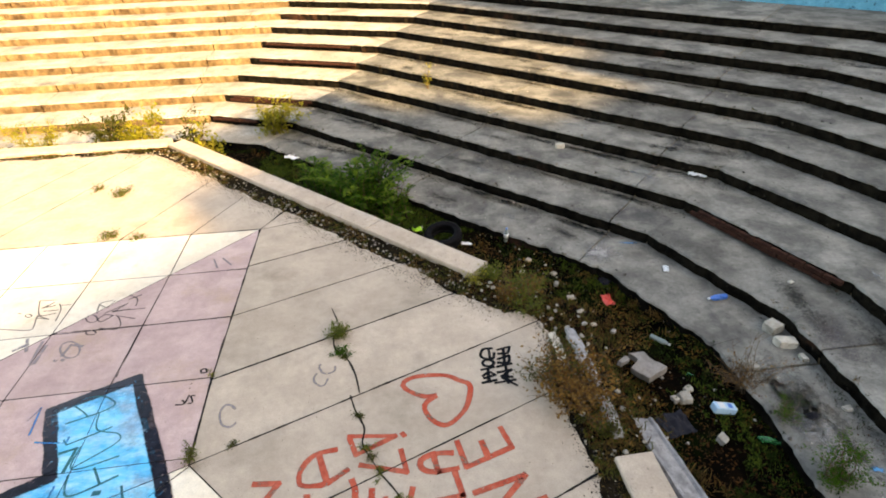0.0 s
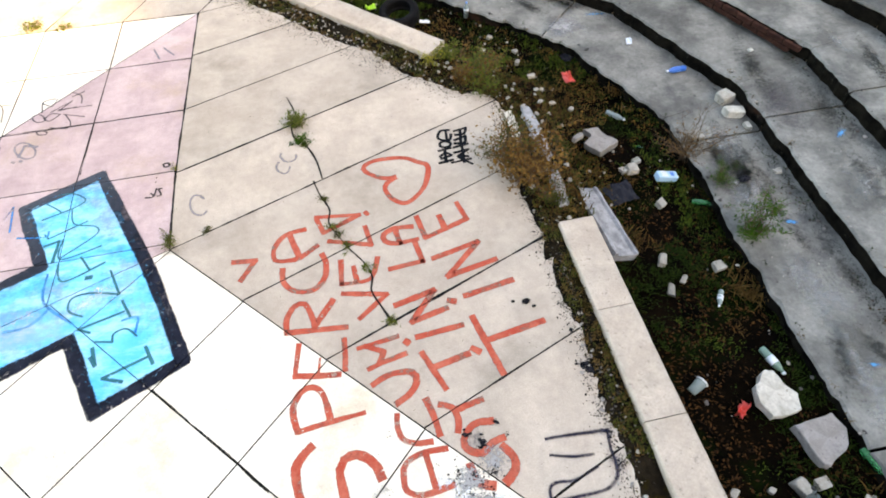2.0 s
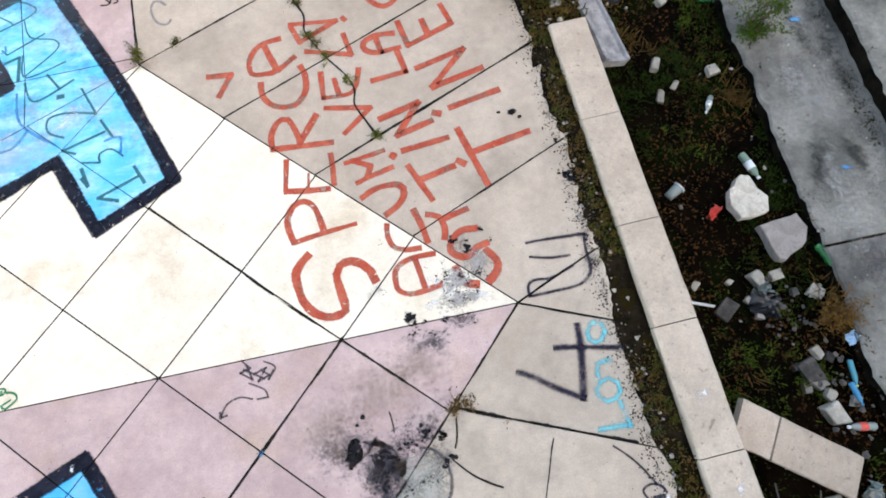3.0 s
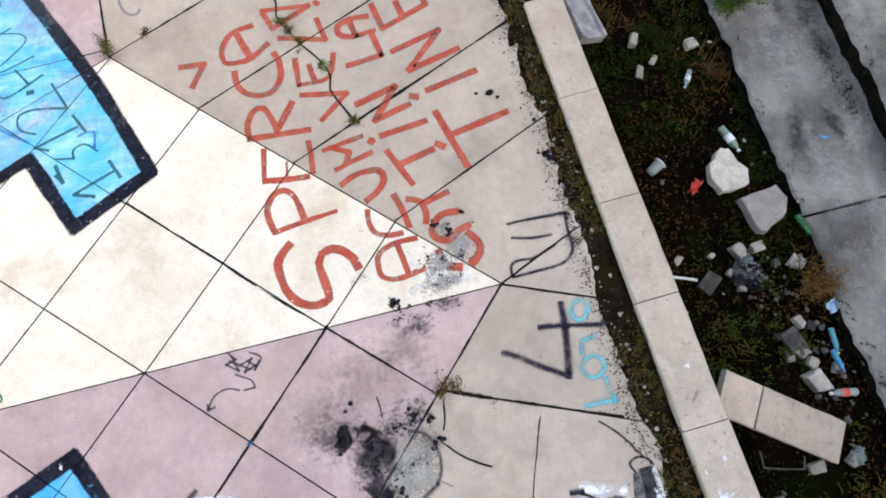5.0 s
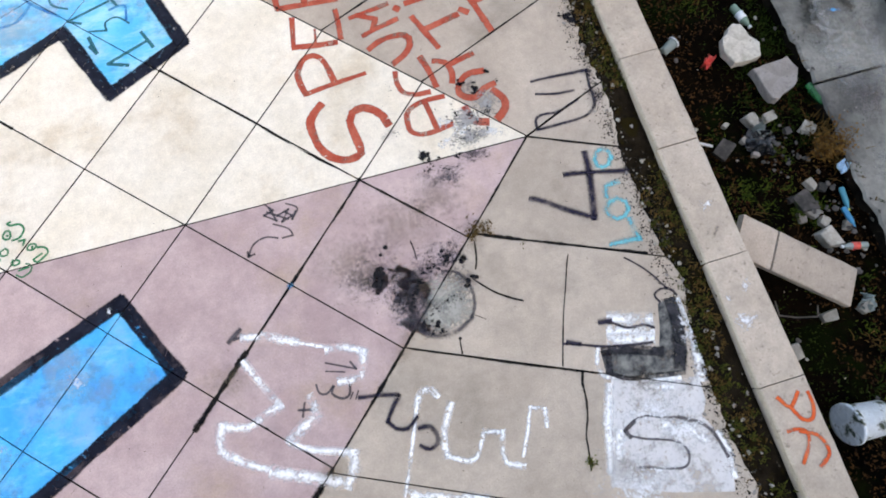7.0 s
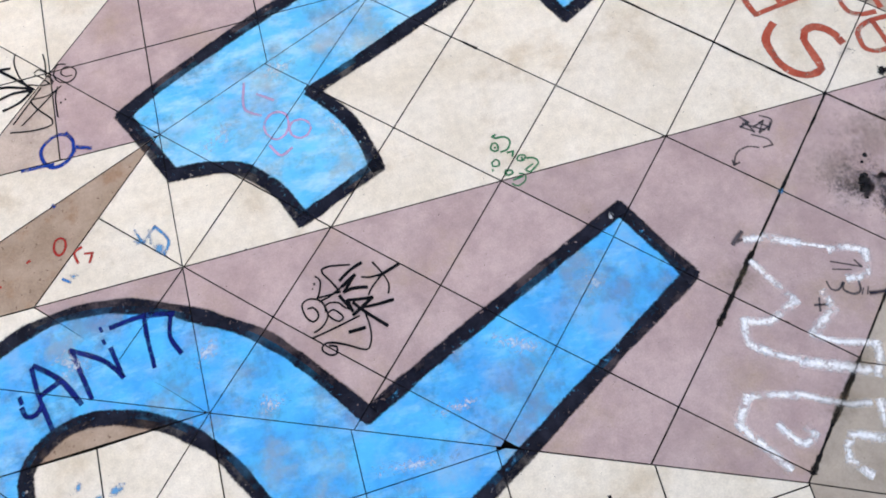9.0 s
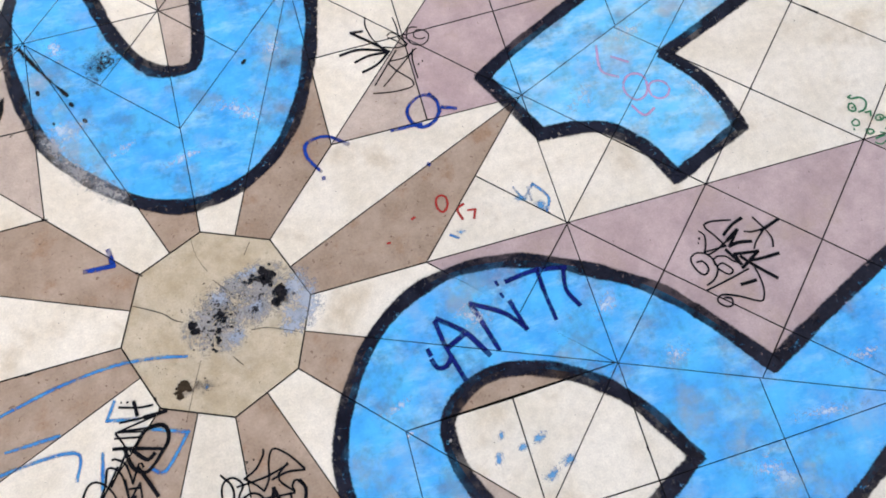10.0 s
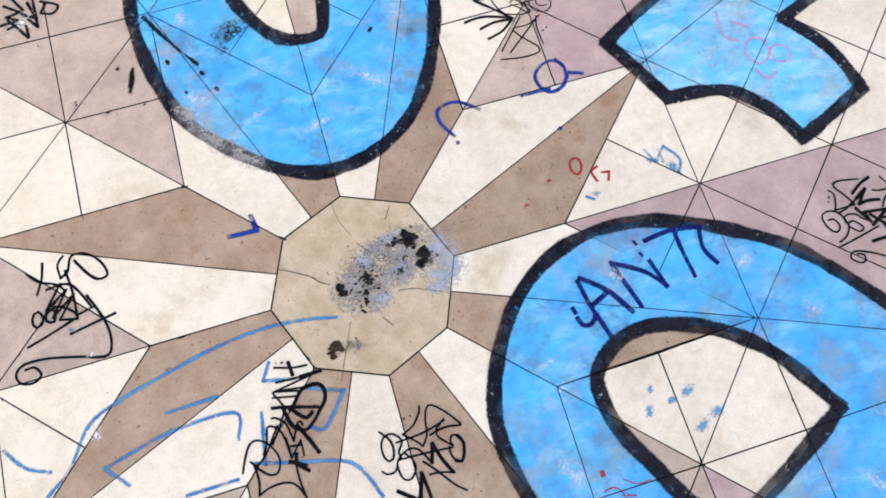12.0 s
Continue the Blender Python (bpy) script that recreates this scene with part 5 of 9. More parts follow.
ob = p.done()
p = Paint("spray_figure", "black sprayed hooked figure with thin arms", P_VIOLET)
p.stroke(0.022, (10.12, -1.17), (10.20, -1.25), (10.27, -1.34), (10.32, -1.43), (10.35, -1.48))
p.stroke(0.026, (10.26, -1.56), (10.24, -1.50), (10.30, -1.47), (10.37, -1.49), (10.40, -1.54))
p.stroke(0.030, (9.77, -1.59), (9.85, -1.61), (9.96, -1.68), (10.08, -1.69), (10.15, -1.73))
p.stroke(0.028, (9.47, -1.67), (9.59, -1.71), (9.73, -1.76), (9.91, -1.80), (10.1, -1.83))
p.stroke(0.045, (9.50, -1.665), (9.58, -1.70))
p.stroke(0.060, (9.78, -1.59), (9.85, -1.60))
ob = p.done()
p = Paint("spray_tag", "small black two-line sprayed tag", P_INK)
p.stroke(0.032, (9.78, 3.92), (9.68, 3.92), (9.64, 3.81), (9.75, 3.76), (9.79, 3.85))
p.stroke(0.032, (9.76, 3.7), (9.74, 3.67), (9.69, 3.66), (9.65, 3.68), (9.64, 3.72), (9.66, 3.75), (9.71, 3.75), (9.75, 3.73), (9.76, 3.7))
p.stroke(0.032, (9.61, 3.62), (9.75, 3.64))
p.stroke(0.032, (9.61, 3.53), (9.68, 3.58), (9.74, 3.53), (9.62, 3.5))
p.stroke(0.032, (9.59, 3.44), (9.74, 3.46))
p.stroke(0.032, (9.83, 3.89), (9.97, 3.92), (9.93, 3.83), (9.83, 3.83))
p.stroke(0.032, (9.81, 3.75), (9.94, 3.79), (9.91, 3.69), (9.8, 3.7))
p.stroke(0.032, (9.78, 3.64), (9.94, 3.67))
p.stroke(0.032, (9.77, 3.56), (9.92, 3.58), (9.8, 3.5), (9.91, 3.48))
p.stroke(0.032, (9.72, 3.42), (9.93, 3.44))
p.stroke(0.032, (9.81, 3.48), (9.93, 3.36))
p.stroke(0.032, (9.74, 3.91), (9.73, 3.77))
p.stroke(0.032, (9.9, 3.91), (9.87, 3.69))
p.stroke(0.032, (9.68, 3.62), (9.66, 3.44))
p.stroke(0.032, (9.87, 3.63), (9.85, 3.4))
ob = p.done()
p = Paint("spray_scrawl", "thin grey sprayed squiggle on mauve slab", P_INKSOFT)
p.stroke(0.022, (7.31, -0.39), (7.37, -0.3), (7.47, -0.27), (7.56, -0.3))
p.stroke(0.022, (7.31, -0.35), (7.31, -0.39), (7.36, -0.38))
p.stroke(0.022, (7.51, 0), (7.57, -0.07), (7.49, -0.09), (7.58, -0.16), (7.54, -0.04))
p.stroke(0.022, (7.59, -0.12), (7.69, -0.09), (7.62, -0.18), (7.71, -0.15), (7.65, -0.1))
p.stroke(0.022, (7.68, -0.04), (7.76, -0.1), (7.7, -0.18), (7.74, -0.12))
p.stroke(0.022, (7.55, -0.18), (7.66, -0.25), (7.68, -0.31), (7.6, -0.31))
p.stroke(0.022, (7.52, -0.07), (7.67, -0.17))
ob = p.done()
p = Paint("crack", "long dirt-filled crack running across beige slabs", P_CRACK, category="crack")
p.rag = 0.9
p.stroke(0.020, (8.0, 4.87), (8.1, 4.52), (8.05, 4.34), (8.08, 4.14), (8.20, 4.00), (8.30, 3.75), (8.35, 3.48))
p.stroke(0.022, (8.26, 3.45), (8.32, 3.24), (8.40, 3.04), (8.39, 2.85), (8.49, 2.64), (8.54, 2.54), (8.68, 2.33), (8.74, 2.16), (8.72, 2.01), (8.79, 1.83), (8.86, 1.67))
ob = p.done()
def white_letter(label, *pieces):
    """A letter drawn as broken white outlines: (width, points) for each piece."""
    word = empty("white_outline_letter", label=label, category="graffiti")
    for width, *line in pieces:
        Paint("outline_piece", "", P_WHITE, parent=word).stroke(width, *line).done()
    return tagged(word, group="white letters")


white_letter("large angular white sprayed letter outline",
             (0.090, (7.16, -1.00), (7.33, -1.03), (7.42, -1.08), (7.53, -1.13)), (0.042, (7.53, -1.13), (7.66, -1.19), (7.80, -1.25)), (0.090, (7.76, -1.25), (7.90, -1.27), (8.01, -1.34), (7.95, -1.50), (7.80, -1.50)),
             (0.072, (7.13, -1.18), (7.22, -1.35), (7.32, -1.54)), (0.084, (7.33, -1.55), (7.19, -1.60), (7.08, -1.64), (6.90, -1.59)), (0.090, (6.89, -1.59), (6.86, -1.75), (6.95, -1.83)),
             (0.072, (6.93, -1.81), (7.07, -1.91), (7.32, -2.03)), (0.102, (7.20, -1.99), (7.49, -2.11), (7.65, -2.18)), (0.078, (7.56, -1.55), (7.59, -1.69)), (0.102, (7.57, -1.69), (7.45, -1.76), (7.36, -1.81)),
             (0.072, (7.35, -1.82), (7.51, -1.92), (7.64, -1.96), (7.78, -2.01)), (0.102, (7.78, -2.02), (7.76, -2.12), (7.70, -2.21)))
white_letter("angular white sprayed letter outline beside another",
             (0.072, (7.05, -2.20), (6.82, -2.13), (6.70, -2.12)), (0.102, (6.69, -2.12), (6.63, -2.19), (6.56, -2.27)), (0.084, (6.56, -2.28), (6.62, -2.38), (6.70, -2.49), (6.79, -2.65)),
             (0.066, (7.06, -2.19), (7.23, -2.28), (7.37, -2.35), (7.54, -2.39)), (0.072, (6.84, -2.36), (6.90, -2.47), (6.98, -2.53), (7.07, -2.49), (7.03, -2.43)),
             (0.090, (7.62, -2.41), (7.60, -2.55)), (0.090, (7.61, -2.60), (7.58, -2.66), (7.45, -2.61), (7.32, -2.56), (7.25, -2.64), (7.23, -2.72), (7.33, -2.84)))
white_letter("thin faded white sprayed letter outlines on beige slabs",
             (0.072, (8.46, -1.78), (8.43, -1.73), (8.36, -1.72), (8.30, -1.81)), (0.042, (8.30, -1.81), (8.26, -1.91), (8.16, -2.17), (8.07, -2.38)), (0.072, (8.54, -1.87), (8.44, -2.05), (8.42, -2.20)), (0.048, (8.42, -2.20), (8.54, -2.27), (8.63, -2.26), (8.72, -2.11)),
             (0.054, (8.72, -2.11), (8.85, -2.15), (8.81, -2.30), (8.82, -2.36), (8.93, -2.41)), (0.042, (8.95, -2.34), (9.03, -2.18), (9.09, -2.04), (9.19, -2.08)), (0.048, (9.19, -2.08), (9.17, -2.19)))
white_letter("faded white sprayed bar and hooks on beige slabs",
             (0.078, (8.11, -2.39), (8.31, -2.46), (8.52, -2.51), (8.71, -2.60), (8.90, -2.69)), (0.048, (7.99, -2.56), (7.90, -2.72), (7.85, -2.86), (7.85, -3.0)), (0.048, (8.12, -2.57), (8.18, -2.62)),
             (0.042, (8.36, -2.80), (8.32, -2.90), (8.31, -2.97)), (0.054, (8.12, -2.93), (8.17, -2.96), (8.26, -2.97)), (0.054, (8.45, -3.05), (8.56, -3.11), (8.67, -3.14), (8.72, -3.04)))
p = Paint("spray_mark", "yellowed paint dribble beside the white letter", P_WASH)
p.stroke(0.05, (7.74, -2.36), (7.66, -2.44), (7.62, -2.54))
p.done()
p = Paint("spray_scrawl", "short thick black sprayed hook and loop", P_VIOLET)
p.stroke(0.046, (7.91, -1.65), (8.05, -1.67), (8.18, -1.70))
p.stroke(0.048, (8.19, -1.71), (8.12, -1.79), (8.07, -1.86))
p.stroke(0.046, (8.07, -1.87), (8.12, -1.93), (8.20, -1.95), (8.28, -1.89))
p.stroke(0.046, (8.28, -1.97), (8.36, -1.98), (8.39, -2.08), (8.32, -2.13), (8.26, -2.09))
ob = p.done()
p = Paint("spray_scrawl", "orange sprayed scrawl on the coping", P_ORANGE, z=COP_Z + 0.012, clip=False)
p.stroke(0.034, (10.80, -2.43), (10.86, -2.51), (10.95, -2.43))
p.stroke(0.034, (10.86, -2.51), (10.91, -2.61), (10.98, -2.62), (11.02, -2.54), (11.02, -2.45))
p.stroke(0.034, (10.78, -2.66), (10.84, -2.66), (10.90, -2.69), (10.89, -2.77), (10.80, -2.88))
p.stroke(0.034, (10.86, -2.68), (10.97, -2.74), (11.00, -2.86), (10.91, -2.93))
ob = p.done()
p = Paint("spray_figure", "black curved line over white overspray", P_INKSOFT)
p.stroke(0.034, (10.34, -2.72), (10.32, -2.62), (10.30, -2.54), (10.24, -2.46), (10.15, -2.41), (10.10, -2.38))
p.stroke(0.022, (10.10, -2.38), (9.98, -2.35), (9.87, -2.31), (9.78, -2.32), (9.70, -2.36))
p.stroke(0.040, (9.78, -2.33), (9.70, -2.37), (9.72, -2.42))
p.stroke(0.022, (9.72, -2.41), (9.82, -2.46), (9.95, -2.50), (10.05, -2.55), (10.08, -2.64), (10.0, -2.71), (9.7, -2.62))
ob = p.done()
p = Paint("spray_tag", "small black sprayed tag on cream slab", P_INK)
p.stroke(0.016, (5.24, -2.49), (5.22, -2.59), (5.16, -2.61))
p.stroke(0.014, (5.25, -2.47), (5.43, -2.51), (5.58, -2.57))
p.stroke(0.022, (5.49, -2.48), (5.51, -2.57), (5.59, -2.67))
p.stroke(0.014, (5.26, -2.60), (5.35, -2.54), (5.38, -2.61), (5.33, -2.65))
p.stroke(0.016, (5.39, -2.60), (5.48, -2.58), (5.50, -2.65), (5.62, -2.67))
p.stroke(0.016, (5.12, -2.53), (5.13, -2.54))
p.stroke(0.016, (5.16, -2.53), (5.17, -2.54))
p.done()
p = Paint("spray_tag", "slanting black sprayed tag on tan slab", P_INK)
p.stroke(0.026, (-2.05, 3.21), (-1.91, 3.13), (-1.96, 3.06), (-2.06, 3.09), (-2, 3.19))
p.stroke(0.026, (-2.11, 3.27), (-2.1, 2.97))
p.stroke(0.026, (-2.16, 3.23), (-2.1, 3.05), (-2.22, 3.13), (-2.1, 2.96))
p.stroke(0.026, (-2.34, 3.1), (-2.19, 2.88), (-2.21, 3.03), (-2.35, 3.01))
p.stroke(0.026, (-2.36, 3.25), (-2.23, 3.15), (-2.35, 3.13), (-2.21, 3.05))
p.stroke(0.026, (-2.44, 3.06), (-2.27, 3.07))
p.stroke(0.026, (-2.28, 3.3), (-2.2, 3.16))
ob = p.done()
p = Paint("spray_tag", "black sprayed tag of zigzags and loops", P_INK)
p.stroke(0.0145, (3.82, -0.36), (3.85, -0.4), (3.83, -0.48), (3.8, -0.53), (3.87, -0.53), (3.98, -0.53), (3.93, -0.43), (3.88, -0.35), (3.88, -0.32), (3.95, -0.31), (4.1, -0.34))
p.stroke(0.0145, (3.81, -0.56), (3.9, -0.54), (4.01, -0.49))
p.stroke(0.0145, (3.84, -0.65), (3.84, -0.6), (3.81, -0.55), (3.74, -0.52), (3.68, -0.54), (3.67, -0.59), (3.69, -0.66), (3.73, -0.7), (3.77, -0.68), (3.78, -0.64), (3.75, -0.59), (3.71, -0.59))
p.stroke(0.0145, (3.84, -0.6), (3.85, -0.68), (3.81, -0.74), (3.76, -0.77), (3.72, -0.78))
p.stroke(0.0145, (3.84, -0.61), (3.88, -0.59), (3.95, -0.61), (3.99, -0.66), (4.04, -0.69))
p.stroke(0.0145, (3.86, -0.66), (3.9, -0.65), (3.94, -0.69), (3.96, -0.73), (3.92, -0.75), (3.88, -0.72), (3.85, -0.68))
p.stroke(0.0145, (3.7, -0.82), (3.88, -0.79), (4.08, -0.75))
p.stroke(0.0145, (3.8, -0.41), (3.8, -0.42))
p.stroke(0.0145, (3.78, -0.45), (3.78, -0.45))
p.stroke(0.0145, (4.17, -0.46), (4.23, -0.48), (4.31, -0.48))
p.stroke(0.0145, (4.28, -0.37), (4.33, -0.47), (4.36, -0.57), (4.34, -0.64))
p.stroke(0.0145, (4.32, -0.49), (4.23, -0.56), (4.19, -0.61))
p.stroke(0.0145, (4.13, -0.73), (4.14, -0.84), (4.13, -0.94), (4.09, -1.01), (4.04, -1), (3.94, -0.94), (3.83, -0.89), (3.77, -0.89), (3.75, -0.93), (3.8, -0.98), (3.85, -0.98), (3.86, -0.93), (3.81, -0.91))
p.stroke(0.0261, (4, -0.44), (4.1, -0.38), (4.19, -0.35))
p.stroke(0.0261, (4.01, -0.49), (4.12, -0.43), (4.01, -0.54), (4.09, -0.53), (4.19, -0.55))
p.stroke(0.0261, (3.97, -0.56), (4.04, -0.7), (4.02, -0.61), (4.21, -0.64))
p.stroke(0.0261, (4.21, -0.64), (4.04, -0.73))
p.stroke(0.0261, (4.06, -0.64), (4.13, -0.73), (4.27, -0.88))
p.stroke(0.0261, (4.1, -0.69), (4.21, -0.7), (4.36, -0.7))
p.stroke(0.0261, (3.98, -0.85), (4.1, -0.85))
p.stroke(0.0261, (4.3, -0.49), (4.47, -0.44))
ob = p.done()
word = empty("spray_word", label="small green sprayed two-line word", category="graffiti")
p = Paint("letter", "", P_GREEN, parent=word)
p.stroke(0.017, (5.49, 0.39), (5.51, 0.37), (5.59, 0.36), (5.62, 0.31), (5.58, 0.25), (5.52, 0.24))
p.stroke(0.017, (5.49, 0.39), (5.52, 0.4))
p.done()
p = Paint("letter", "", P_GREEN, parent=word)
p.stroke(0.017, (5.51, 0.28), (5.5, 0.26), (5.47, 0.26), (5.45, 0.28), (5.45, 0.3), (5.47, 0.33), (5.5, 0.33), (5.51, 0.31), (5.51, 0.28))
p.done()
p = Paint("letter", "", P_GREEN, parent=word)
p.stroke(0.017, (5.48, 0.29), (5.49, 0.29))
p.done()
p = Paint("letter", "", P_GREEN, parent=word)
p.stroke(0.017, (5.57, 0.22), (5.62, 0.22), (5.6, 0.18))
p.done()
p = Paint("letter", "", P_GREEN, parent=word)
p.stroke(0.017, (5.7, 0.14), (5.68, 0.12), (5.66, 0.12), (5.63, 0.13), (5.63, 0.15), (5.65, 0.17), (5.68, 0.17), (5.7, 0.16), (5.7, 0.14))
p.stroke(0.017, (5.67, 0.15), (5.67, 0.13))
p.stroke(0.017, (5.71, 0.13), (5.76, 0.12), (5.79, 0.07), (5.7, 0.01), (5.67, 0.04), (5.74, 0.07))
p.done()
p = Paint("letter", "", P_GREEN, parent=word)
p.stroke(0.017, (5.48, 0.15), (5.47, 0.13), (5.44, 0.13), (5.42, 0.14), (5.42, 0.17), (5.44, 0.18), (5.46, 0.19), (5.48, 0.17), (5.48, 0.15))
p.done()
p = Paint("letter", "", P_GREEN, parent=word)
p.stroke(0.017, (5.56, 0.04), (5.54, 0.03), (5.52, 0.03), (5.5, 0.04), (5.5, 0.06), (5.51, 0.07), (5.54, 0.07), (5.56, 0.06), (5.56, 0.04))
p.stroke(0.017, (5.51, 0.08), (5.51, 0.05))
p.done()
p = Paint("letter", "", P_GREEN, parent=word)
p.stroke(0.017, (5.53, -0.05), (5.57, -0.08), (5.64, -0.05), (5.65, 0), (5.61, 0.02))
p.done()
p = Paint("letter", "", P_GREEN, parent=word)
p.stroke(0.017, (5.55, -0.02), (5.63, -0.01))
p.done()
p = Paint("letter", "", P_GREEN, parent=word)
p.stroke(0.017, (5.41, 0.11), (5.41, 0.1))
p.done()
ob = word
p = Paint("spray_tag", "spiky black sprayed tag with a spiral", P_INK)
p.stroke(0.0125, (1.74, 2.27), (1.72, 2.18), (1.75, 2.04), (1.8, 1.95), (1.86, 1.88))
p.stroke(0.0125, (1.97, 2.2), (1.98, 2.09), (1.97, 1.98))
p.stroke(0.0125, (2.15, 2.05), (2.08, 2.06), (2.04, 1.98), (2.07, 1.9), (2.15, 1.87), (2.21, 1.9), (2.23, 1.96), (2.19, 2.01), (2.13, 2.02), (2.1, 1.97), (2.14, 1.93), (2.19, 1.93))
p.stroke(0.0125, (1.88, 2.04), (1.91, 2.06), (1.96, 2.03), (2.03, 1.91), (2, 1.9), (1.94, 1.97), (1.88, 2.02))
p.stroke(0.0125, (1.82, 1.94), (1.93, 1.9), (2.02, 1.9))
p.stroke(0.0125, (2.09, 1.85), (1.97, 1.79), (1.84, 1.79), (1.82, 1.78), (1.87, 1.69), (1.98, 1.56), (1.98, 1.52), (1.94, 1.5), (1.8, 1.5), (1.63, 1.53))
p.stroke(0.0125, (2.06, 1.85), (2.03, 1.75), (2.03, 1.57))
p.stroke(0.0125, (2.07, 1.7), (2.07, 1.69))
p.stroke(0.0125, (2.11, 1.72), (2.11, 1.71))
p.stroke(0.0125, (1.92, 1.88), (1.66, 1.6))
p.stroke(0.0125, (2.07, 1.84), (1.73, 1.57))
p.stroke(0.0225, (1.59, 2.14), (1.71, 2.03), (1.86, 1.88))
p.stroke(0.0225, (1.44, 1.96), (1.61, 1.97), (1.83, 1.9))
p.stroke(0.0225, (1.55, 1.86), (1.68, 1.89), (1.84, 1.88))
p.stroke(0.0225, (1.59, 1.75), (1.73, 1.79), (1.84, 1.87))
p.stroke(0.0225, (1.58, 2.15), (1.68, 2.14))
ob = p.done()
p = Paint("spray_tag", "grey-black sprayed tag on pale slab", P_INKSOFT)
p.stroke(0.02, (4.52, 5.55), (4.32, 5.56), (4.46, 5.26), (4.64, 5.27))
p.stroke(0.02, (4.42, 5.4), (4.52, 5.5), (4.45, 5.41), (4.56, 5.43), (4.43, 5.4))
p.stroke(0.02, (4.48, 5.33), (4.64, 5.33))
p.stroke(0.02, (4.6, 5.46), (4.67, 5.34), (4.71, 5.12))
p.stroke(0.02, (4.63, 5.43), (4.75, 5.42))
p.stroke(0.02, (4.46, 5.16), (4.44, 5.25), (4.61, 5.16), (4.44, 5.21))
p.stroke(0.02, (4.46, 5.16), (4.5, 5.02), (4.45, 4.98), (4.11, 5.05))
p.stroke(0.02, (4.37, 5.26), (4.37, 5.24), (4.35, 5.23), (4.32, 5.24), (4.29, 5.27), (4.29, 5.3), (4.31, 5.3), (4.34, 5.29), (4.37, 5.26))
p.stroke(0.02, (4.18, 5.33), (4.22, 5.32))
ob = p.done()
p = Paint("spray_tag", "grey-black sprayed tag on mauve slab", P_INKSOFT)
p.stroke(0.022, (5.15, 5.2), (5.12, 5.39), (5.25, 5.43))
p.stroke(0.022, (5.11, 5.37), (5.24, 5.28), (5.28, 5.42))
p.stroke(0.022, (5.25, 5.18), (5.46, 5.34), (5.34, 5.19), (5.53, 5.22))
p.stroke(0.022, (5.42, 5.52), (5.55, 5.42), (5.58, 5.28))
p.stroke(0.022, (5.45, 5.43), (5.57, 5.5))
p.stroke(0.022, (5.21, 5.07), (5.26, 5.15), (5.37, 5.12), (5.27, 5.02), (5.19, 5.09))
p.stroke(0.022, (5.41, 5.11), (5.66, 5.02))
p.stroke(0.022, (5.43, 5.1), (5.52, 4.95), (5.5, 4.85), (5.3, 4.9))
p.stroke(0.022, (5.21, 5.08), (5.21, 5.04), (5.16, 5.02), (5.1, 5.05), (5.06, 5.11), (5.06, 5.16), (5.1, 5.17), (5.16, 5.14), (5.21, 5.08))
p.stroke(0.022, (5.29, 4.82), (5.29, 4.79), (5.25, 4.79), (5.2, 4.8), (5.17, 4.84), (5.17, 4.86), (5.21, 4.87), (5.26, 4.85), (5.29, 4.82))
p.stroke(0.022, (5.33, 5.21), (5.71, 5.21))
ob = p.done()
p = Paint("spray_mark", "faded grey sprayed strokes and arc on mauve slab", P_LILAC)
p.stroke(0.045, (4.54, 4.81), (4.63, 4.6))
p.stroke(0.045, (4.53, 4.67), (4.59, 4.71))
p.stroke(0.045, (4.74, 4.74), (4.78, 4.37))
p.stroke(0.045, (4.81, 4.66), (4.82, 4.38))
p.stroke(0.045, (4.48, 4.63), (4.56, 4.7))
p.stroke(0.045, (5.07, 4.47), (5.09, 4.64), (5.23, 4.6))
p.stroke(0.045, (5.02, 4.4), (5.04, 4.39))
p.stroke(0.045, (5.1, 4.4), (5.12, 4.39))
ob = p.done()
p = Paint("spray_tag", "dense black sprayed tag beside the octagon", P_INK)
p.stroke(0.0155, (-0.79, -0.4), (-0.79, -0.4))
p.stroke(0.0155, (-0.75, -0.41), (-0.74, -0.41))
p.stroke(0.0155, (-0.81, -0.43), (-0.67, -0.47), (-0.57, -0.48))
p.stroke(0.0155, (-0.82, -0.54), (-0.64, -0.55), (-0.49, -0.55), (-0.84, -0.6), (-0.64, -0.63))
p.stroke(0.0155, (-0.86, -0.6), (-0.65, -0.65))
p.stroke(0.0155, (-0.87, -0.64), (-0.69, -0.68))
p.stroke(0.0155, (-0.86, -0.61), (-0.81, -0.71), (-0.8, -0.79), (-0.77, -0.89))
p.stroke(0.0155, (-0.91, -0.78), (-0.89, -0.78), (-0.82, -0.84), (-0.79, -0.98), (-0.73, -0.86), (-0.71, -0.86), (-0.7, -0.89))
p.stroke(0.0155, (-0.8, -0.72), (-0.82, -0.78), (-0.94, -0.96))
p.stroke(0.0155, (-0.88, -0.86), (-0.95, -0.83), (-0.98, -0.94), (-1.02, -1.01))
p.stroke(0.0155, (-0.84, -0.94), (-0.83, -1.09), (-0.74, -0.99), (-0.74, -1.1))
p.stroke(0.0155, (-0.82, -1.01), (-0.75, -1.02))
p.stroke(0.0155, (-0.88, -0.86), (-0.85, -0.93), (-0.83, -1.09))
p.stroke(0.0155, (-1.19, -1.09), (-1.15, -0.99), (-1.1, -0.91), (-1.04, -0.9), (-0.97, -0.95), (-0.92, -1.04), (-0.92, -1.11), (-0.95, -1.16), (-1, -1.16), (-1.06, -1.11), (-1.12, -1.03))
p.stroke(0.0155, (-1.09, -1.07), (-1.01, -1.02), (-0.88, -0.84))
p.stroke(0.0155, (-1.1, -1.06), (-1.09, -1.18), (-1.11, -1.27), (-1.02, -1.24), (-0.91, -1.24), (-0.84, -1.28), (-0.79, -1.38))
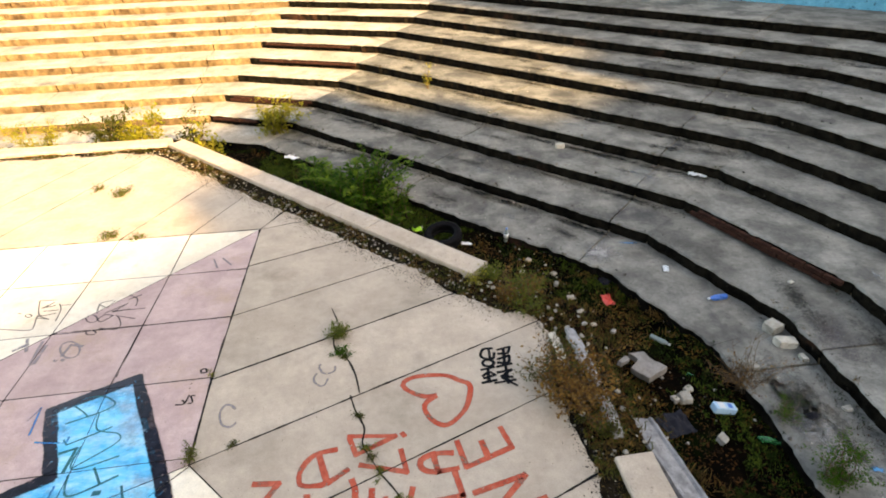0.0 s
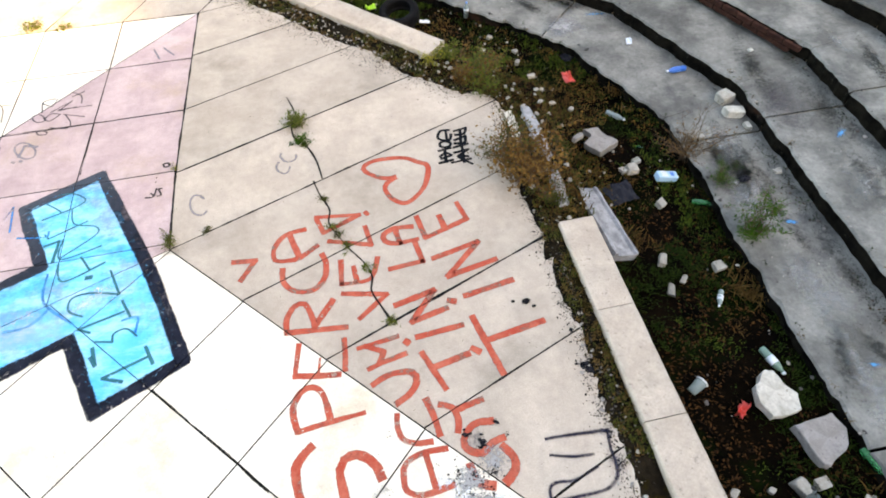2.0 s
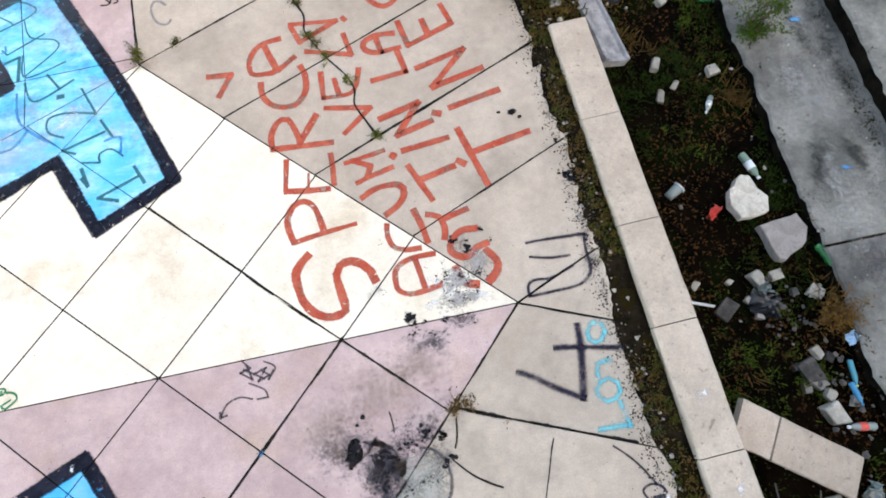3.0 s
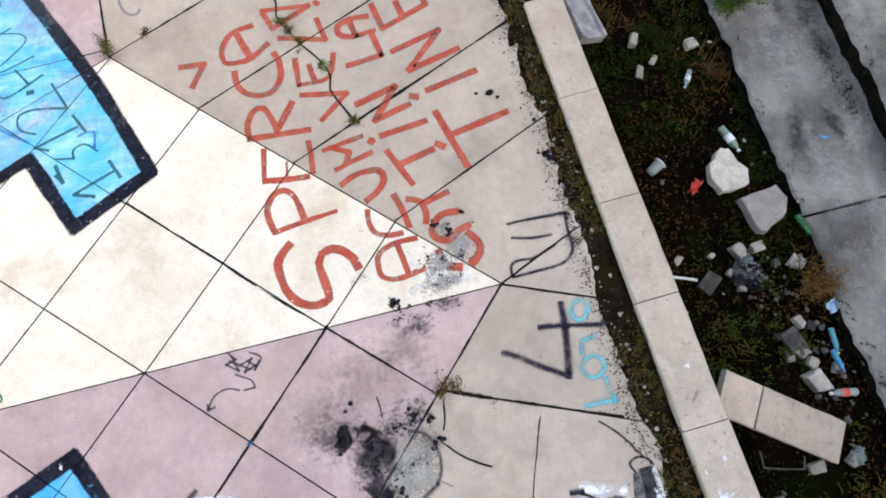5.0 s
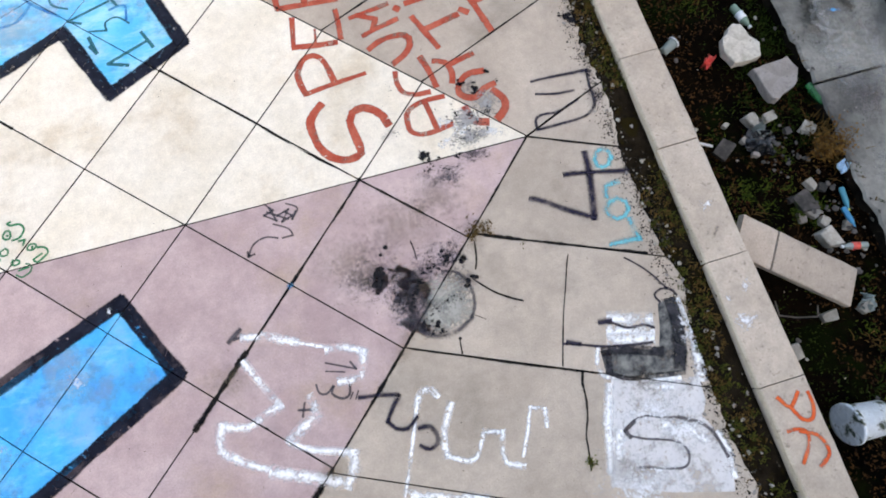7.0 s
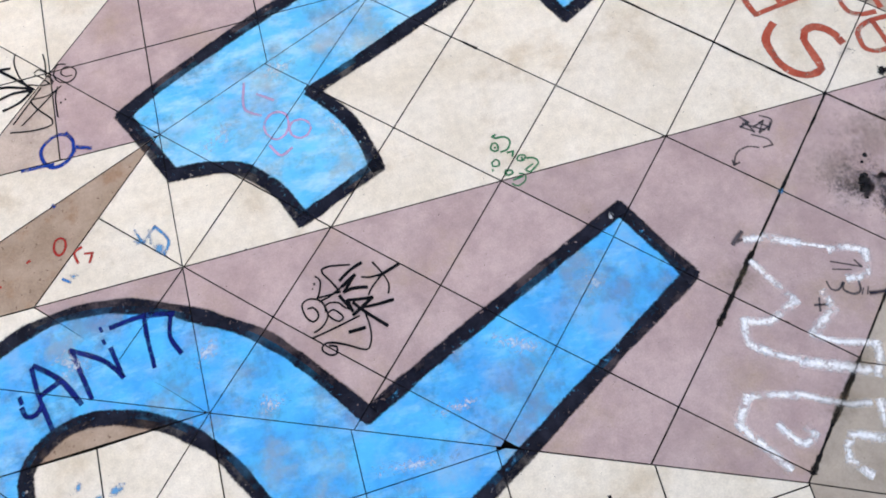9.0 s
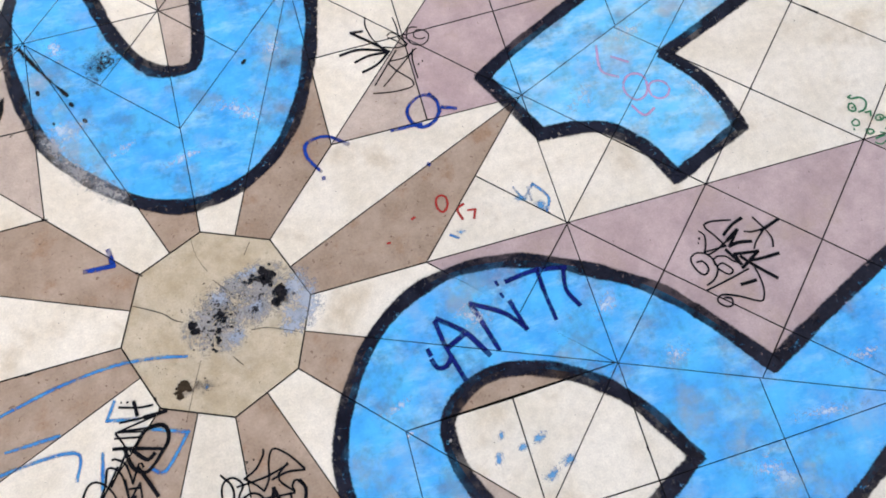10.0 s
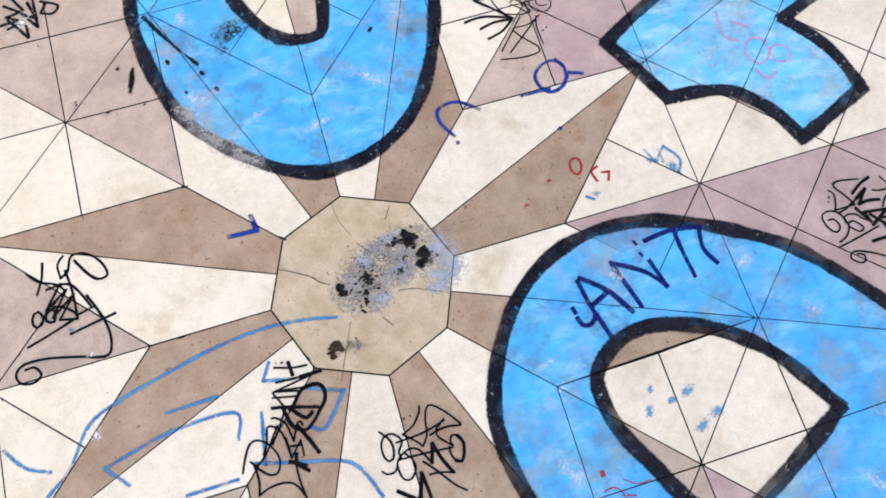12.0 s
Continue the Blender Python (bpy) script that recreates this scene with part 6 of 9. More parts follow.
p.stroke(0.0155, (-0.81, -1.13), (-0.81, -1.24), (-0.79, -1.39))
p.stroke(0.0279, (-0.7, -0.42), (-0.69, -0.52))
p.stroke(0.0279, (-0.89, -0.71), (-0.8, -0.73), (-0.56, -0.8))
p.stroke(0.0279, (-0.77, -0.76), (-0.72, -0.72), (-0.66, -0.65), (-0.59, -0.63), (-0.52, -0.64), (-0.49, -0.69), (-0.5, -0.76), (-0.56, -0.83), (-0.63, -0.9), (-0.69, -0.93), (-0.76, -0.89), (-0.79, -0.83), (-0.81, -0.74))
p.stroke(0.0279, (-0.76, -0.75), (-0.71, -0.81), (-0.66, -0.85), (-0.61, -0.82))
p.stroke(0.0279, (-0.74, -0.88), (-0.68, -1), (-0.63, -1.11))
p.stroke(0.0279, (-0.79, -1.07), (-0.8, -1.14), (-0.73, -1.21))
p.stroke(0.0279, (-0.85, -1.11), (-0.74, -1.17))
p.stroke(0.0279, (-0.64, -0.55), (-0.48, -0.55))
ob = p.done()
p = Paint("spray_tag", "round black sprayed tag on brown slab", P_INK)
p.stroke(0.0145, (0.02, -1.06), (0.02, -1.07))
p.stroke(0.0145, (0.07, -1.06), (0.07, -1.06))
p.stroke(0.0145, (0.15, -1.01), (0.14, -1.05), (0.07, -1.13), (-0.02, -1.17), (0.06, -1.24), (0.1, -1.29), (0.15, -1.22), (0.17, -1.11), (0.2, -1.04), (0.24, -1.03), (0.33, -1.11), (0.41, -1.22))
p.stroke(0.0145, (-0.08, -1.21), (0.13, -1.2), (0.3, -1.16))
p.stroke(0.0145, (0.17, -1.23), (0.29, -1.21), (0.41, -1.23))
p.stroke(0.0145, (0.3, -1.15), (0.22, -1.21), (0.22, -1.25), (0.25, -1.29), (0.31, -1.35))
p.stroke(0.0145, (0.31, -1.35), (0.3, -1.31), (0.32, -1.28), (0.36, -1.29), (0.39, -1.35), (0.37, -1.43), (0.34, -1.47), (0.3, -1.45), (0.28, -1.4), (0.28, -1.35))
p.stroke(0.0145, (-0.09, -1.33), (0.09, -1.34), (0.31, -1.36))
p.stroke(0.0145, (-0.07, -1.33), (-0.08, -1.28), (-0.04, -1.22), (-0.05, -1.18), (-0.1, -1.14), (-0.16, -1.15), (-0.19, -1.2), (-0.19, -1.28), (-0.16, -1.32), (-0.13, -1.31), (-0.11, -1.25), (-0.12, -1.18), (-0.18, -1.1))
p.stroke(0.0145, (-0.04, -1.3), (-0, -1.35), (0.01, -1.42), (-0.04, -1.48), (-0.09, -1.47), (-0.11, -1.42), (-0.11, -1.35), (-0.06, -1.3), (0.01, -1.28), (0.07, -1.31), (0.13, -1.42))
p.stroke(0.0145, (-0.23, -1.37), (-0.2, -1.4), (-0.14, -1.4), (-0.11, -1.36))
p.stroke(0.0145, (0.07, -1.39), (0.15, -1.48), (0.25, -1.61), (0.32, -1.67))
p.stroke(0.0145, (0.09, -1.49), (0.18, -1.5), (0.27, -1.53))
p.stroke(0.0261, (0.13, -1.42), (0.17, -1.29), (0.21, -1.42), (0.26, -1.52))
p.stroke(0.0261, (-0.16, -1.53), (-0.07, -1.6), (-0.02, -1.62), (0.04, -1.46), (0.06, -1.64))
p.stroke(0.0261, (0.36, -1.29), (0.39, -1.35), (0.37, -1.43), (0.34, -1.47), (0.3, -1.45))
ob = p.done()


def stain(x, y, rx, ry, turn, material, label, name="stain", n=20, z=None):
    p = Paint(name, label, material, category="stain", z=z, clip=z is None, parent=floor if z is None else TIERS[int((z - Z0) / RISE)] if z < -0.55 or x > 11.5 or y > 11.5 else None)
    c, s = math.cos(radians(turn)), math.sin(radians(turn))
    pts = []
    for i in range(n):
        a = 2 * math.pi * i / n
        ux, uy = math.cos(a), math.sin(a)
        pts.append((x + rx * ux * c - ry * uy * s, y + rx * ux * s + ry * uy * c, 0.5 + 0.5 * ux, 0.5 + 0.5 * uy))
    for a, b in zip(pts, pts[1:] + pts[:1]):
        p.lay([(x, y, 0.5, 0.5), a, b])
    return p.done()


stain(-0.20, -0.45, 0.20, 0.08, 0, S_GREY, "faint grey smear on the octagon")
stain(8.20, -0.80, 0.36, 0.32, 10, S_GREY, "grey smoke halo on mauve slab")
for x, y, r, a in ((1.78, -1.55, 0.10, 70), (1.84, -1.40, 0.08, 60), (1.97, -1.52, 0.09, 0), (2.10, -1.49, 0.12, 20), (2.26, -1.69, 0.12, 10), (2.11, -1.76, 0.12, 30), (2.0, 0.16, 0.07, 0), (2.54, 0.30, 0.10, -30), (2.68, 0.20, 0.12, -50)):
    stain(x, y, r, r * 0.6, a, S_AZURE, "light-blue paint dab on pale slab", "paint_dab")
def blots(label, material, *spots, seed=1, name="soot_blots"):
    """Clotted black marks: each spot (x, y, reach, count, size) is a cluster of ragged blots."""
    p = Paint(name, label, material, category="stain", parent=floor)
    rnd = random.Random(seed)
    for x, y, reach, count, size in spots:
        for i in range(count):
            a, r = rnd.uniform(0, 6.28), reach * abs(rnd.gauss(0, 0.55))
            cx, cy, q = x + r * math.cos(a), y + r * math.sin(a), size * rnd.choice((0.25, 0.35, 0.5, 0.8, 1.1))
            t0, ax = rnd.uniform(0, 6.28), rnd.uniform(0.6, 1.0)
            p.k = (p.k + 1) % 30
            p.lay([(cx + q * g * math.cos(t0 + j * 0.698), cy + q * g * ax * math.sin(t0 + j * 0.698), 0.5, 0.5) for j, g in ((j, rnd.uniform(0.55, 1.1)) for j in range(9))])
    return p.done()


# burnt patch on the octagon
for x, y, rx, ry, a in ((0.36, 0.15, 0.32, 0.24, 20), (0.16, 0.22, 0.20, 0.12, 10), (0.02, 0.10, 0.22, 0.20, 40), (-0.09, -0.03, 0.25, 0.20, 60), (0.28, 0.02, 0.30, 0.18, 10), (0.05, -0.15, 0.15, 0.13, 50)):
    stain(x, y, rx, ry, a, S_HAZE, "pale grey burnt patch on the octagon")
for x, y, rx, ry, a in ((0.12, -0.17, 0.11, 0.08, 40), (0.31, 0.02, 0.10, 0.09, 30), (0.05, 0.17, 0.08, 0.10, 80), (0.30, 0.30, 0.14, 0.06, 10)):
    stain(x, y, rx, ry, a, S_PALEBLUE, "bluish ash on the octagon")
for x, y, rx, ry, a in ((0.60, -0.12, 0.19, 0.17, 30), (0.69, -0.02, 0.16, 0.22, 0), (0.62, 0.12, 0.18, 0.12, 30), (0.55, -0.20, 0.13, 0.08, 0)):
    stain(x, y, rx, ry, a, S_PALEBLUE, "pale blue smear at the octagon's edge")
blots("black soot clots on the burnt patch", P_CLOT, (0.43, 0.23, 0.06, 44, 0.044), (0.48, 0.26, 0.03, 14, 0.024), (0.34, 0.24, 0.04, 18, 0.028), (0.26, 0.235, 0.02, 8, 0.018), (0.52, 0.10, 0.06, 44, 0.042), (0.49, 0.03, 0.04, 18, 0.034), (0.44, 0.17, 0.06, 10, 0.014),
      (-0.19, 0.02, 0.018, 18, 0.036), (-0.165, -0.045, 0.018, 14, 0.034), (0.04, 0.05, 0.03, 14, 0.020), (0.05, -0.01, 0.02, 8, 0.018), (0.10, -0.075, 0.02, 8, 0.020), (-0.02, -0.16, 0.03, 16, 0.020), (-0.06, -0.205, 0.03, 12, 0.016), (0.0, -0.07, 0.09, 30, 0.022), (0.03, 0.02, 0.08, 30, 0.020), (0.30, 0.0, 0.06, 20, 0.018), seed=3)
blots("scattered soot specks on the burnt patch", P_CLOT, (0.02, 0.14, 0.16, 60, 0.011), (0.12, 0.02, 0.20, 60, 0.009), (0.35, 0.10, 0.20, 60, 0.010), (-0.08, -0.10, 0.14, 40, 0.010), (0.16, 0.22, 0.10, 24, 0.010), (-0.20, 0.10, 0.14, 26, 0.007), (-0.45, -0.25, 0.22, 26, 0.005), seed=4)
blots("dark brown spot on the octagon", P_BROWNSPOT, (-0.335, -0.42, 0.035, 26, 0.042), (-0.36, -0.47, 0.025, 10, 0.032), (-0.24, -0.42, 0.05, 10, 0.008), seed=5)
stain(-0.16, -0.465, 0.035, 0.025, 0, S_AZURE, "light-blue paint dab on the octagon", "paint_dab")
# ring burnt into the slab by a fire
for x, y, rx, ry, a in ((8.72, -1.10, 0.20, 0.19, 0), (8.64, -1.22, 0.20, 0.13, 0), (8.77, -1.20, 0.15, 0.14, 0)):
    stain(x, y, rx, ry, a, S_CINDER, "pale grey ash inside the burnt ring")
for x, y, rx, ry, a in ((8.40, -1.06, 0.22, 0.30, 10), (8.66, -0.84, 0.30, 0.18, 10), (8.82, -0.76, 0.22, 0.18, 40), (8.52, -0.90, 0.24, 0.18, 50), (8.20, -0.86, 0.13, 0.13, 0), (8.88, -0.98, 0.20, 0.16, -50), (8.50, -1.30, 0.20, 0.10, -30), (8.50, -1.08, 0.2, 0.24, 0), (8.45, -1.15, 0.2, 0.2, 0)):
    stain(x, y, rx, ry, a, S_GREY, "grey violet smoke round the burnt ring")
stain(8.16, -0.80, 0.22, 0.18, 0, S_BROWNFILM, "brown scorch on mauve slab")
stain(8.57, -0.98, 0.06, 0.12, -20, S_BROWNFILM, "rusty scorch in the burnt ring")
p = Paint("burnt_ring", "dark charred ring burnt into the slab", P_SOFTSMOKE, category="stain", parent=floor)
p.stroke(0.055, (8.44, -1.12), (8.44, -1.21), (8.48, -1.30), (8.56, -1.36), (8.67, -1.38), (8.78, -1.35), (8.86, -1.30))
p.stroke(0.035, (8.86, -1.30), (8.91, -1.21), (8.92, -1.10), (8.89, -1.00), (8.83, -0.93), (8.74, -0.90))
p.stroke(0.060, (8.44, -1.12), (8.44, -1.02), (8.50, -0.95))
p.done()
blots("black soot round the burnt ring", P_CLOT, (8.25, -0.80, 0.03, 34, 0.042), (8.24, -0.86, 0.025, 24, 0.038), (8.275, -0.76, 0.02, 14, 0.032), (8.36, -0.60, 0.02, 8, 0.020), (8.31, -0.65, 0.01, 4, 0.016), (8.19, -0.91, 0.01, 3, 0.014), (8.22, -0.94, 0.012, 4, 0.014),
      (8.95, -1.00, 0.03, 16, 0.024), (8.91, -1.04, 0.03, 12, 0.020), (8.50, -1.00, 0.035, 14, 0.020), (8.46, -1.07, 0.03, 10, 0.016), (8.60, -1.27, 0.03, 10, 0.018), (8.82, -1.15, 0.015, 5, 0.014), (8.73, -1.43, 0.012, 6, 0.016), (8.37, -1.10, 0.04, 8, 0.012), seed=6)
blots("fine soot specks round the burnt ring", P_CLOT, (8.40, -1.05, 0.15, 40, 0.008), (8.68, -0.83, 0.16, 40, 0.008), (8.75, -1.15, 0.2, 40, 0.006), (8.50, -1.25, 0.12, 24, 0.008), (8.25, -0.80, 0.25, 30, 0.006), seed=7)
for x, y, rx, ry, a in ((-1.02, 1.76, 0.10, 0.24, 25), (-0.86, 1.50, 0.11, 0.24, 35), (-0.64, 1.27, 0.10, 0.20, 50)):
    stain(x, y, rx, ry, a, S_RUBBED, "rubbed grey stretch of the letter's outline", "rubbed_paint")
# wide thin brown film that darkens the mauve slabs near the tip
for x, y, rx, ry, a in ((8.55, -0.45, 0.60, 0.40, -30), (8.85, -0.30, 0.45, 0.28, -20), (8.05, -0.62, 0.45, 0.36, 10)):
    stain(x, y, rx, ry, a, S_BROWNFILM, "broad brown film on the mauve slabs")
for x, y, rx, ry, a in ((8.98, -0.14, 0.24, 0.10, 15), (9.26, -0.03, 0.20, 0.07, 5)):
    stain(x, y, rx, ry, a, S_GREY, "dark soot on the mauve slabs")
blots("blue-black soot caked in the burnt ring", P_CLOT, (8.47, -1.02, 0.06, 22, 0.015), (8.44, -1.14, 0.05, 14, 0.014), (8.54, -0.93, 0.06, 22, 0.014), (8.66, -0.87, 0.08, 28, 0.013), (8.80, -0.80, 0.06, 34, 0.018), (8.90, -0.86, 0.04, 20, 0.016), (8.50, -1.26, 0.05, 24, 0.016),
      (8.62, -1.34, 0.05, 16, 0.012), (8.72, -1.12, 0.10, 30, 0.010), (8.60, -1.20, 0.06, 16, 0.012), (8.86, -0.06, 0.05, 16, 0.012), (8.99, -0.10, 0.08, 20, 0.010), (9.10, -0.02, 0.06, 16, 0.010), seed=29)
# scorched flaking tip of the star
for x, y, rx, ry, a in ((9.10, 0.30, 0.14, 0.14, 0), (9.22, 0.20, 0.24, 0.14, 10), (9.42, 0.14, 0.20, 0.09, -20), (9.05, 0.14, 0.14, 0.08, 20)):
    stain(x, y, rx, ry, a, S_WHITE, "white flaked patch on the star's tip")
for x, y, rx, ry, a in ((9.26, 0.28, 0.16, 0.13, 10), (9.46, 0.38, 0.12, 0.14, 20), (9.25, 0.12, 0.22, 0.09, 10)):
    stain(x, y, rx, ry, a, S_HAZE, "grey scorched paint on the star's tip")
for x, y, rx, ry, a in ((9.25, -0.05, 0.20, 0.08, -10), (9.03, -0.19, 0.13, 0.10, 20), (8.82, -0.10, 0.12, 0.08, 0), (10.34, 0.20, 0.16, 0.10, -75), (10.36, 0.42, 0.07, 0.09, 0)):
    stain(x, y, rx, ry, a, S_GREY, "grey smoke stain at the star's tip")
blots("black burnt spots on the star's tip", P_CLOT, (8.84, 0.06, 0.04, 30, 0.026), (8.87, 0.01, 0.04, 16, 0.020), (8.94, 0.0, 0.03, 8, 0.012), (9.13, 0.0, 0.02, 6, 0.012), (9.18, 0.42, 0.06, 10, 0.010), (9.40, 0.50, 0.04, 14, 0.016), (9.54, 0.65, 0.03, 8, 0.014), (9.20, 0.12, 0.16, 40, 0.010), (9.35, 0.22, 0.14, 30, 0.010), seed=8)
blots("grey grit and soot round a burnt ring on the star's tip", P_CLOT, (9.29, 0.60, 0.030, 20, 0.018), (9.40, 0.52, 0.035, 22, 0.018), (9.53, 0.66, 0.03, 18, 0.014), (9.60, 0.56, 0.02, 8, 0.010), (9.16, 0.33, 0.09, 34, 0.010), (9.30, 0.30, 0.10, 40, 0.010), (9.46, 0.30, 0.08, 30, 0.011), (9.30, 0.12, 0.12, 34, 0.009), (9.05, 0.42, 0.05, 12, 0.009), (8.66, 0.31, 0.05, 8, 0.006), (8.72, 0.70, 0.06, 12, 0.007), seed=19)
for x, y, rx, ry, a in ((9.36, 0.58, 0.13, 0.10, 30), (8.62, 0.32, 0.13, 0.06, 40)):
    stain(x, y, rx, ry, a, S_GREY, "grey soot rubbed into the star's tip")
blots("black tar spots near the broken slab edge", P_CLOT, (10.36, 0.98, 0.04, 20, 0.036), (10.40, 0.93, 0.03, 12, 0.030), (10.30, 1.00, 0.03, 8, 0.014), (10.37, 0.42, 0.04, 10, 0.016), (10.38, 0.20, 0.06, 14, 0.014), seed=9)
stain(-0.62, 2.38, 0.22, 0.12, 70, S_GREY, "grey smudge on the blue letter")
stain(0.96, 2.03, 0.12, 0.10, 0, S_GREY, "faint brown rub on the blue letter")
for x, y, rx, ry in ((9.95, -2.28, 0.45, 0.22), (10.40, -1.75, 0.12, 0.35), (9.7, -2.75, 0.5, 0.4), (10.1, -2.5, 0.35, 0.2)):
    stain(x, y, rx, ry, -14, S_WHITE, "white overspray on beige slabs")
for x, y, r in ((7.0, -1.28, 0.30), (7.35, -2.35, 0.35), (8.31, -1.39, 0.22), (9.03, -0.67, 0.25), (7.61, -2.09, 0.25), (8.45, 2.7, 0.30), (8.1, 4.3, 0.35), (6.86, 2.85, 0.25), (9.95, -2.1, 0.2), (9.6, -2.6, 0.3)):
    stain(x, y, r, r * 0.7, x * 50, S_BROWNFILM, "brown dirt film round a joint")
for x, y, r in ((10.04, 1.64, 0.055), (9.93, 1.66, 0.03), (10.10, 1.58, 0.03), (10.34, 1.30, 0.025)):
    stain(x, y, r, r * 0.7, x * 90, S_TAR, "small black tar spot")
stain(-0.51, 2.46, 0.27, 0.19, 30, S_SOOT, "black smudge on the blue letter")
for x, y, r in ((-1.01, 2.42, 0.06), (-1.10, 2.31, 0.04), (-0.84, 2.13, 0.04), (-0.75, 1.95, 0.04), (-1.0, 1.99, 0.025), (0.63, 2.13, 0.04), (-1.23, 2.30, 0.08)):
    stain(x, y, r, r * 0.6, x * 70, S_TAR if r < 0.05 else S_SOOT, "black speck on the blue letter")
for x, y, rx, ry, a in ((-1.42, 2.23, 0.17, 0.035, 75), (-1.90, 2.13, 0.10, 0.04, 80), (-1.65, 1.99, 0.09, 0.03, 20), (-1.52, 2.36, 0.06, 0.025, 40), (-1.35, 1.98, 0.05, 0.02, 30)):
    stain(x, y, rx, ry, a, S_TAR if rx > 0.15 else S_SOOT, "dark narrow scuff on brown slab")


# dirt packed along some of the joints, wider than the joints themselves
dirt = Paint("joint_dirt", "black dirt packed along the slab joints", P_CRACK, category="dirt", clip=False, z=0.0010)
dirt.rag = 1.3
for width, *line in (
        (0.017, (8.29, 0.0), (8.65, -0.347), (9.007, -0.693)), (0.017, (9.69, 0.0), (9.35, -0.35), (9.007, -0.693)), (0.018, (9.007, -0.693), (8.66, -1.04), (8.309, -1.391)),
        (0.024, (9.035, -0.665), (9.4, -0.82), (9.9, -1.02), (10.3, -1.18)), (0.024, (8.309, -1.391), (7.96, -1.74), (7.612, -2.088)), (0.045, (7.612, -2.088), (7.26, -2.44), (6.914, -2.786)), (0.045, (7.157, -1.11), (6.984, -1.28), (6.862, -1.40), (6.70, -1.56)),
        (0.022, (8.29, 0.0), (7.94, -0.35), (7.58, -0.70)), (0.020, (7.58, -0.70), (7.25, -1.03), (7.10, -1.18)), (0.016, (6.87, 1.42), (7.22, 1.07), (7.58, 0.71)), (0.018, (7.58, 0.71), (7.9, 0.37), (8.29, 0.0)),
        (0.034, (5.30, 1.50), (5.428, 1.38), (5.595, 1.22)), (0.012, (5.407, 1.40), (5.773, 1.05), (6.138, 0.70)), (0.024, (6.859, 2.85), (6.859, 3.87), (6.859, 4.9), (6.859, 5.9), (6.859, 6.86)),
        
        (0.022, (3.0, 6.86), (3.9, 6.86), (4.86, 6.86), (5.9, 6.86), (6.8, 6.86)), (0.012, (3.9, 5.86), (4.86, 5.86), (5.86, 5.86), (6.86, 5.86)), (0.012, (4.86, 4.88), (5.86, 4.88), (6.86, 4.90)), (0.014, (5.86, 6.86), (5.86, 5.86), (5.86, 4.88), (5.86, 4.05)), (0.012, (4.86, 6.86), (4.86, 5.86), (4.86, 4.95)), (0.012, (9.68, 0.0), (10.38, -0.29)), (0.012, (9.68, 0.0), (10.38, 0.29)), (0.018, (8.30, -1.38), (9.2, -1.76), (10.3, -2.2))):
    dirt.stroke(width * 0.9, *(settled(*q) for q in line))
rnd = random.Random(11)
for i in range(330):
    slab = rnd.choice(SLABS)[0]
    e = rnd.randrange(len(slab))
    a, b = Vector(slab[e]), Vector(slab[(e + 1) % len(slab)])
    if not (-2.8 < a.x < 10.4 and -2.8 < a.y < 5.5):
        continue
    f = rnd.choice((0.0, 1.0, rnd.random()))
    d = (b - a).normalized()
    m = a.lerp(b, f)
    ln, wd = rnd.uniform(0.01, 0.07), rnd.uniform(0.005, 0.014)
    dirt.k = (dirt.k + 1) % 40
    dirt.lay([(m.x + d.x * ln * c * q - d.y * wd * s * q, m.y + d.y * ln * c * q + d.x * wd * s * q, 0.5, 0.5)
              for c, s, q in ((math.cos(0.9 * j), math.sin(0.9 * j), rnd.uniform(0.4, 1.1)) for j in range(7))])
drawn = set()
for slab, colour in SLABS:
    for a, b in zip(slab, slab[1:] + slab[:1]):
        m = (Vector(a) + Vector(b)) / 2
        key = (round(m.x * 12), round(m.y * 12))
        if key in drawn:
            continue
        drawn.add(key)
        d = (Vector(b) - Vector(a)).normalized() * 0.0042
        a, b, m = (a[0] + d.y, a[1] - d.x), (b[0] + d.y, b[1] - d.x), m + Vector((d.y, -d.x))
        across = colour == "beige" and (Vector(a) - Vector(b)).length > 0.25 and max(m.x, (m.x + m.y) * 0.7071, m.y) < 10.3
        if across and m.x > 6.9 and 0.5 < m.y < 6.2:
            dirt.stroke(rnd.uniform(0.013, 0.019), a, tuple(m), b)
        elif across and 2.5 < m.x < 10.0 and 4.2 < m.y < 10.3 and rnd.random() < 0.5:
            dirt.stroke(rnd.uniform(0.010, 0.022), a, tuple(m), b)
dirt.done()
stain(7.58, -0.70, 0.06, 0.05, 0, S_AZURE, "light-blue paint dab on a joint", "paint_dab")
stain(1.20, -1.21, 0.05, 0.028, 30, S_WHITE, "white dab on the blue letter", "paint_dab")
stain(6.20, -0.52, 0.06, 0.03, 70, S_WHITE, "white dab on the letter's corner", "paint_dab")
flecks = Paint("dirt_flecks", "dark flecks of dirt on the slabs", P_CRACK, category="dirt", clip=False, z=0.0012)
for i in range(7000):
    a = rnd.uniform(-28, 75)
    k = round(a / 45) * 45
    r = 10.40 - abs(rnd.gauss(0, 0.06 if a < 23 else 0.10)) - (0.15 if 24 < a < 70 else 0.0)
    p = at_angle(a, r / math.cos(radians(a - k)), 0)
    s = rnd.choice((0.003, 0.004, 0.005, 0.007, 0.010))
    n = 6
    t0 = rnd.uniform(0, 6)
    ring = [(p.x + s * rnd.uniform(0.25, 1.25) * math.cos(t0 + 2 * math.pi * j / n), p.y + s * rnd.uniform(0.25, 1.25) * math.sin(t0 + 2 * math.pi * j / n), 0.5, 0.5) for j in range(n)]
    flecks.lay(ring)
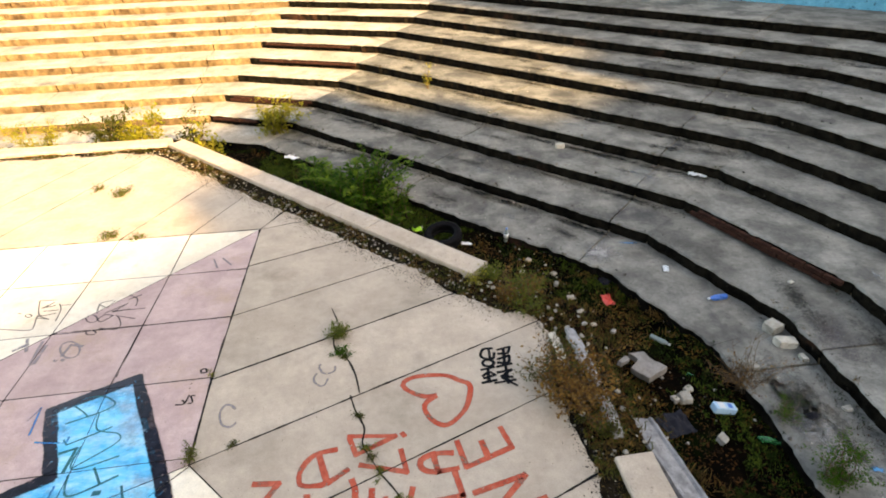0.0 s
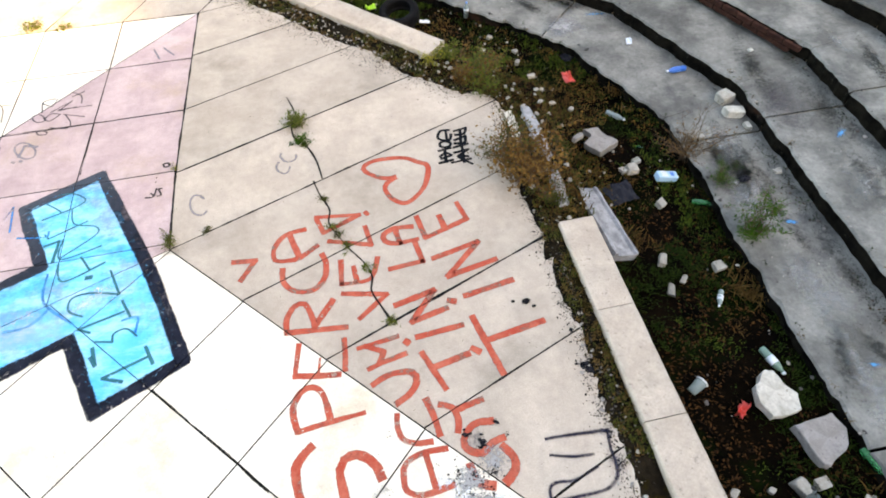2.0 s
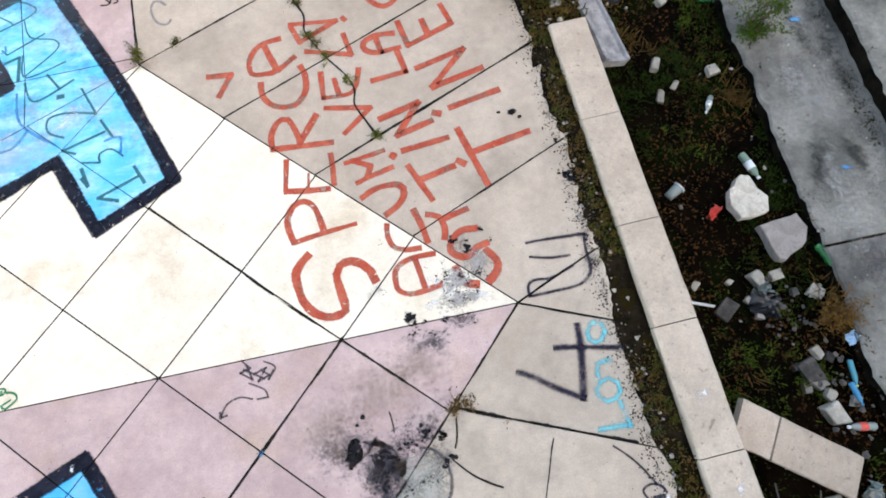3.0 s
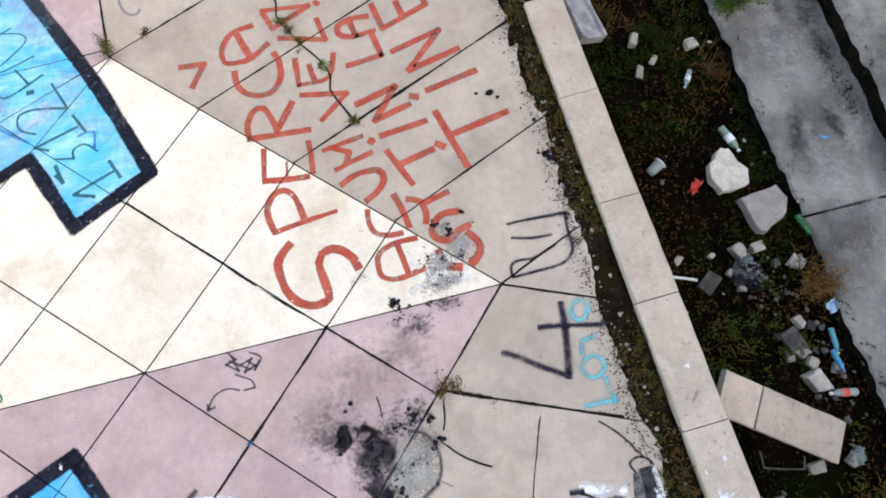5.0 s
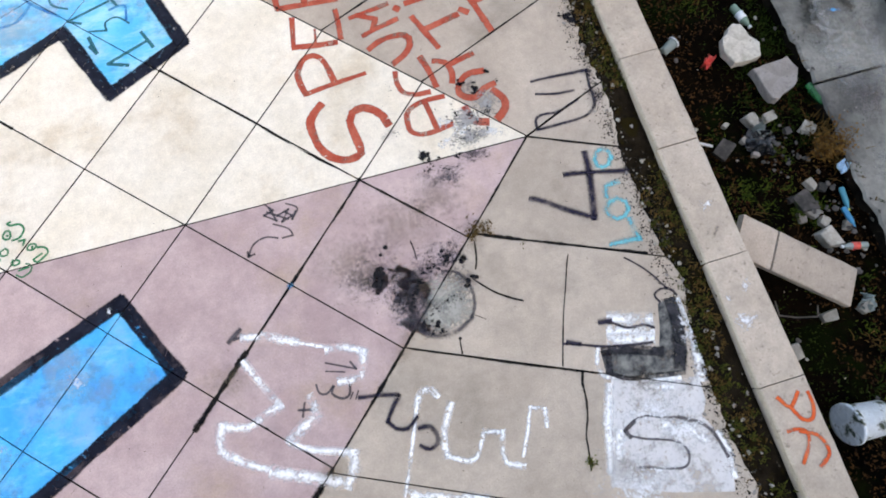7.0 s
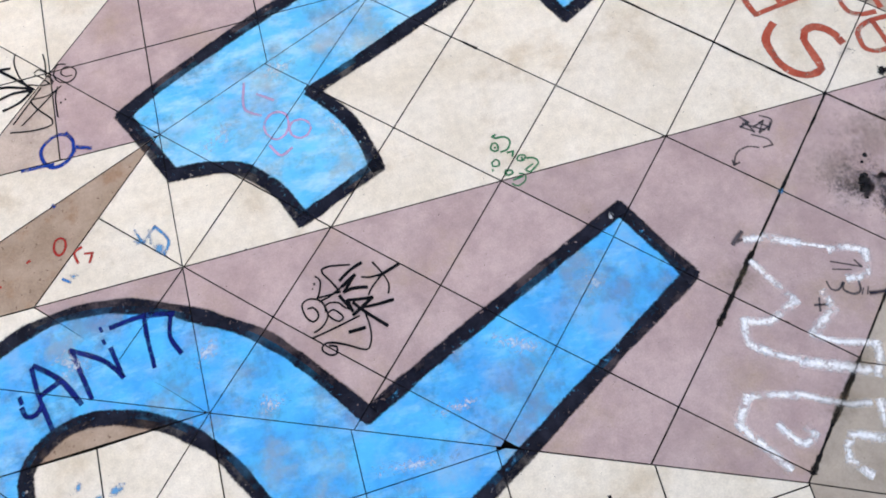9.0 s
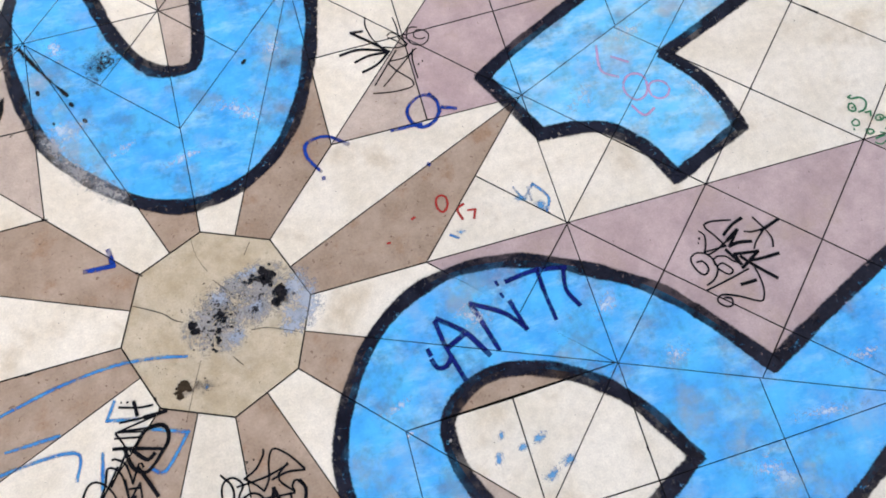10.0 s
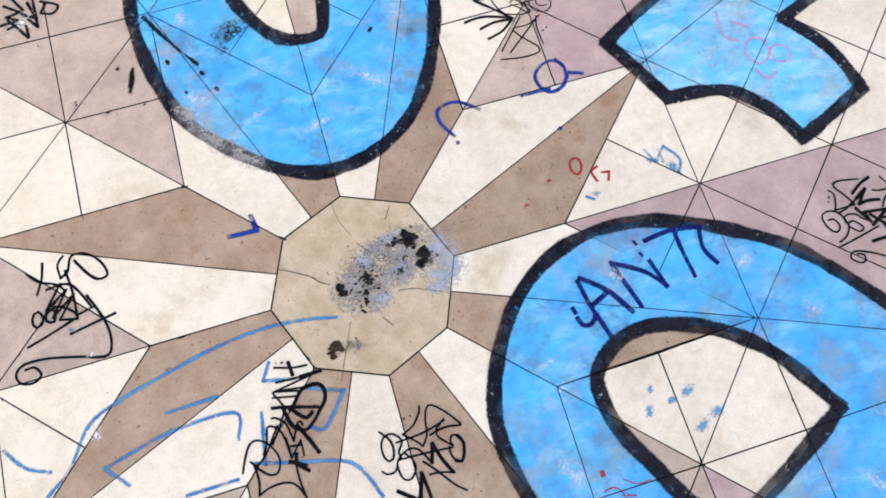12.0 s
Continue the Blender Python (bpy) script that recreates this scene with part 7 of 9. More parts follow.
for i in range(2600):
    x, y = rnd.uniform(-2.5, 10.2), rnd.uniform(-2.6, 5.0)
    s = rnd.choice((0.002, 0.003, 0.003, 0.004, 0.005))
    # grit gathers in drifts
    if i > 500 and rough_noise(x, y, 51.0, 1.1) + 0.5 * rough_noise(x, y, 52.0, 4.0) < 0.16:
        continue
    t0 = rnd.uniform(0, 6)
    flecks.lay([(x + s * rnd.uniform(0.25, 1.25) * math.cos(t0 + 2 * math.pi * j / 5), y + s * rnd.uniform(0.25, 1.25) * math.sin(t0 + 2 * math.pi * j / 5), 0.5, 0.5) for j in range(5)])
tagged(flecks.done(), kind="stuff")
for x, y, rx, ry, a in ((10.85, -0.94, 0.12, 0.06, 30), (10.88, -1.64, 0.11, 0.06, 60), (10.74, -1.67, 0.07, 0.05, 0), (10.80, -1.85, 0.13, 0.12, 0)):
    stain(x, y, rx, ry, a, S_WHITE, "white paint splash on the coping", "paint_splash", z=COP_Z + 0.010)
stain(10.84, -1.16, 0.08, 0.02, 50, S_GREY, "dark scuff on the coping", z=COP_Z + 0.010)
p = Paint("crack", "hairline cracks in the octagon slab", P_CRACK, category="crack")
p.stroke(0.007, (-0.60, 0.29), (-0.39, 0.17), (-0.32, 0.10), (-0.25, 0.06))
p.stroke(0.006, (0.24, -0.14), (0.37, -0.16), (0.58, -0.25))
p.stroke(0.008, (0.07, -0.30), (0.13, -0.38))
p.stroke(0.006, (0.36, 0.54), (0.30, 0.45))
p.stroke(0.004, (-0.08, 0.70), (-0.06, 0.54), (0.0, 0.40))
p.stroke(0.007, (0.03, 0.32), (0.12, 0.21))
p.stroke(0.004, (-0.35, -0.67), (-0.29, -0.53), (-0.17, -0.26))
p.done()
for x, y, rx, ry, a, k in ((12.62, 7.20, 0.40, 0.10, 22, 1), (13.35, 7.92, 0.40, 0.10, 40, 2), (14.22, 8.70, 0.45, 0.22, 45, 3), (14.85, 9.45, 0.40, 0.09, 45, 4), (15.5, 10.15, 0.35, 0.08, 45, 5), (16.2, 10.9, 0.4, 0.12, 45, 6),
                           (14.1, 6.8, 0.7, 0.4, 30, 1), (13.4, 6.75, 0.6, 0.25, -60, 0), (12.9, 3.1, 0.5, 0.25, 80, 0), (13.9, 3.9, 0.7, 0.4, 80, 1), (14.0, 1.0, 0.6, 0.35, 80, 1), (13.0, -0.2, 0.4, 0.3, 80, 0)):
    stain(x, y, rx, ry, a, S_GREY, "dark damp stain on the terrace", z=Z0 + RISE * k + 0.016)
for x, y, rx, ry, a in ((-2.10, 0.06, 0.10, 0.06, 0), (-2.13, -0.50, 0.14, 0.10, 20), (-2.25, 3.05, 0.22, 0.14, 30)):
    stain(x, y, rx, ry, a, S_WHITE, "small white paint patch under a tag", "paint_dab")
stain(-2.21, 0.29, 0.045, 0.04, 0, S_AZURE, "small blue paint dot", "paint_dab")
rnd = random.Random(17)
for x, y in ((3.3, 1.0), (3.9, 1.5), (4.3, 0.8), (4.9, 2.0), (5.6, 2.3), (6.2, 2.4), (2.9, -0.7), (3.3, -1.2), (4.2, -1.9), (5.2, -1.3), (5.9, -1.0), (2.4, -2.6), (1.1, -1.8), (1.15, -1.0), (1.9, -0.5), (3.7, -2.2),
             (-0.9, 1.9), (-0.5, 1.6), (0.9, 2.2), (0.0, 1.4), (1.0, 3.0), (0.5, 1.7), (-0.9, 2.7), (4.6, -1.6), (3.2, -2.5)):
    stain(x, y, rnd.uniform(0.15, 0.42), rnd.uniform(0.06, 0.16), rnd.uniform(-60, 40), S_RUB, "pale rubbed streak in the blue paint", "rubbed_paint")
p = Paint("scorch_line", "black grime along a joint in the blue letter", P_CRACK, category="dirt", parent=floor)
p.rag = 1.2
p.stroke(0.035, (-1.22, 2.80), (-1.08, 2.55), (-0.95, 2.35), (-0.86, 2.22))
p.done()
for x, y, rx, ry, a, k in ((13.6, 6.55, 0.5, 0.2, -60, 0), (13.2, 5.9, 0.4, 0.25, 70, 0), (14.5, 6.1, 0.6, 0.3, 80, 1), (13.15, 1.4, 0.45, 0.3, 80, 0), (13.1, 2.9, 0.35, 0.25, 60, 0), (13.05, -1.2, 0.5, 0.3, 85, 0), (14.1, 2.5, 0.6, 0.35, 80, 1), (13.3, 8.0, 0.7, 0.35, -40, 2)):
    stain(x, y, rx, ry, a, S_DUSTLIGHT, "pale dust patch on the terrace", z=Z0 + RISE * k + 0.017)
for x, y, r, k in ((13.25, 2.35, 0.10, 0), (13.1, 0.7, 0.08, 0), (13.35, -0.4, 0.09, 0), (14.3, 3.3, 0.12, 1)):
    stain(x, y, r * 1.5, r * 0.6, x * 40, S_AZURE, "faint blue paint trace on the terrace", "paint_dab", z=Z0 + RISE * k + 0.018)
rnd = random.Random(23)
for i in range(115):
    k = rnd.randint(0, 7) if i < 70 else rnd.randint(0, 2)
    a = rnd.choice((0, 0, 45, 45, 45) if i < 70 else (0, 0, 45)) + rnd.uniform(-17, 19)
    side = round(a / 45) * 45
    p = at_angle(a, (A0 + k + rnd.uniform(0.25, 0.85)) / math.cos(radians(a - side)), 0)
    stain(p.x, p.y, rnd.uniform(0.35, 1.1), rnd.uniform(0.10, 0.24), side + 90 + rnd.uniform(-12, 12), S_DARKFILM if i % 4 else S_DUSTLIGHT, "dark mould stain on the terrace" if i % 4 else "pale dust patch on the terrace", z=Z0 + RISE * k + 0.0165 + 0.0001 * (i % 9))
# long soft dark bands at the back of the treads, next to the risers
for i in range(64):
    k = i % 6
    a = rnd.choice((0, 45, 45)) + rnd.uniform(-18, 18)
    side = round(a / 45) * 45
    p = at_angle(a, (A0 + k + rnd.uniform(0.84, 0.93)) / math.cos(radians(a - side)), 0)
    stain(p.x, p.y, rnd.uniform(0.5, 1.0), rnd.uniform(0.10, 0.17), side + 90, S_DARKFILM, "soft black band along the foot of a step", z=Z0 + RISE * k + 0.0182 + 0.0001 * (i % 7))
stain(11.98, 6.42, 0.60, 0.42, 10, S_DUSTLIGHT, "pale blue-grey dust on the terrace", z=Z0 + 0.016)
stain(11.95, 6.38, 0.32, 0.26, 40, S_HAZE, "pale dust on the terrace", z=Z0 + 0.018)
stain(12.50, 6.58, 0.36, 0.07, -8, S_AZURE, "thin blue smear on the terrace", z=Z0 + 0.016)

# pale patches painting the brighter light on the lowest tread's front edge
for x, y, rx, ry, a in ((12.95, 2.75, 0.30, 0.75, 4), (13.0, 1.6, 0.30, 0.7, -3), (13.05, 3.6, 0.28, 0.55, 8), (12.95, 0.3, 0.3, 0.8, 0)):
    stain(x, y, rx, ry, a, S_DUSTLIGHT, "brighter light painted on the worn terrace edge", z=Z0 + 0.0175)


# ---- materials of the loose things ----
def plastic(name, colour, rough=0.35, transmission=0.0, ior=1.45):
    m = bpy.data.materials.new(name)
    m.use_nodes = True
    n, l = m.node_tree.nodes, m.node_tree.links
    b = n["Principled BSDF"]
    k = n.new("ShaderNodeTexNoise")
    k.inputs["Scale"].default_value, k.inputs["Detail"].default_value = 30.0, 5.0
    hsv = n.new("ShaderNodeHueSaturation")
    hsv.inputs["Color"].default_value = (*colour, 1)
    r = n.new("ShaderNodeMapRange")
    r.inputs["To Min"].default_value, r.inputs["To Max"].default_value = 0.72, 1.2
    l.new(k.outputs["Fac"], r.inputs["Value"])
    l.new(r.outputs[0], hsv.inputs["Value"])
    l.new(hsv.outputs[0], b.inputs["Base Color"])
    b.inputs["Roughness"].default_value = rough
    b.inputs["Transmission Weight"].default_value, b.inputs["IOR"].default_value = transmission, ior
    return m


def leaf_mat(name, a, c, through=0.35):
    m = bpy.data.materials.new(name)
    m.use_nodes = True
    n, l = m.node_tree.nodes, m.node_tree.links
    b = n["Principled BSDF"]
    geo = n.new("ShaderNodeNewGeometry")
    k = n.new("ShaderNodeMix")
    k.data_type = "RGBA"
    rgba = [q for q in k.inputs if q.type == "RGBA"]
    rgba[0].default_value, rgba[1].default_value = (*a, 1), (*c, 1)
    l.new(geo.outputs["Random Per Island"], k.inputs["Factor"])
    col = [q for q in k.outputs if q.type == "RGBA"][0]
    l.new(col, b.inputs["Base Color"])
    b.inputs["Roughness"].default_value = 0.7
    b.inputs["Specular IOR Level"].default_value = 0.06
    t = n.new("ShaderNodeBsdfTranslucent")
    l.new(col, t.inputs["Color"])
    s = n.new("ShaderNodeMixShader")
    s.inputs[0].default_value = through
    l.new(b.outputs[0], s.inputs[1])
    l.new(t.outputs[0], s.inputs[2])
    l.new(s.outputs[0], n["Material Output"].inputs["Surface"])
    return m


M_STONE = mat("pale_rubble", (0.30, 0.275, 0.235), (0.44, 0.41, 0.36), 9.0, 0.9, 0.5, (0.28, 0.25, 0.21), 0.03, 60, 0.18)
M_DARKSTONE = mat("grey_rubble", (0.05, 0.048, 0.044), (0.11, 0.10, 0.095), 9.0, 0.9, 0.5, (0.12, 0.11, 0.10), 0.03, 60, 0.2)
M_BLOCK = mat("grey_concrete_block", (0.235, 0.212, 0.195), (0.345, 0.315, 0.295), 5.0, 0.9, 0.6, (0.18, 0.165, 0.155), 0.03, 60, 0.1, patch=(0.20, 0.18, 0.175), patch_scale=4.0, patch_at=(0.52, 0.72))
M_BOARD = mat("weathered_grey_board", (0.19, 0.19, 0.20), (0.36, 0.36, 0.37), 7.0, 0.9, 0.5, (0.14, 0.14, 0.14), 0.03, 50, 0.1)
M_FOAM = mat("white_flaking_plaster", (0.42, 0.385, 0.325), (0.62, 0.585, 0.52), 7.0, 0.9, 0.8, (0.28, 0.25, 0.20), 0.02, 40, 0.08, patch=(0.34, 0.30, 0.24), patch_scale=6.0, patch_at=(0.54, 0.70))
M_DIRTYP = mat("smeared_white_plastic", (0.66, 0.74, 0.80), (0.78, 0.84, 0.88), 6.0, 0.5, 0.05, (0.10, 0.13, 0.08), 0.0, 40, 0.0, patch=(0.03, 0.045, 0.02), patch_scale=7.0, patch_at=(0.52, 0.62), gloss=0.3)
M_RUBBER = mat("black_tyre_rubber", (0.005, 0.005, 0.006), (0.011, 0.011, 0.012), 10.0, 0.8, 0.3, gloss=0.05)
M_CLEAR = plastic("clear_plastic", (0.50, 0.60, 0.58), 0.22, 0.55)
M_SMOKY = plastic("smoky_plastic", (0.045, 0.05, 0.056), 0.18, 0.45)
M_GREENP = plastic("green_plastic", (0.0225, 0.255, 0.0825), 0.25, 0.5)
M_BLUEP = plastic("blue_plastic", (0.03, 0.18, 0.62), 0.3, 0.2)
M_TEALP = plastic("teal_plastic", (0.05, 0.36, 0.46), 0.3, 0.2)
M_CYANP = plastic("bright_blue_plastic", (0.02, 0.30, 0.55), 0.3, 0.2)
M_CLEARGREEN = plastic("pale_green_clear_plastic", (0.34, 0.52, 0.40), 0.22, 0.5)
M_REDP = plastic("red_plastic", (0.75, 0.10, 0.08), 0.4)
M_WHITEP = plastic("white_plastic", (0.74, 0.77, 0.80), 0.4)
M_LIME = plastic("lime_plastic", (0.38, 0.70, 0.06), 0.4)
M_YELLOWP = plastic("yellow_plastic", (0.75, 0.66, 0.12), 0.4)
M_NAVYP = plastic("navy_plastic", (0.006, 0.006, 0.013), 0.85)
M_CARTON = plastic("pale_blue_carton", (0.42, 0.66, 0.85), 0.5)
M_LEAF = leaf_mat("green_leaf", (0.012, 0.046, 0.003), (0.055, 0.125, 0.010))
M_TIPLEAF = leaf_mat("light_tip_leaf", (0.055, 0.13, 0.012), (0.14, 0.22, 0.025), 0.45)
M_YLEAF = leaf_mat("yellow_green_leaf", (0.17, 0.19, 0.02), (0.36, 0.31, 0.045), 0.45)
M_DRYLEAF = leaf_mat("rusty_dry_leaf", (0.085, 0.036, 0.010), (0.21, 0.115, 0.030), 0.25)
M_OLIVE = leaf_mat("olive_leaf", (0.030, 0.040, 0.008), (0.085, 0.085, 0.018))
M_GRASS = leaf_mat("trough_grass", (0.006, 0.016, 0.002), (0.026, 0.046, 0.006), 0.25)
M_STRAW = leaf_mat("dry_straw", (0.07, 0.040, 0.012), (0.15, 0.090, 0.030), 0.25)
M_LITTER = leaf_mat("dead_leaf", (0.008, 0.0036, 0.0015), (0.074, 0.033, 0.010), 0.15)
M_FLECK = leaf_mat("dark_fleck", (0.012, 0.011, 0.010), (0.060, 0.056, 0.050), 0.0)
M_MOSS = leaf_mat("moss", (0.00432, 0.01008, 0.00144), (0.0288, 0.04464, 0.00576), 0.15)
M_RUSTMOSS = leaf_mat("rusty_moss", (0.0112, 0.008, 0.0032), (0.08, 0.0544, 0.0144), 0.15)
M_SPROUT = leaf_mat("sprout_leaf", (0.045, 0.070, 0.010), (0.15, 0.16, 0.03), 0.35)
M_LUSH = leaf_mat("lush_grass", (0.020, 0.044, 0.005), (0.090, 0.125, 0.018), 0.3)
M_TWIG = mat("brown_twig", (0.07, 0.045, 0.028), (0.11, 0.075, 0.045), 12.0, 0.9, 0.3)


# ---- builders of loose things ----
def lathe(profile, n=16):
    bm = bmesh.new()
    rings = [[bm.verts.new((r * math.cos(2 * math.pi * i / n), r * math.sin(2 * math.pi * i / n), z)) for i in range(n)] for r, z in profile]
    for a, b in zip(rings, rings[1:]):
        for i in range(n):
            bm.faces.new((a[i], a[(i + 1) % n], b[(i + 1) % n], b[i]))
    if profile[0][0] > 0:
        bm.faces.new(rings[0][::-1])
    if profile[-1][0] > 0:
        bm.faces.new(rings[-1])
    for f in bm.faces:
        f.smooth = True
    bmesh.ops.recalc_face_normals(bm, faces=bm.faces)
    return bm


def crumple(bm, amount, scale, seed):
    for v in bm.verts:
        v.co += Vector((rough_noise(v.co.x * scale, v.co.y * scale, seed + v.co.z * scale), rough_noise(v.co.y * scale, v.co.z * scale, seed + 9 + v.co.x * scale),
                        rough_noise(v.co.z * scale, v.co.x * scale, seed + 17 + v.co.y * scale))) * amount
    return bm


def bottle(x, y, z, length, heading, body, cap, band, label, seed=0, tilt=84.0, crush=0.004, slim=1.0):
    r = length * 0.135 * slim
    thing = empty("plastic_bottle", pose(x, y, z + r * 0.9, tilt, 0, heading), label=label, category="bottle")
    h = length
    flask = part("bottle_body", crumple(lathe([(r * 0.7, 0), (r * 0.95, 0.02 * h), (r, 0.06 * h), (r, 0.3 * h), (r * 0.93, 0.36 * h), (r, 0.42 * h), (r, 0.66 * h), (r * 0.75, 0.78 * h), (r * 0.36, 0.88 * h), (r * 0.34, 0.94 * h)]), crush, 14, seed), body, thing)
    part("cap", lathe([(r * 0.42, 0.93 * h), (r * 0.42, h), (r * 0.3, h * 1.005)], 12), cap, flask)
    if band:
        part("paper_label", crumple(lathe([(r * 1.03, 0.34 * h), (r * 1.03, 0.62 * h)]), crush * 0.6, 14, seed), band, flask)
    return thing


def stone_mesh(seed, sx, sy, sz, rough=0.25, cuts=2):
    bm = bmesh.new()
    bmesh.ops.create_icosphere(bm, subdivisions=cuts, radius=0.5)
    rnd = random.Random(seed)
    planes = [(Vector((rnd.uniform(-1, 1), rnd.uniform(-1, 1), rnd.uniform(-1, 1))).normalized(), rnd.uniform(0.20, 0.36)) for _ in range(14)]
    for v in bm.verts:
        for n, d in planes:
            e = v.co.dot(n) - d
            if e > 0:
                v.co -= n * e
        v.co += v.co.normalized() * rough * 0.2 * noise.noise(v.co * 5 + Vector((seed, 0, 0)))
        v.co = Vector((v.co.x * sx * 1.25, v.co.y * sy * 1.25, v.co.z * sz * 1.25))
    return bm


def lump_mesh(seed, sx, sy, sz):
    """A broken block: a skewed box with chipped corners and worn edges."""
    rnd = random.Random(seed * 7 + 3)
    bm = bmesh.new()
    bmesh.ops.create_cube(bm, size=1.0)
    for v in bm.verts:
        v.co = Vector((v.co.x * sx * rnd.uniform(0.62, 1.12), v.co.y * sy * rnd.uniform(0.62, 1.12), v.co.z * sz * rnd.uniform(0.7, 1.1)))
    s = min(sx, sy, sz)
    bmesh.ops.bevel(bm, geom=rnd.sample(list(bm.verts), 3), offset=s * 0.32, affect="VERTICES")
    bmesh.ops.bevel(bm, geom=list(bm.edges), offset=s * 0.07, segments=1, affect="EDGES")
    bmesh.ops.triangulate(bm, faces=bm.faces)
    return bm


def rock(x, y, z, sx, sy, sz, heading, seed, material=None, label="pale angular lump of broken concrete", name="rubble_stone"):
    ob = part(name, lump_mesh(seed, sx, sy, sz), material or M_STONE)
    ob.matrix_world = pose(x, y, z + sz * 0.36, 0, 0, heading)
    return tagged(ob, label, "stone", group="rubble in the trough")


def broken_slab(name, corners, thick, m, material, label, seed, category="concrete slab"):
    """A flat slab with a broken outline: corners in its own plane, edges chipped."""
    rnd = random.Random(seed)
    pts = []
    for a, b in zip(corners, corners[1:] + corners[:1]):
        n = max(2, int(math.hypot(b[0] - a[0], b[1] - a[1]) / 0.06))
        for i in range(n):
            f = i / n
            j = 0.0 if i == 0 else 0.010
            pts.append((a[0] + (b[0] - a[0]) * f + rnd.uniform(-j, j), a[1] + (b[1] - a[1]) * f + rnd.uniform(-j, j)))
    bm = bmesh.new()
    top = [bm.verts.new((x * 0.97, y * 0.97, 0)) for x, y in pts]
    ring = [bm.verts.new((x, y, -0.012)) for x, y in pts]
    low = [bm.verts.new((x * (1 + rnd.uniform(-0.04, 0.02)), y * (1 + rnd.uniform(-0.04, 0.02)), -thick)) for x, y in pts]
    bm.faces.new(top)
    bm.faces.new(low[::-1])
    for r0, r1 in ((top, ring), (ring, low)):
        for i in range(len(pts)):
            bm.faces.new((r0[i], r1[i], r1[(i + 1) % len(pts)], r0[(i + 1) % len(pts)]))
    bmesh.ops.recalc_face_normals(bm, faces=bm.faces)
    ob = part(name, bm, material)
    ob.matrix_world = m
    return tagged(ob, label, category)


def twig(bm, pts, r0, r1):
    rows = []
    for i, p in enumerate(pts):
        r = r0 + (r1 - r0) * i / (len(pts) - 1)
        rows.append([bm.verts.new(p + Vector((r * math.cos(a), r * math.sin(a), 0))) for a in (0, 2.1, 4.2)])
    for a, b in zip(rows, rows[1:]):
        for i in range(3):
            bm.faces.new((a[i], a[(i + 1) % 3], b[(i + 1) % 3], b[i]))


def bush(name, x, y, z, width, height, leaf, leaves, leaf_size, label, seed, stems=9, feathery=False, spread=1.0, category="bush"):
    """Many thin bent stems with side twigs, and small leaves along them."""
    rnd = random.Random(seed)
    thing = empty(name, (x, y, z), label=label, category=category)
    bm = bmesh.new()
    verts, faces = [], []
    tracks = []
    for s in range(stems):
        a = rnd.uniform(0, 2 * math.pi)
        reach = width * 0.5 * rnd.uniform(0.25, 1.0) * spread
        h = height * rnd.uniform(0.55, 1.0)
        base = Vector((rnd.uniform(-0.08, 0.08) * width, rnd.uniform(-0.08, 0.08) * width, -0.03))
        pts = []
        for i in range(7):
            f = i / 6
            pts.append(base + Vector((math.cos(a) * reach * f ** 1.4, math.sin(a) * reach * f ** 1.4, h * (f - 0.22 * f * f) / 0.78)) + Vector((rnd.uniform(-1, 1), rnd.uniform(-1, 1), 0)) * 0.02 * width)
        twig(bm, pts, 0.008 * height + 0.003, 0.0015)
        tracks.append((pts, 1.0))
        for side in range(7):
            i = rnd.randint(1, 5)
            p = pts[i]
            d = Vector((rnd.uniform(-1, 1), rnd.uniform(-1, 1), rnd.uniform(0.1, 0.8))).normalized() * width * rnd.uniform(0.12, 0.26)
            sub = [p, p + d * 0.5 + Vector((0, 0, 0.02 * height)), p + d]
            twig(bm, sub, 0.003, 0.001)
            tracks.append((sub, 0.7))
    for k in range(leaves):
        pts, w = rnd.choice(tracks)
        f = rnd.uniform(0.25, 1.0) * (len(pts) - 1)
        i = min(len(pts) - 2, int(f))
        p = pts[i].lerp(pts[i + 1], f - i)
        spread_l = leaf_size * (0.6 if feathery else 0.8)
        p = p + Vector((rnd.gauss(0, spread_l), rnd.gauss(0, spread_l), rnd.gauss(0, spread_l * 0.6)))
        d = Vector((rnd.uniform(-1, 1), rnd.uniform(-1, 1), rnd.uniform(-0.5, 0.7))).normalized()
        side = d.cross(Vector((rnd.uniform(-0.4, 0.4), rnd.uniform(-0.4, 0.4), 1))).normalized()
        ln = leaf_size * rnd.uniform(0.6, 1.3)
        wd = ln * (0.16 if feathery else 0.30)
        n = len(verts)
        verts += [tuple(p), tuple(p + d * ln * 0.5 + side * wd), tuple(p + d * ln), tuple(p + d * ln * 0.5 - side * wd)]
        faces.append((n, n + 1, n + 2, n + 3))
    part("stem", bm, M_TWIG, thing)
    if leaves:
        raw("foliage", verts, faces, leaf, thing)
    return thing


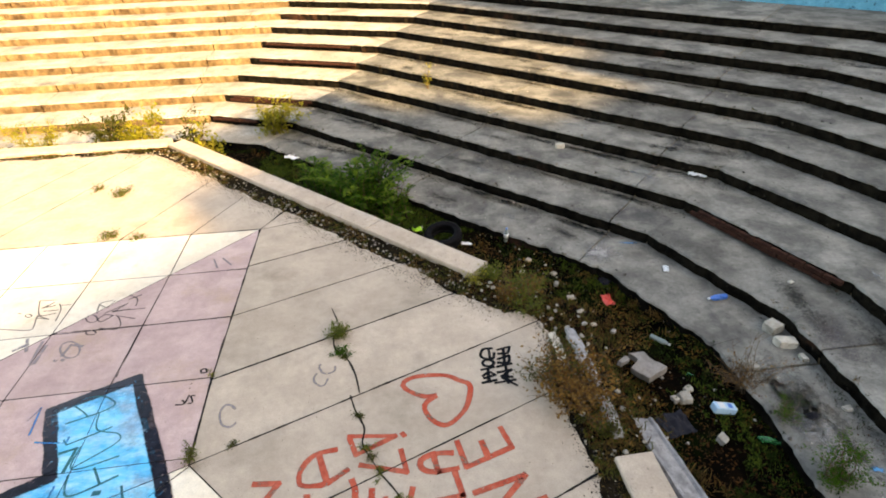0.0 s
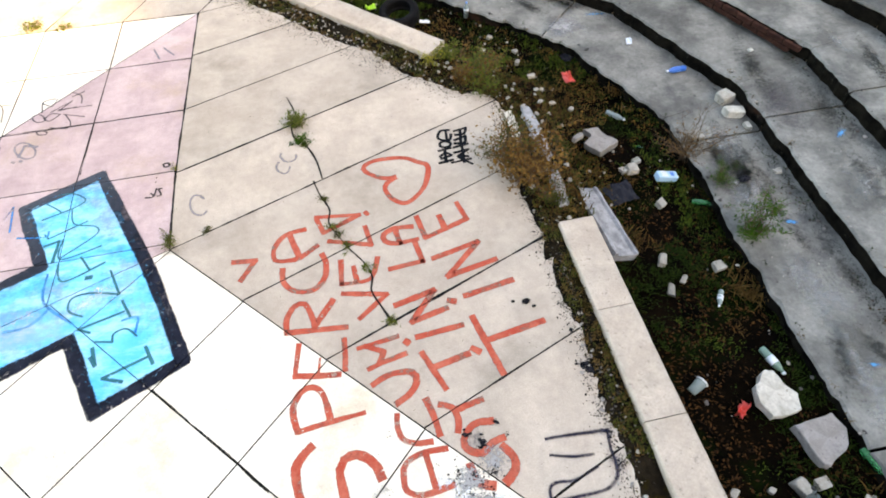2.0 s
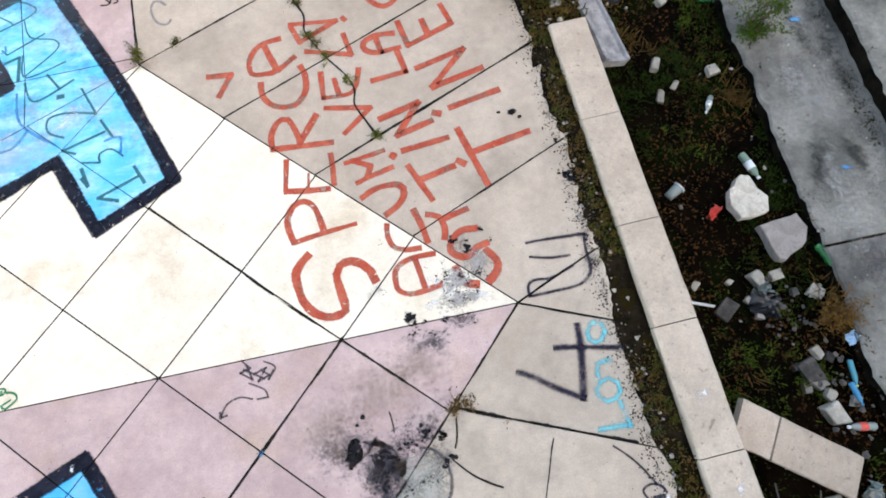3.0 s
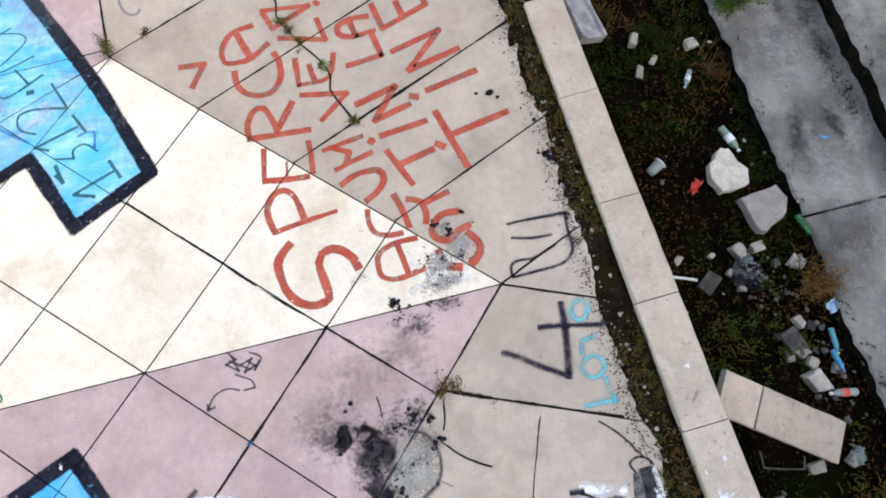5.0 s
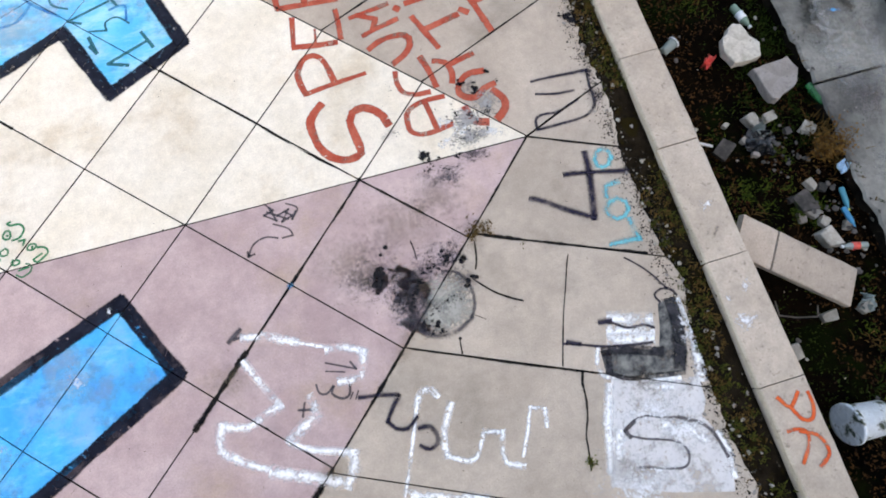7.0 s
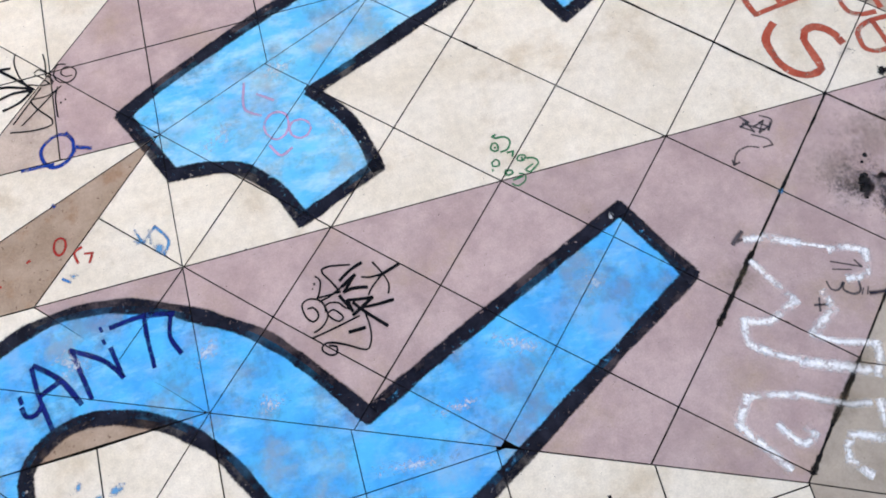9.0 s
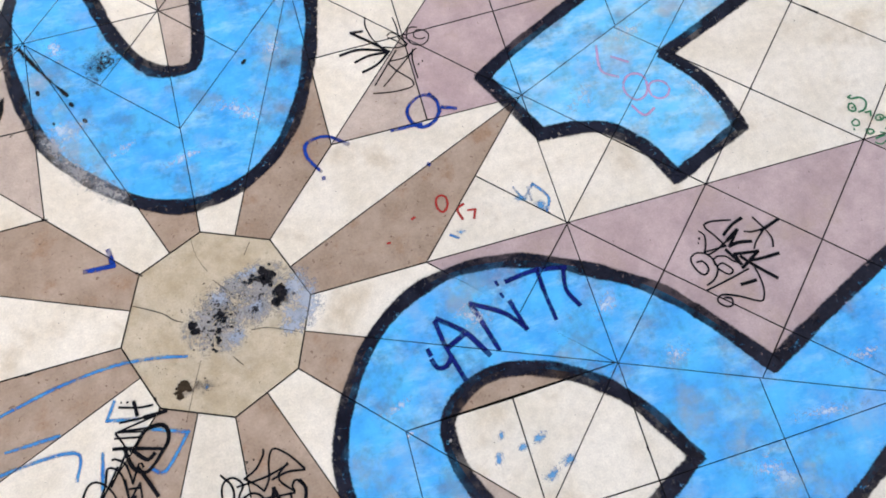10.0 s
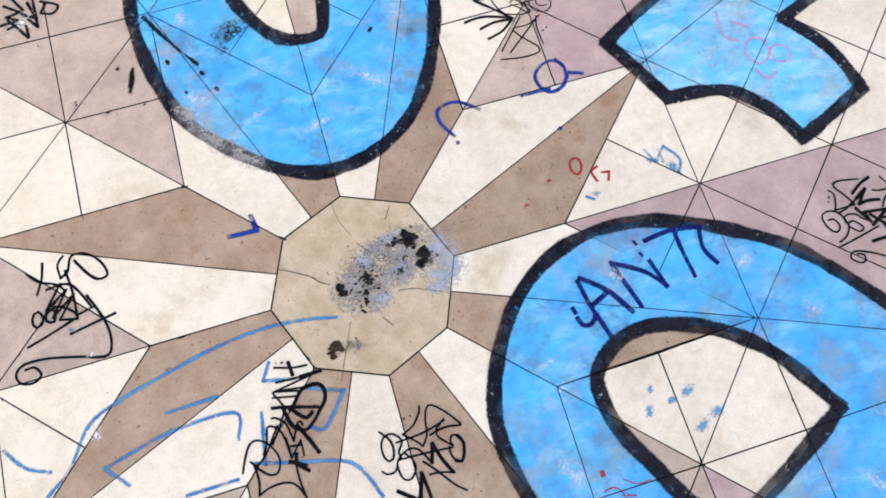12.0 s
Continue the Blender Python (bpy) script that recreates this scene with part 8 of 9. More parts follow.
def frond_bush(name, x, y, z, width, height, fronds, label, seed):
    """Arching fronds with paired leaflets, dark within and lighter green at the tips."""
    rnd = random.Random(seed)
    thing = empty(name, (x, y, z), label=label, category="bush")
    bm = bmesh.new()
    inner, tips = ([], []), ([], [])
    for f in range(fronds):
        a, lean = rnd.uniform(0, 6.28), rnd.uniform(0.15, 1.0)
        reach, h = width * 0.5 * lean, height * rnd.uniform(0.6, 1.05) * (1.15 - 0.45 * lean)
        base = Vector((rnd.gauss(0, 0.10) * width, rnd.gauss(0, 0.10) * width, -0.03))
        pts = []
        for i in range(10):
            q = i / 9
            pts.append(base + Vector((math.cos(a) * reach * q ** 1.3, math.sin(a) * reach * q ** 1.3, h * (1.5 * q - 0.62 * q ** 2.4))) + Vector((rnd.gauss(0, 1), rnd.gauss(0, 1), rnd.gauss(0, 1))) * 0.010 * width)
        twig(bm, pts, 0.010, 0.002)
        for j in range(26):
            q = 1.5 + 7.4 * j / 25
            i = min(8, int(q))
            p = pts[i].lerp(pts[i + 1], q - i)
            d = (pts[i + 1] - pts[i]).normalized()
            for sign in (-1, 1):
                side = d.cross(Vector((0, 0, 1)))
                side = (side.normalized() if side.length > 0.05 else Vector((1, 0, 0))) * sign
                way = (side + d * rnd.uniform(0.3, 0.8) + Vector((0, 0, rnd.uniform(-0.45, 0.25)))).normalized()
                ln = 0.085 * width * rnd.uniform(0.7, 1.25) * (1.15 - 0.07 * q)
                flat = way.cross(Vector((rnd.uniform(-0.5, 0.5), rnd.uniform(-0.5, 0.5), 1))).normalized() * ln * 0.20
                verts, faces = tips if q > 6.2 and f % 3 else inner
                n = len(verts)
                verts += [tuple(p), tuple(p + way * ln * 0.45 + flat), tuple(p + way * ln), tuple(p + way * ln * 0.45 - flat)]
                faces.append((n, n + 1, n + 2, n + 3))
    part("stem", bm, M_TWIG, thing)
    raw("foliage", *inner, M_LEAF, thing)
    raw("young_foliage", *tips, M_TIPLEAF, thing)
    return thing


def tufts(name, places, material, label, blades, length, seed, kind="stuff", spread=0.05, category="grass"):
    """Blades of grass in tufts at the places (x, y, z, size), one mesh."""
    rnd = random.Random(seed)
    verts, faces = [], []
    for x, y, z, s in places:
        for b in range(blades):
            a = rnd.uniform(0, 2 * math.pi)
            r = abs(rnd.gauss(0, spread * s))
            p = Vector((x + r * math.cos(a), y + r * math.sin(a), z - 0.012))
            ln = length * s * rnd.uniform(0.4, 1.1)
            lean = Vector((rnd.gauss(0, 0.6), rnd.gauss(0, 0.6), 1.0)).normalized()
            side = Vector((-lean.y + 0.2, lean.x, 0)).normalized() * (0.0035 + 0.003 * s)
            m = p + lean * ln * 0.55
            e = p + lean * ln + Vector((lean.x, lean.y, -0.5)) * ln * 0.3
            n = len(verts)
            verts += [tuple(p - side), tuple(p + side), tuple(m + side * 0.8), tuple(m - side * 0.8), tuple(e)]
            faces += [(n, n + 1, n + 2, n + 3), (n + 3, n + 2, n + 4)]
    return tagged(raw(name, verts, faces, material), label, category, kind=kind)


def litter(name, places, material, label, seed):
    """Dead leaves and chips lying about at (x, y, z, size), one mesh."""
    rnd = random.Random(seed)
    verts, faces = [], []
    for x, y, z, s in places:
        a, t = rnd.uniform(0, 6.28), rnd.uniform(-0.5, 0.5)
        u = Vector((math.cos(a), math.sin(a), t)) * s
        v = Vector((-math.sin(a), math.cos(a), rnd.uniform(-0.5, 0.5))) * s * rnd.uniform(0.25, 0.6)
        p = Vector((x, y, z + 0.006 + s * 0.35))
        n = len(verts)
        verts += [tuple(p - u), tuple(p - u * 0.2 + v), tuple(p + u), tuple(p + u * 0.1 - v)]
        faces.append((n, n + 1, n + 2, n + 3))
    return tagged(raw(name, verts, faces, material), label, "leaf litter", kind="stuff")


def scatter_stones(name, places, material, label, seed, kind="stuff"):
    """Small loose stones at (x, y, z, size), one mesh."""
    rnd = random.Random(seed)
    shapes = []
    for k in range(8):
        bm = stone_mesh(seed * 31 + k, 1, 1, 0.7, cuts=1)
        shapes.append(([v.co.copy() for v in bm.verts], [tuple(v.index for v in f.verts) for f in bm.faces]))
        bm.free()
    verts, faces = [], []
    for x, y, z, s in places:
        vs, fs = rnd.choice(shapes)
        a = rnd.uniform(0, 6.28)
        c, q = math.cos(a), math.sin(a)
        n = len(verts)
        verts += [(x + s * (v.x * c - v.y * q), y + s * (v.x * q + v.y * c), z + s * (v.z + 0.25)) for v in vs]
        faces += [tuple(i + n for i in f) for f in fs]
    return tagged(raw(name, verts, faces, material), label, "stones", kind=kind)


# ---- the trough and the gap in the coping: broken concrete and rubbish ----
broken_slab("broken_slab", [(-0.22, 0.10), (-0.05, 0.16), (0.02, 0.08), (0.23, -0.02), (0.05, -0.24), (-0.17, -0.12), (-0.10, 0.02)], 0.10,
            pose(11.70, 4.06, -0.60, 8, -6, -28), M_BLOCK, "grey broken piece of concrete slab lying on the soil", 4)
rock(11.47, 4.18, -0.70, 0.16, 0.08, 0.07, 30, 31, M_BLOCK)
broken_slab("square_block", [(-0.22, 0.15), (-0.16, -0.20), (-0.11, -0.22), (0.15, -0.08), (0.22, 0.05), (0.17, 0.20)], 0.09, pose(12.36, 0.19, -0.62, -2, 3, 0), M_BLOCK, "square grey concrete block lying in the trough", 7, "concrete block")
broken_slab("broken_slab", [(-0.15, 0.08), (-0.20, -0.08), (-0.15, -0.22), (-0.03, -0.23), (0.14, -0.20), (0.19, -0.06), (0.12, 0.04), (0.09, 0.19), (0.02, 0.21)], 0.08,
            pose(12.15, 0.66, -0.63, -3, 4, 0), M_FOAM, "white rough broken slab with flaking face", 9)
for i, (s0, s1) in enumerate(((0.0, 0.36), (0.37, 1.22))):
    bm = coping_block(s1 - s0, 90 + i)
    ob = part("fallen_coping_block", bm, M_COPING)
    ob.matrix_world = pose(11.14, -1.20, -0.17, 0, 0, 0) @ pose(0, 0, 0, 0, 0, -124.5) @ pose(0, 0, 0, -17, 0, 0) @ pose(-0.17, s0, 0) @ Matrix.Diagonal((1, 1, 0.55, 1))
    tagged(ob, "pale coping block fallen from the wall into the trough", "coping block", group="fallen coping")


def channel_block(length):
    """A gutter piece along +y: a flat bed between two raised lips, with worn edges."""
    rnd = random.Random(77)
    bm = bmesh.new()
    prof = [(0.0, -0.08), (0.0, 0.035), (0.035, 0.04), (0.045, 0.0), (0.255, 0.0), (0.265, 0.028), (0.295, 0.026), (0.30, -0.08)]
    rows = [[bm.verts.new((x + rnd.uniform(-0.004, 0.004), length * i / 9, z + rnd.uniform(-0.004, 0.004))) for x, z in prof] for i in range(10)]
    for r0, r1 in zip(rows, rows[1:]):
        for i in range(8):
            bm.faces.new((r0[i], r0[(i + 1) % 8], r1[(i + 1) % 8], r1[i]))
    bm.faces.new(rows[0])
    bm.faces.new(rows[-1])
    bmesh.ops.recalc_face_normals(bm, faces=bm.faces)
    return bm


ob = part("gutter_block", channel_block(0.90), M_BOARD)
ob.matrix_world = pose(10.99, 1.98, -0.05, 0, 0, 0) @ pose(0, 0, 0, 0, 22, 7)
tagged(ob, "grey weathered concrete gutter piece tilted off the wall", "gutter block", group="fallen coping")
broken_slab("concrete_shard", [(-0.05, -0.14), (0.06, -0.12), (0.04, 0.15), (-0.05, 0.12)], 0.05, pose(11.33, 2.62, -0.62, 10, 20, 15), M_BOARD, "small grey concrete shard", 15)
broken_slab("kerb_strip", [(-0.05, -0.28), (0.05, -0.26), (0.04, 0.30), (-0.06, 0.24)], 0.09, pose(10.50, 3.82, 0.012, 0, 10, -1), M_FOAM, "white broken concrete strip at the slab edge", 16)
for y, half_l, q, seed in ((3.66, 0.44, 2, 17), (2.84, 0.24, -3, 18)):
    broken_slab("grey_plank", [(-0.05, -half_l), (0.05, -half_l * 0.9), (0.06, half_l * 0.4), (0.04, half_l * 0.95), (-0.05, half_l), (-0.06, -half_l * 0.2)], 0.07, pose(10.71, y, 0.045, 0, 8, q), M_BOARD, "grey weathered concrete strip lying in the weeds", seed)
for i, (x, y, sx, sy, sz, h) in enumerate(((11.77, 2.23, 0.17, 0.09, 0.08, 60), (12.35, 2.07, 0.13, 0.12, 0.07, 0), (11.75, 1.90, 0.15, 0.08, 0.06, 70), (11.92, 1.98, 0.12, 0.07, 0.05, 50),
                                           (12.00, 3.63, 0.17, 0.15, 0.12, 0), (12.10, 3.75, 0.11, 0.10, 0.07, 20), (12.12, 3.02, 0.12, 0.12, 0.08, 20), (11.88, 3.63, 0.08, 0.09, 0.06, 20),
                                           (12.01, -0.12, 0.12, 0.16, 0.11, 20), (12.20, -0.12, 0.13, 0.10, 0.08, 10), (11.64, -0.34, 0.22, 0.15, 0.10, 35), (11.46, -0.06, 0.11, 0.08, 0.05, 40),
                                           (12.24, -1.39, 0.16, 0.22, 0.14, 10), (12.27, -1.23, 0.11, 0.10, 0.08, 40), (12.20, -1.00, 0.20, 0.22, 0.10, 10), (12.45, -0.35, 0.12, 0.13, 0.06, 40),
                                           (11.30, 5.70, 0.11, 0.08, 0.06, 0), (11.05, 5.45, 0.11, 0.09, 0.06, 30), (11.15, 5.95, 0.09, 0.07, 0.06, 60), (11.42, 5.05, 0.10, 0.06, 0.05, 10), (11.28, 4.80, 0.08, 0.06, 0.04, 0),
                                           (11.62, 4.85, 0.09, 0.07, 0.05, 45), (10.72, 6.35, 0.10, 0.09, 0.07, 0), (10.88, 6.60, 0.09, 0.08, 0.06, 30), (11.20, 6.25, 0.07, 0.09, 0.05, 30), (11.35, 5.35, 0.07, 0.06, 0.04, 60),
                                           (11.95, -2.05, 0.14, 0.10, 0.08, 0), (12.25, -2.05, 0.13, 0.10, 0.08, 30), (11.55, -2.25, 0.11, 0.16, 0.06, 0))):
    rock(x, y, trough_z(x, y) - 0.01, sx, sy, sz, h, i + 1, M_DARKSTONE if i in (10, 14, 8) and i != 8 else None)
for i, (x, y, z, sx, sy, sz, h) in enumerate(((13.47, 4.36, Z0, 0.24, 0.18, 0.15, 20), (13.44, 4.07, Z0, 0.24, 0.15, 0.13, -10), (12.80, 3.80, Z0, 0.20, 0.16, 0.09, 0), (13.52, 3.84, Z0, 0.09, 0.12, 0.07, 0),
                                              (13.49, 3.07, Z0, 0.10, 0.08, 0.04, 0), (12.20, 9.52, Z0 + 2 * RISE, 0.20, 0.16, 0.11, 0), (15.79, 5.74, Z0 + RISE, 0.30, 0.20, 0.14, -20), (14.08, 4.99, Z0 + RISE, 0.06, 0.05, 0.03, 0))):
    rock(x, y, z, sx, sy, sz, h, 60 + i, M_FOAM if i % 2 else None, "pale lump of concrete lying on the terrace")

# tyre leaning flat by the coping
tyre = empty("car_tyre", pose(9.62, 7.32, -0.70, 8, -6, 0), label="worn black car tyre lying in the weeds", category="tyre")
prof = [(0.19, 0.03), (0.20, 0.0), (0.26, -0.015), (0.30, 0.005), (0.315, 0.04), (0.315, 0.14), (0.30, 0.175), (0.26, 0.195), (0.20, 0.18), (0.19, 0.15), (0.225, 0.14), (0.225, 0.04), (0.19, 0.03)]
bm = bmesh.new()
rings = [[bm.verts.new((r * math.cos(2 * math.pi * i / 40), r * math.sin(2 * math.pi * i / 40), z)) for i in range(40)] for r, z in prof[:-1]]
for a, b in zip(rings, rings[1:] + rings[:1]):
    for i in range(40):
        bm.faces.new((a[i], a[(i + 1) % 40], b[(i + 1) % 40], b[i]))
bmesh.ops.recalc_face_normals(bm, faces=bm.faces)
part("carcass", bm, M_RUBBER, tyre)
bm = bmesh.new()
for i in range(40):
    for z in (0.052, 0.098):
        box_m = pose(0, 0, 0, 0, 0, 9 * i) @ pose(0.312, 0, z)
        r = bmesh.ops.create_cube(bm, size=1.0)
        bmesh.ops.transform(bm, verts=r["verts"], matrix=box_m @ Matrix.Diagonal((0.016, 0.034, 0.032, 1)))
part("tread", bm, M_RUBBER, tyre)

# white bucket on its side
bucket = empty("paint_bucket", pose(11.60, -2.88, -0.57, 0, 98, -6), label="white plastic paint bucket lying on its side, dirty", category="bucket")
part("pail", lathe([(0.125, 0.33), (0.14, 0.0), (0.155, 0.0), (0.158, 0.02), (0.148, 0.025), (0.135, 0.34), (0.0, 0.34)][::-1], 24), M_DIRTYP, bucket)
part("rim", lathe([(0.15, -0.012), (0.166, -0.012), (0.168, 0.018), (0.152, 0.022)], 24), M_DIRTYP, bucket)

bottle(12.30, 1.10, trough_z(12.30, 1.10), 0.30, 12, M_CLEARGREEN, M_WHITEP, M_WHITEP, "crumpled pale green plastic bottle with a white label", 1)
bottle(12.60, 0.06, trough_z(12.60, 0.06) + 0.03, 0.28, 12, M_GREENP, M_GREENP, None, "green plastic bottle beside the concrete block", 2)
bottle(12.49, -0.98, trough_z(12.49, -0.98) + 0.07, 0.23, -10, M_TEALP, M_YELLOWP, None, "slim teal plastic bottle with a yellow cap", 3, slim=0.72)
bottle(12.42, -1.16, trough_z(12.42, -1.16) + 0.08, 0.20, 4, M_CYANP, M_CYANP, None, "slim bright blue plastic bottle", 4, slim=0.85)
bottle(12.49, -1.54, trough_z(12.49, -1.54) + 0.05, 0.25, -100, M_CLEAR, M_WHITEP, M_REDP, "clear plastic bottle with a red label", 5)
bottle(12.24, 1.78, trough_z(12.24, 1.78), 0.22, -35, M_CLEAR, M_WHITEP, M_WHITEP, "small crushed bottle with a white label", 6, crush=0.01)
bottle(12.08, 4.72, trough_z(12.08, 4.72), 0.28, 35, M_CLEAR, M_WHITEP, None, "clear plastic bottle in the grass", 7)
bottle(10.64, 7.17, trough_z(10.64, 7.17), 0.28, 0, M_CLEAR, M_BLUEP, M_WHITEP, "clear plastic bottle standing in the grass", 8, tilt=10)
bottle(13.25, 5.05, Z0, 0.30, -80, M_BLUEP, M_WHITEP, M_BLUEP, "blue plastic bottle lying on the terrace", 9)
bottle(12.45, 2.95, trough_z(12.45, 2.95), 0.22, 60, M_GREENP, M_GREENP, None, "crushed green plastic bottle under the terrace edge", 10, crush=0.035)
bottle(12.22, 4.02, trough_z(12.22, 4.02), 0.14, 40, M_GREENP, M_WHITEP, None, "small green plastic bottle", 11, crush=0.01)
bottle(11.08, 6.84, trough_z(11.08, 6.84), 0.26, 70, M_WHITEP, M_WHITEP, M_CLEAR, "white plastic bottle near the terrace", 12)


def wrapper(name, x, y, z, sx, sy, heading, material, label, seed, thick=0.03):
    """A crumpled sheet: packaging, foil or bag."""
    bm = bmesh.new()
    bmesh.ops.create_grid(bm, x_segments=8, y_segments=6, size=0.5)
    for v in bm.verts:
        q = v.co * 4 + Vector((seed * 3.1, seed, 0))
        v.co = Vector((v.co.x * sx + 0.02 * noise.noise(q), v.co.y * sy + 0.02 * noise.noise(q + Vector((7, 0, 0))), 0.012 + thick * abs(noise.noise(q * 1.3 + Vector((0, 9, 0)))) * 2))
    r = bmesh.ops.extrude_face_region(bm, geom=bm.faces[:])
    for v in (e for e in r["geom"] if isinstance(e, bmesh.types.BMVert)):
        v.co.z -= 0.012
    bmesh.ops.recalc_face_normals(bm, faces=bm.faces)
    ob = part(name, bm, material)
    ob.matrix_world = pose(x, y, z, 0, 0, heading)
    return tagged(ob, label, "litter", group="litter in the trough")


carton = empty("drink_carton", pose(12.33, 3.38, trough_z(12.33, 3.38) + 0.055, 0, 12, -3), label="pale blue and white drink carton in the soil", category="carton")
part("carton_body", box(bmesh.new(), -0.14, -0.055, -0.045, 0.12, 0.055, 0.045, 0.008), M_CARTON, carton)
part("print", box(bmesh.new(), -0.10, -0.045, 0.0455, -0.02, 0.045, 0.0475), M_WHITEP, carton, "white printed field")
part("print", box(bmesh.new(), 0.02, -0.03, 0.0455, 0.07, 0.03, 0.0475), M_BLUEP, carton, "blue printed spot")
part("spout", lathe([(0.018, 0.0), (0.018, 0.03), (0.012, 0.032)], 12), M_YELLOWP, carton).matrix_local = pose(0.12, 0, 0, 0, 90, 0)
wrapper("red_wrapper", 11.78, 5.50, trough_z(11.78, 5.5) + 0.02, 0.12, 0.24, 5, M_REDP, "red crumpled packet on the soil", 1, 0.05)
wrapper("purple_wrapper", 11.88, 5.88, trough_z(11.88, 5.88) + 0.02, 0.15, 0.14, 20, M_NAVYP, "dark purple crumpled packet", 2, 0.06)
wrapper("crushed_can", 11.84, 0.58, trough_z(11.84, 0.58) + 0.03, 0.17, 0.07, 40, M_REDP, "crushed orange-red can in the soil", 3, 0.06)
cup = empty("plastic_cup", pose(11.50, 0.84, trough_z(11.50, 0.84) + 0.06, 0, 78, 28), label="crushed pale translucent plastic cup on the soil", category="cup")
part("cup_wall", crumple(lathe([(0.0, 0.0), (0.042, 0.002), (0.046, 0.05), (0.052, 0.10), (0.058, 0.15), (0.055, 0.15), (0.048, 0.10)], 20), 0.006, 14, 4), M_CLEAR, cup)
part("rim", lathe([(0.056, 0.146), (0.063, 0.148), (0.062, 0.157), (0.056, 0.157)], 20), M_WHITEP, cup)
wrapper("dark_rag", 11.72, 3.28, trough_z(11.72, 3.28) + 0.01, 0.34, 0.30, 10, M_NAVYP, "dark navy rag on the soil", 5, 0.03)
wrapper("pale_wrapper", 12.80, -0.80, Z0 - 0.12, 0.12, 0.12, 30, M_CARTON, "pale blue packet under the terrace edge", 7, 0.06)
wrapper("clear_bag", 11.98, -0.36, trough_z(11.98, -0.36) + 0.01, 0.22, 0.26, 60, M_SMOKY, "torn smoky translucent plastic bag on rubble", 8, 0.10)
wrapper("clear_bag", 12.05, -0.24, trough_z(12.05, -0.24) + 0.03, 0.10, 0.13, 20, M_CLEAR, "torn translucent plastic scrap on rubble", 18, 0.08)
wrapper("pale_wrapper", 12.56, -0.80, trough_z(12.56, -0.80) + 0.08, 0.11, 0.10, 20, M_CARTON, "small pale blue packet in the weeds", 19, 0.06)
for i, (x, y, sx, sy, h, m_r) in enumerate(((12.30, -0.86, 0.09, 0.12, 20, M_STONE), (12.38, -0.92, 0.10, 0.08, 50, M_DARKSTONE), (12.10, -0.95, 0.08, 0.07, 10, M_DARKSTONE), (12.24, -1.12, 0.12, 0.14, 30, M_STONE), (12.44, -1.32, 0.11, 0.09, 60, M_STONE), (12.14, -1.14, 0.10, 0.08, 80, M_BLOCK),
                                            (11.86, -0.30, 0.07, 0.06, 30, M_STONE), (11.90, -0.46, 0.05, 0.07, 70, M_BLOCK), (12.30, -0.30, 0.07, 0.08, 0, M_DARKSTONE), (11.75, -0.10, 0.06, 0.05, 40, M_STONE))):
    rock(x, y, trough_z(x, y), sx, sy, 0.06, h, 80 + i, m_r, "angular lump of rubble in the trough")
wrapper("pale_wrapper", 9.98, 7.15, trough_z(9.98, 7.15) + 0.05, 0.16, 0.06, -20, M_WHITEP, "white strip of packaging", 9, 0.02)
wrapper("lime_wrapper", 9.20, 7.62, trough_z(9.2, 7.62) + 0.16, 0.16, 0.10, 10, M_LIME, "lime-green plastic scrap beside the tyre", 10, 0.05)
wrapper("black_scrap", 13.05, 3.02, Z0 + 0.01, 0.12, 0.08, 10, M_NAVYP, "black scrap on the terrace", 11, 0.05)
wrapper("pale_wrapper", 12.75, 5.81, Z0 + 0.01, 0.08, 0.14, -20, M_WHITEP, "white and red scrap on the terrace", 12, 0.03)
wrapper("pale_wrapper", 14.2, 7.86, Z0 + 2 * RISE + 0.01, 0.30, 0.10, -30, M_WHITEP, "white scrap on the terrace", 13, 0.03)
wrapper("pale_wrapper", 6.75, 11.10, -0.62, 0.36, 0.22, -30, M_WHITEP, "white plastic sheet by the terrace", 14, 0.05)
wrapper("clear_bag", 12.28, -2.02, trough_z(12.28, -2.02) + 0.02, 0.15, 0.12, 60, M_CLEAR, "torn translucent plastic scrap", 15, 0.08)


def rod(name, p, q, r, material, label):
    d = Vector(q) - Vector(p)
    bm = lathe([(r, 0.0), (r, d.length)], 10)
    ob = part(name, bm, material)
    ob.matrix_world = Matrix.Translation(p) @ d.to_track_quat("Z", "Y").to_matrix().to_4x4()
    return tagged(ob, label, "stick")


rod("white_tube", (11.0, -0.16, -0.42), (11.50, -0.29, -0.66), 0.013, M_WHITEP, "white plastic tube leaning on the wall")
rod("white_stick", (16.65, 7.45, Z0 + 3 * RISE + 0.02), (17.15, 6.95, Z0 + 3 * RISE + 0.02), 0.022, M_WHITEP, "white stick lying on the terrace")
bent = [(11.51, -1.80), (11.48, -1.92), (11.65, -1.98), (11.82, -2.02), (11.86, -1.93)]
bm = bmesh.new()
twig(bm, [Vector((x, y, trough_z(x, y) + 0.09)) for x, y in bent], 0.009, 0.008)
tagged(part("bent_rod", bm, M_DARKSTONE), "rusty grey bent rod lying in the trough", "rod")

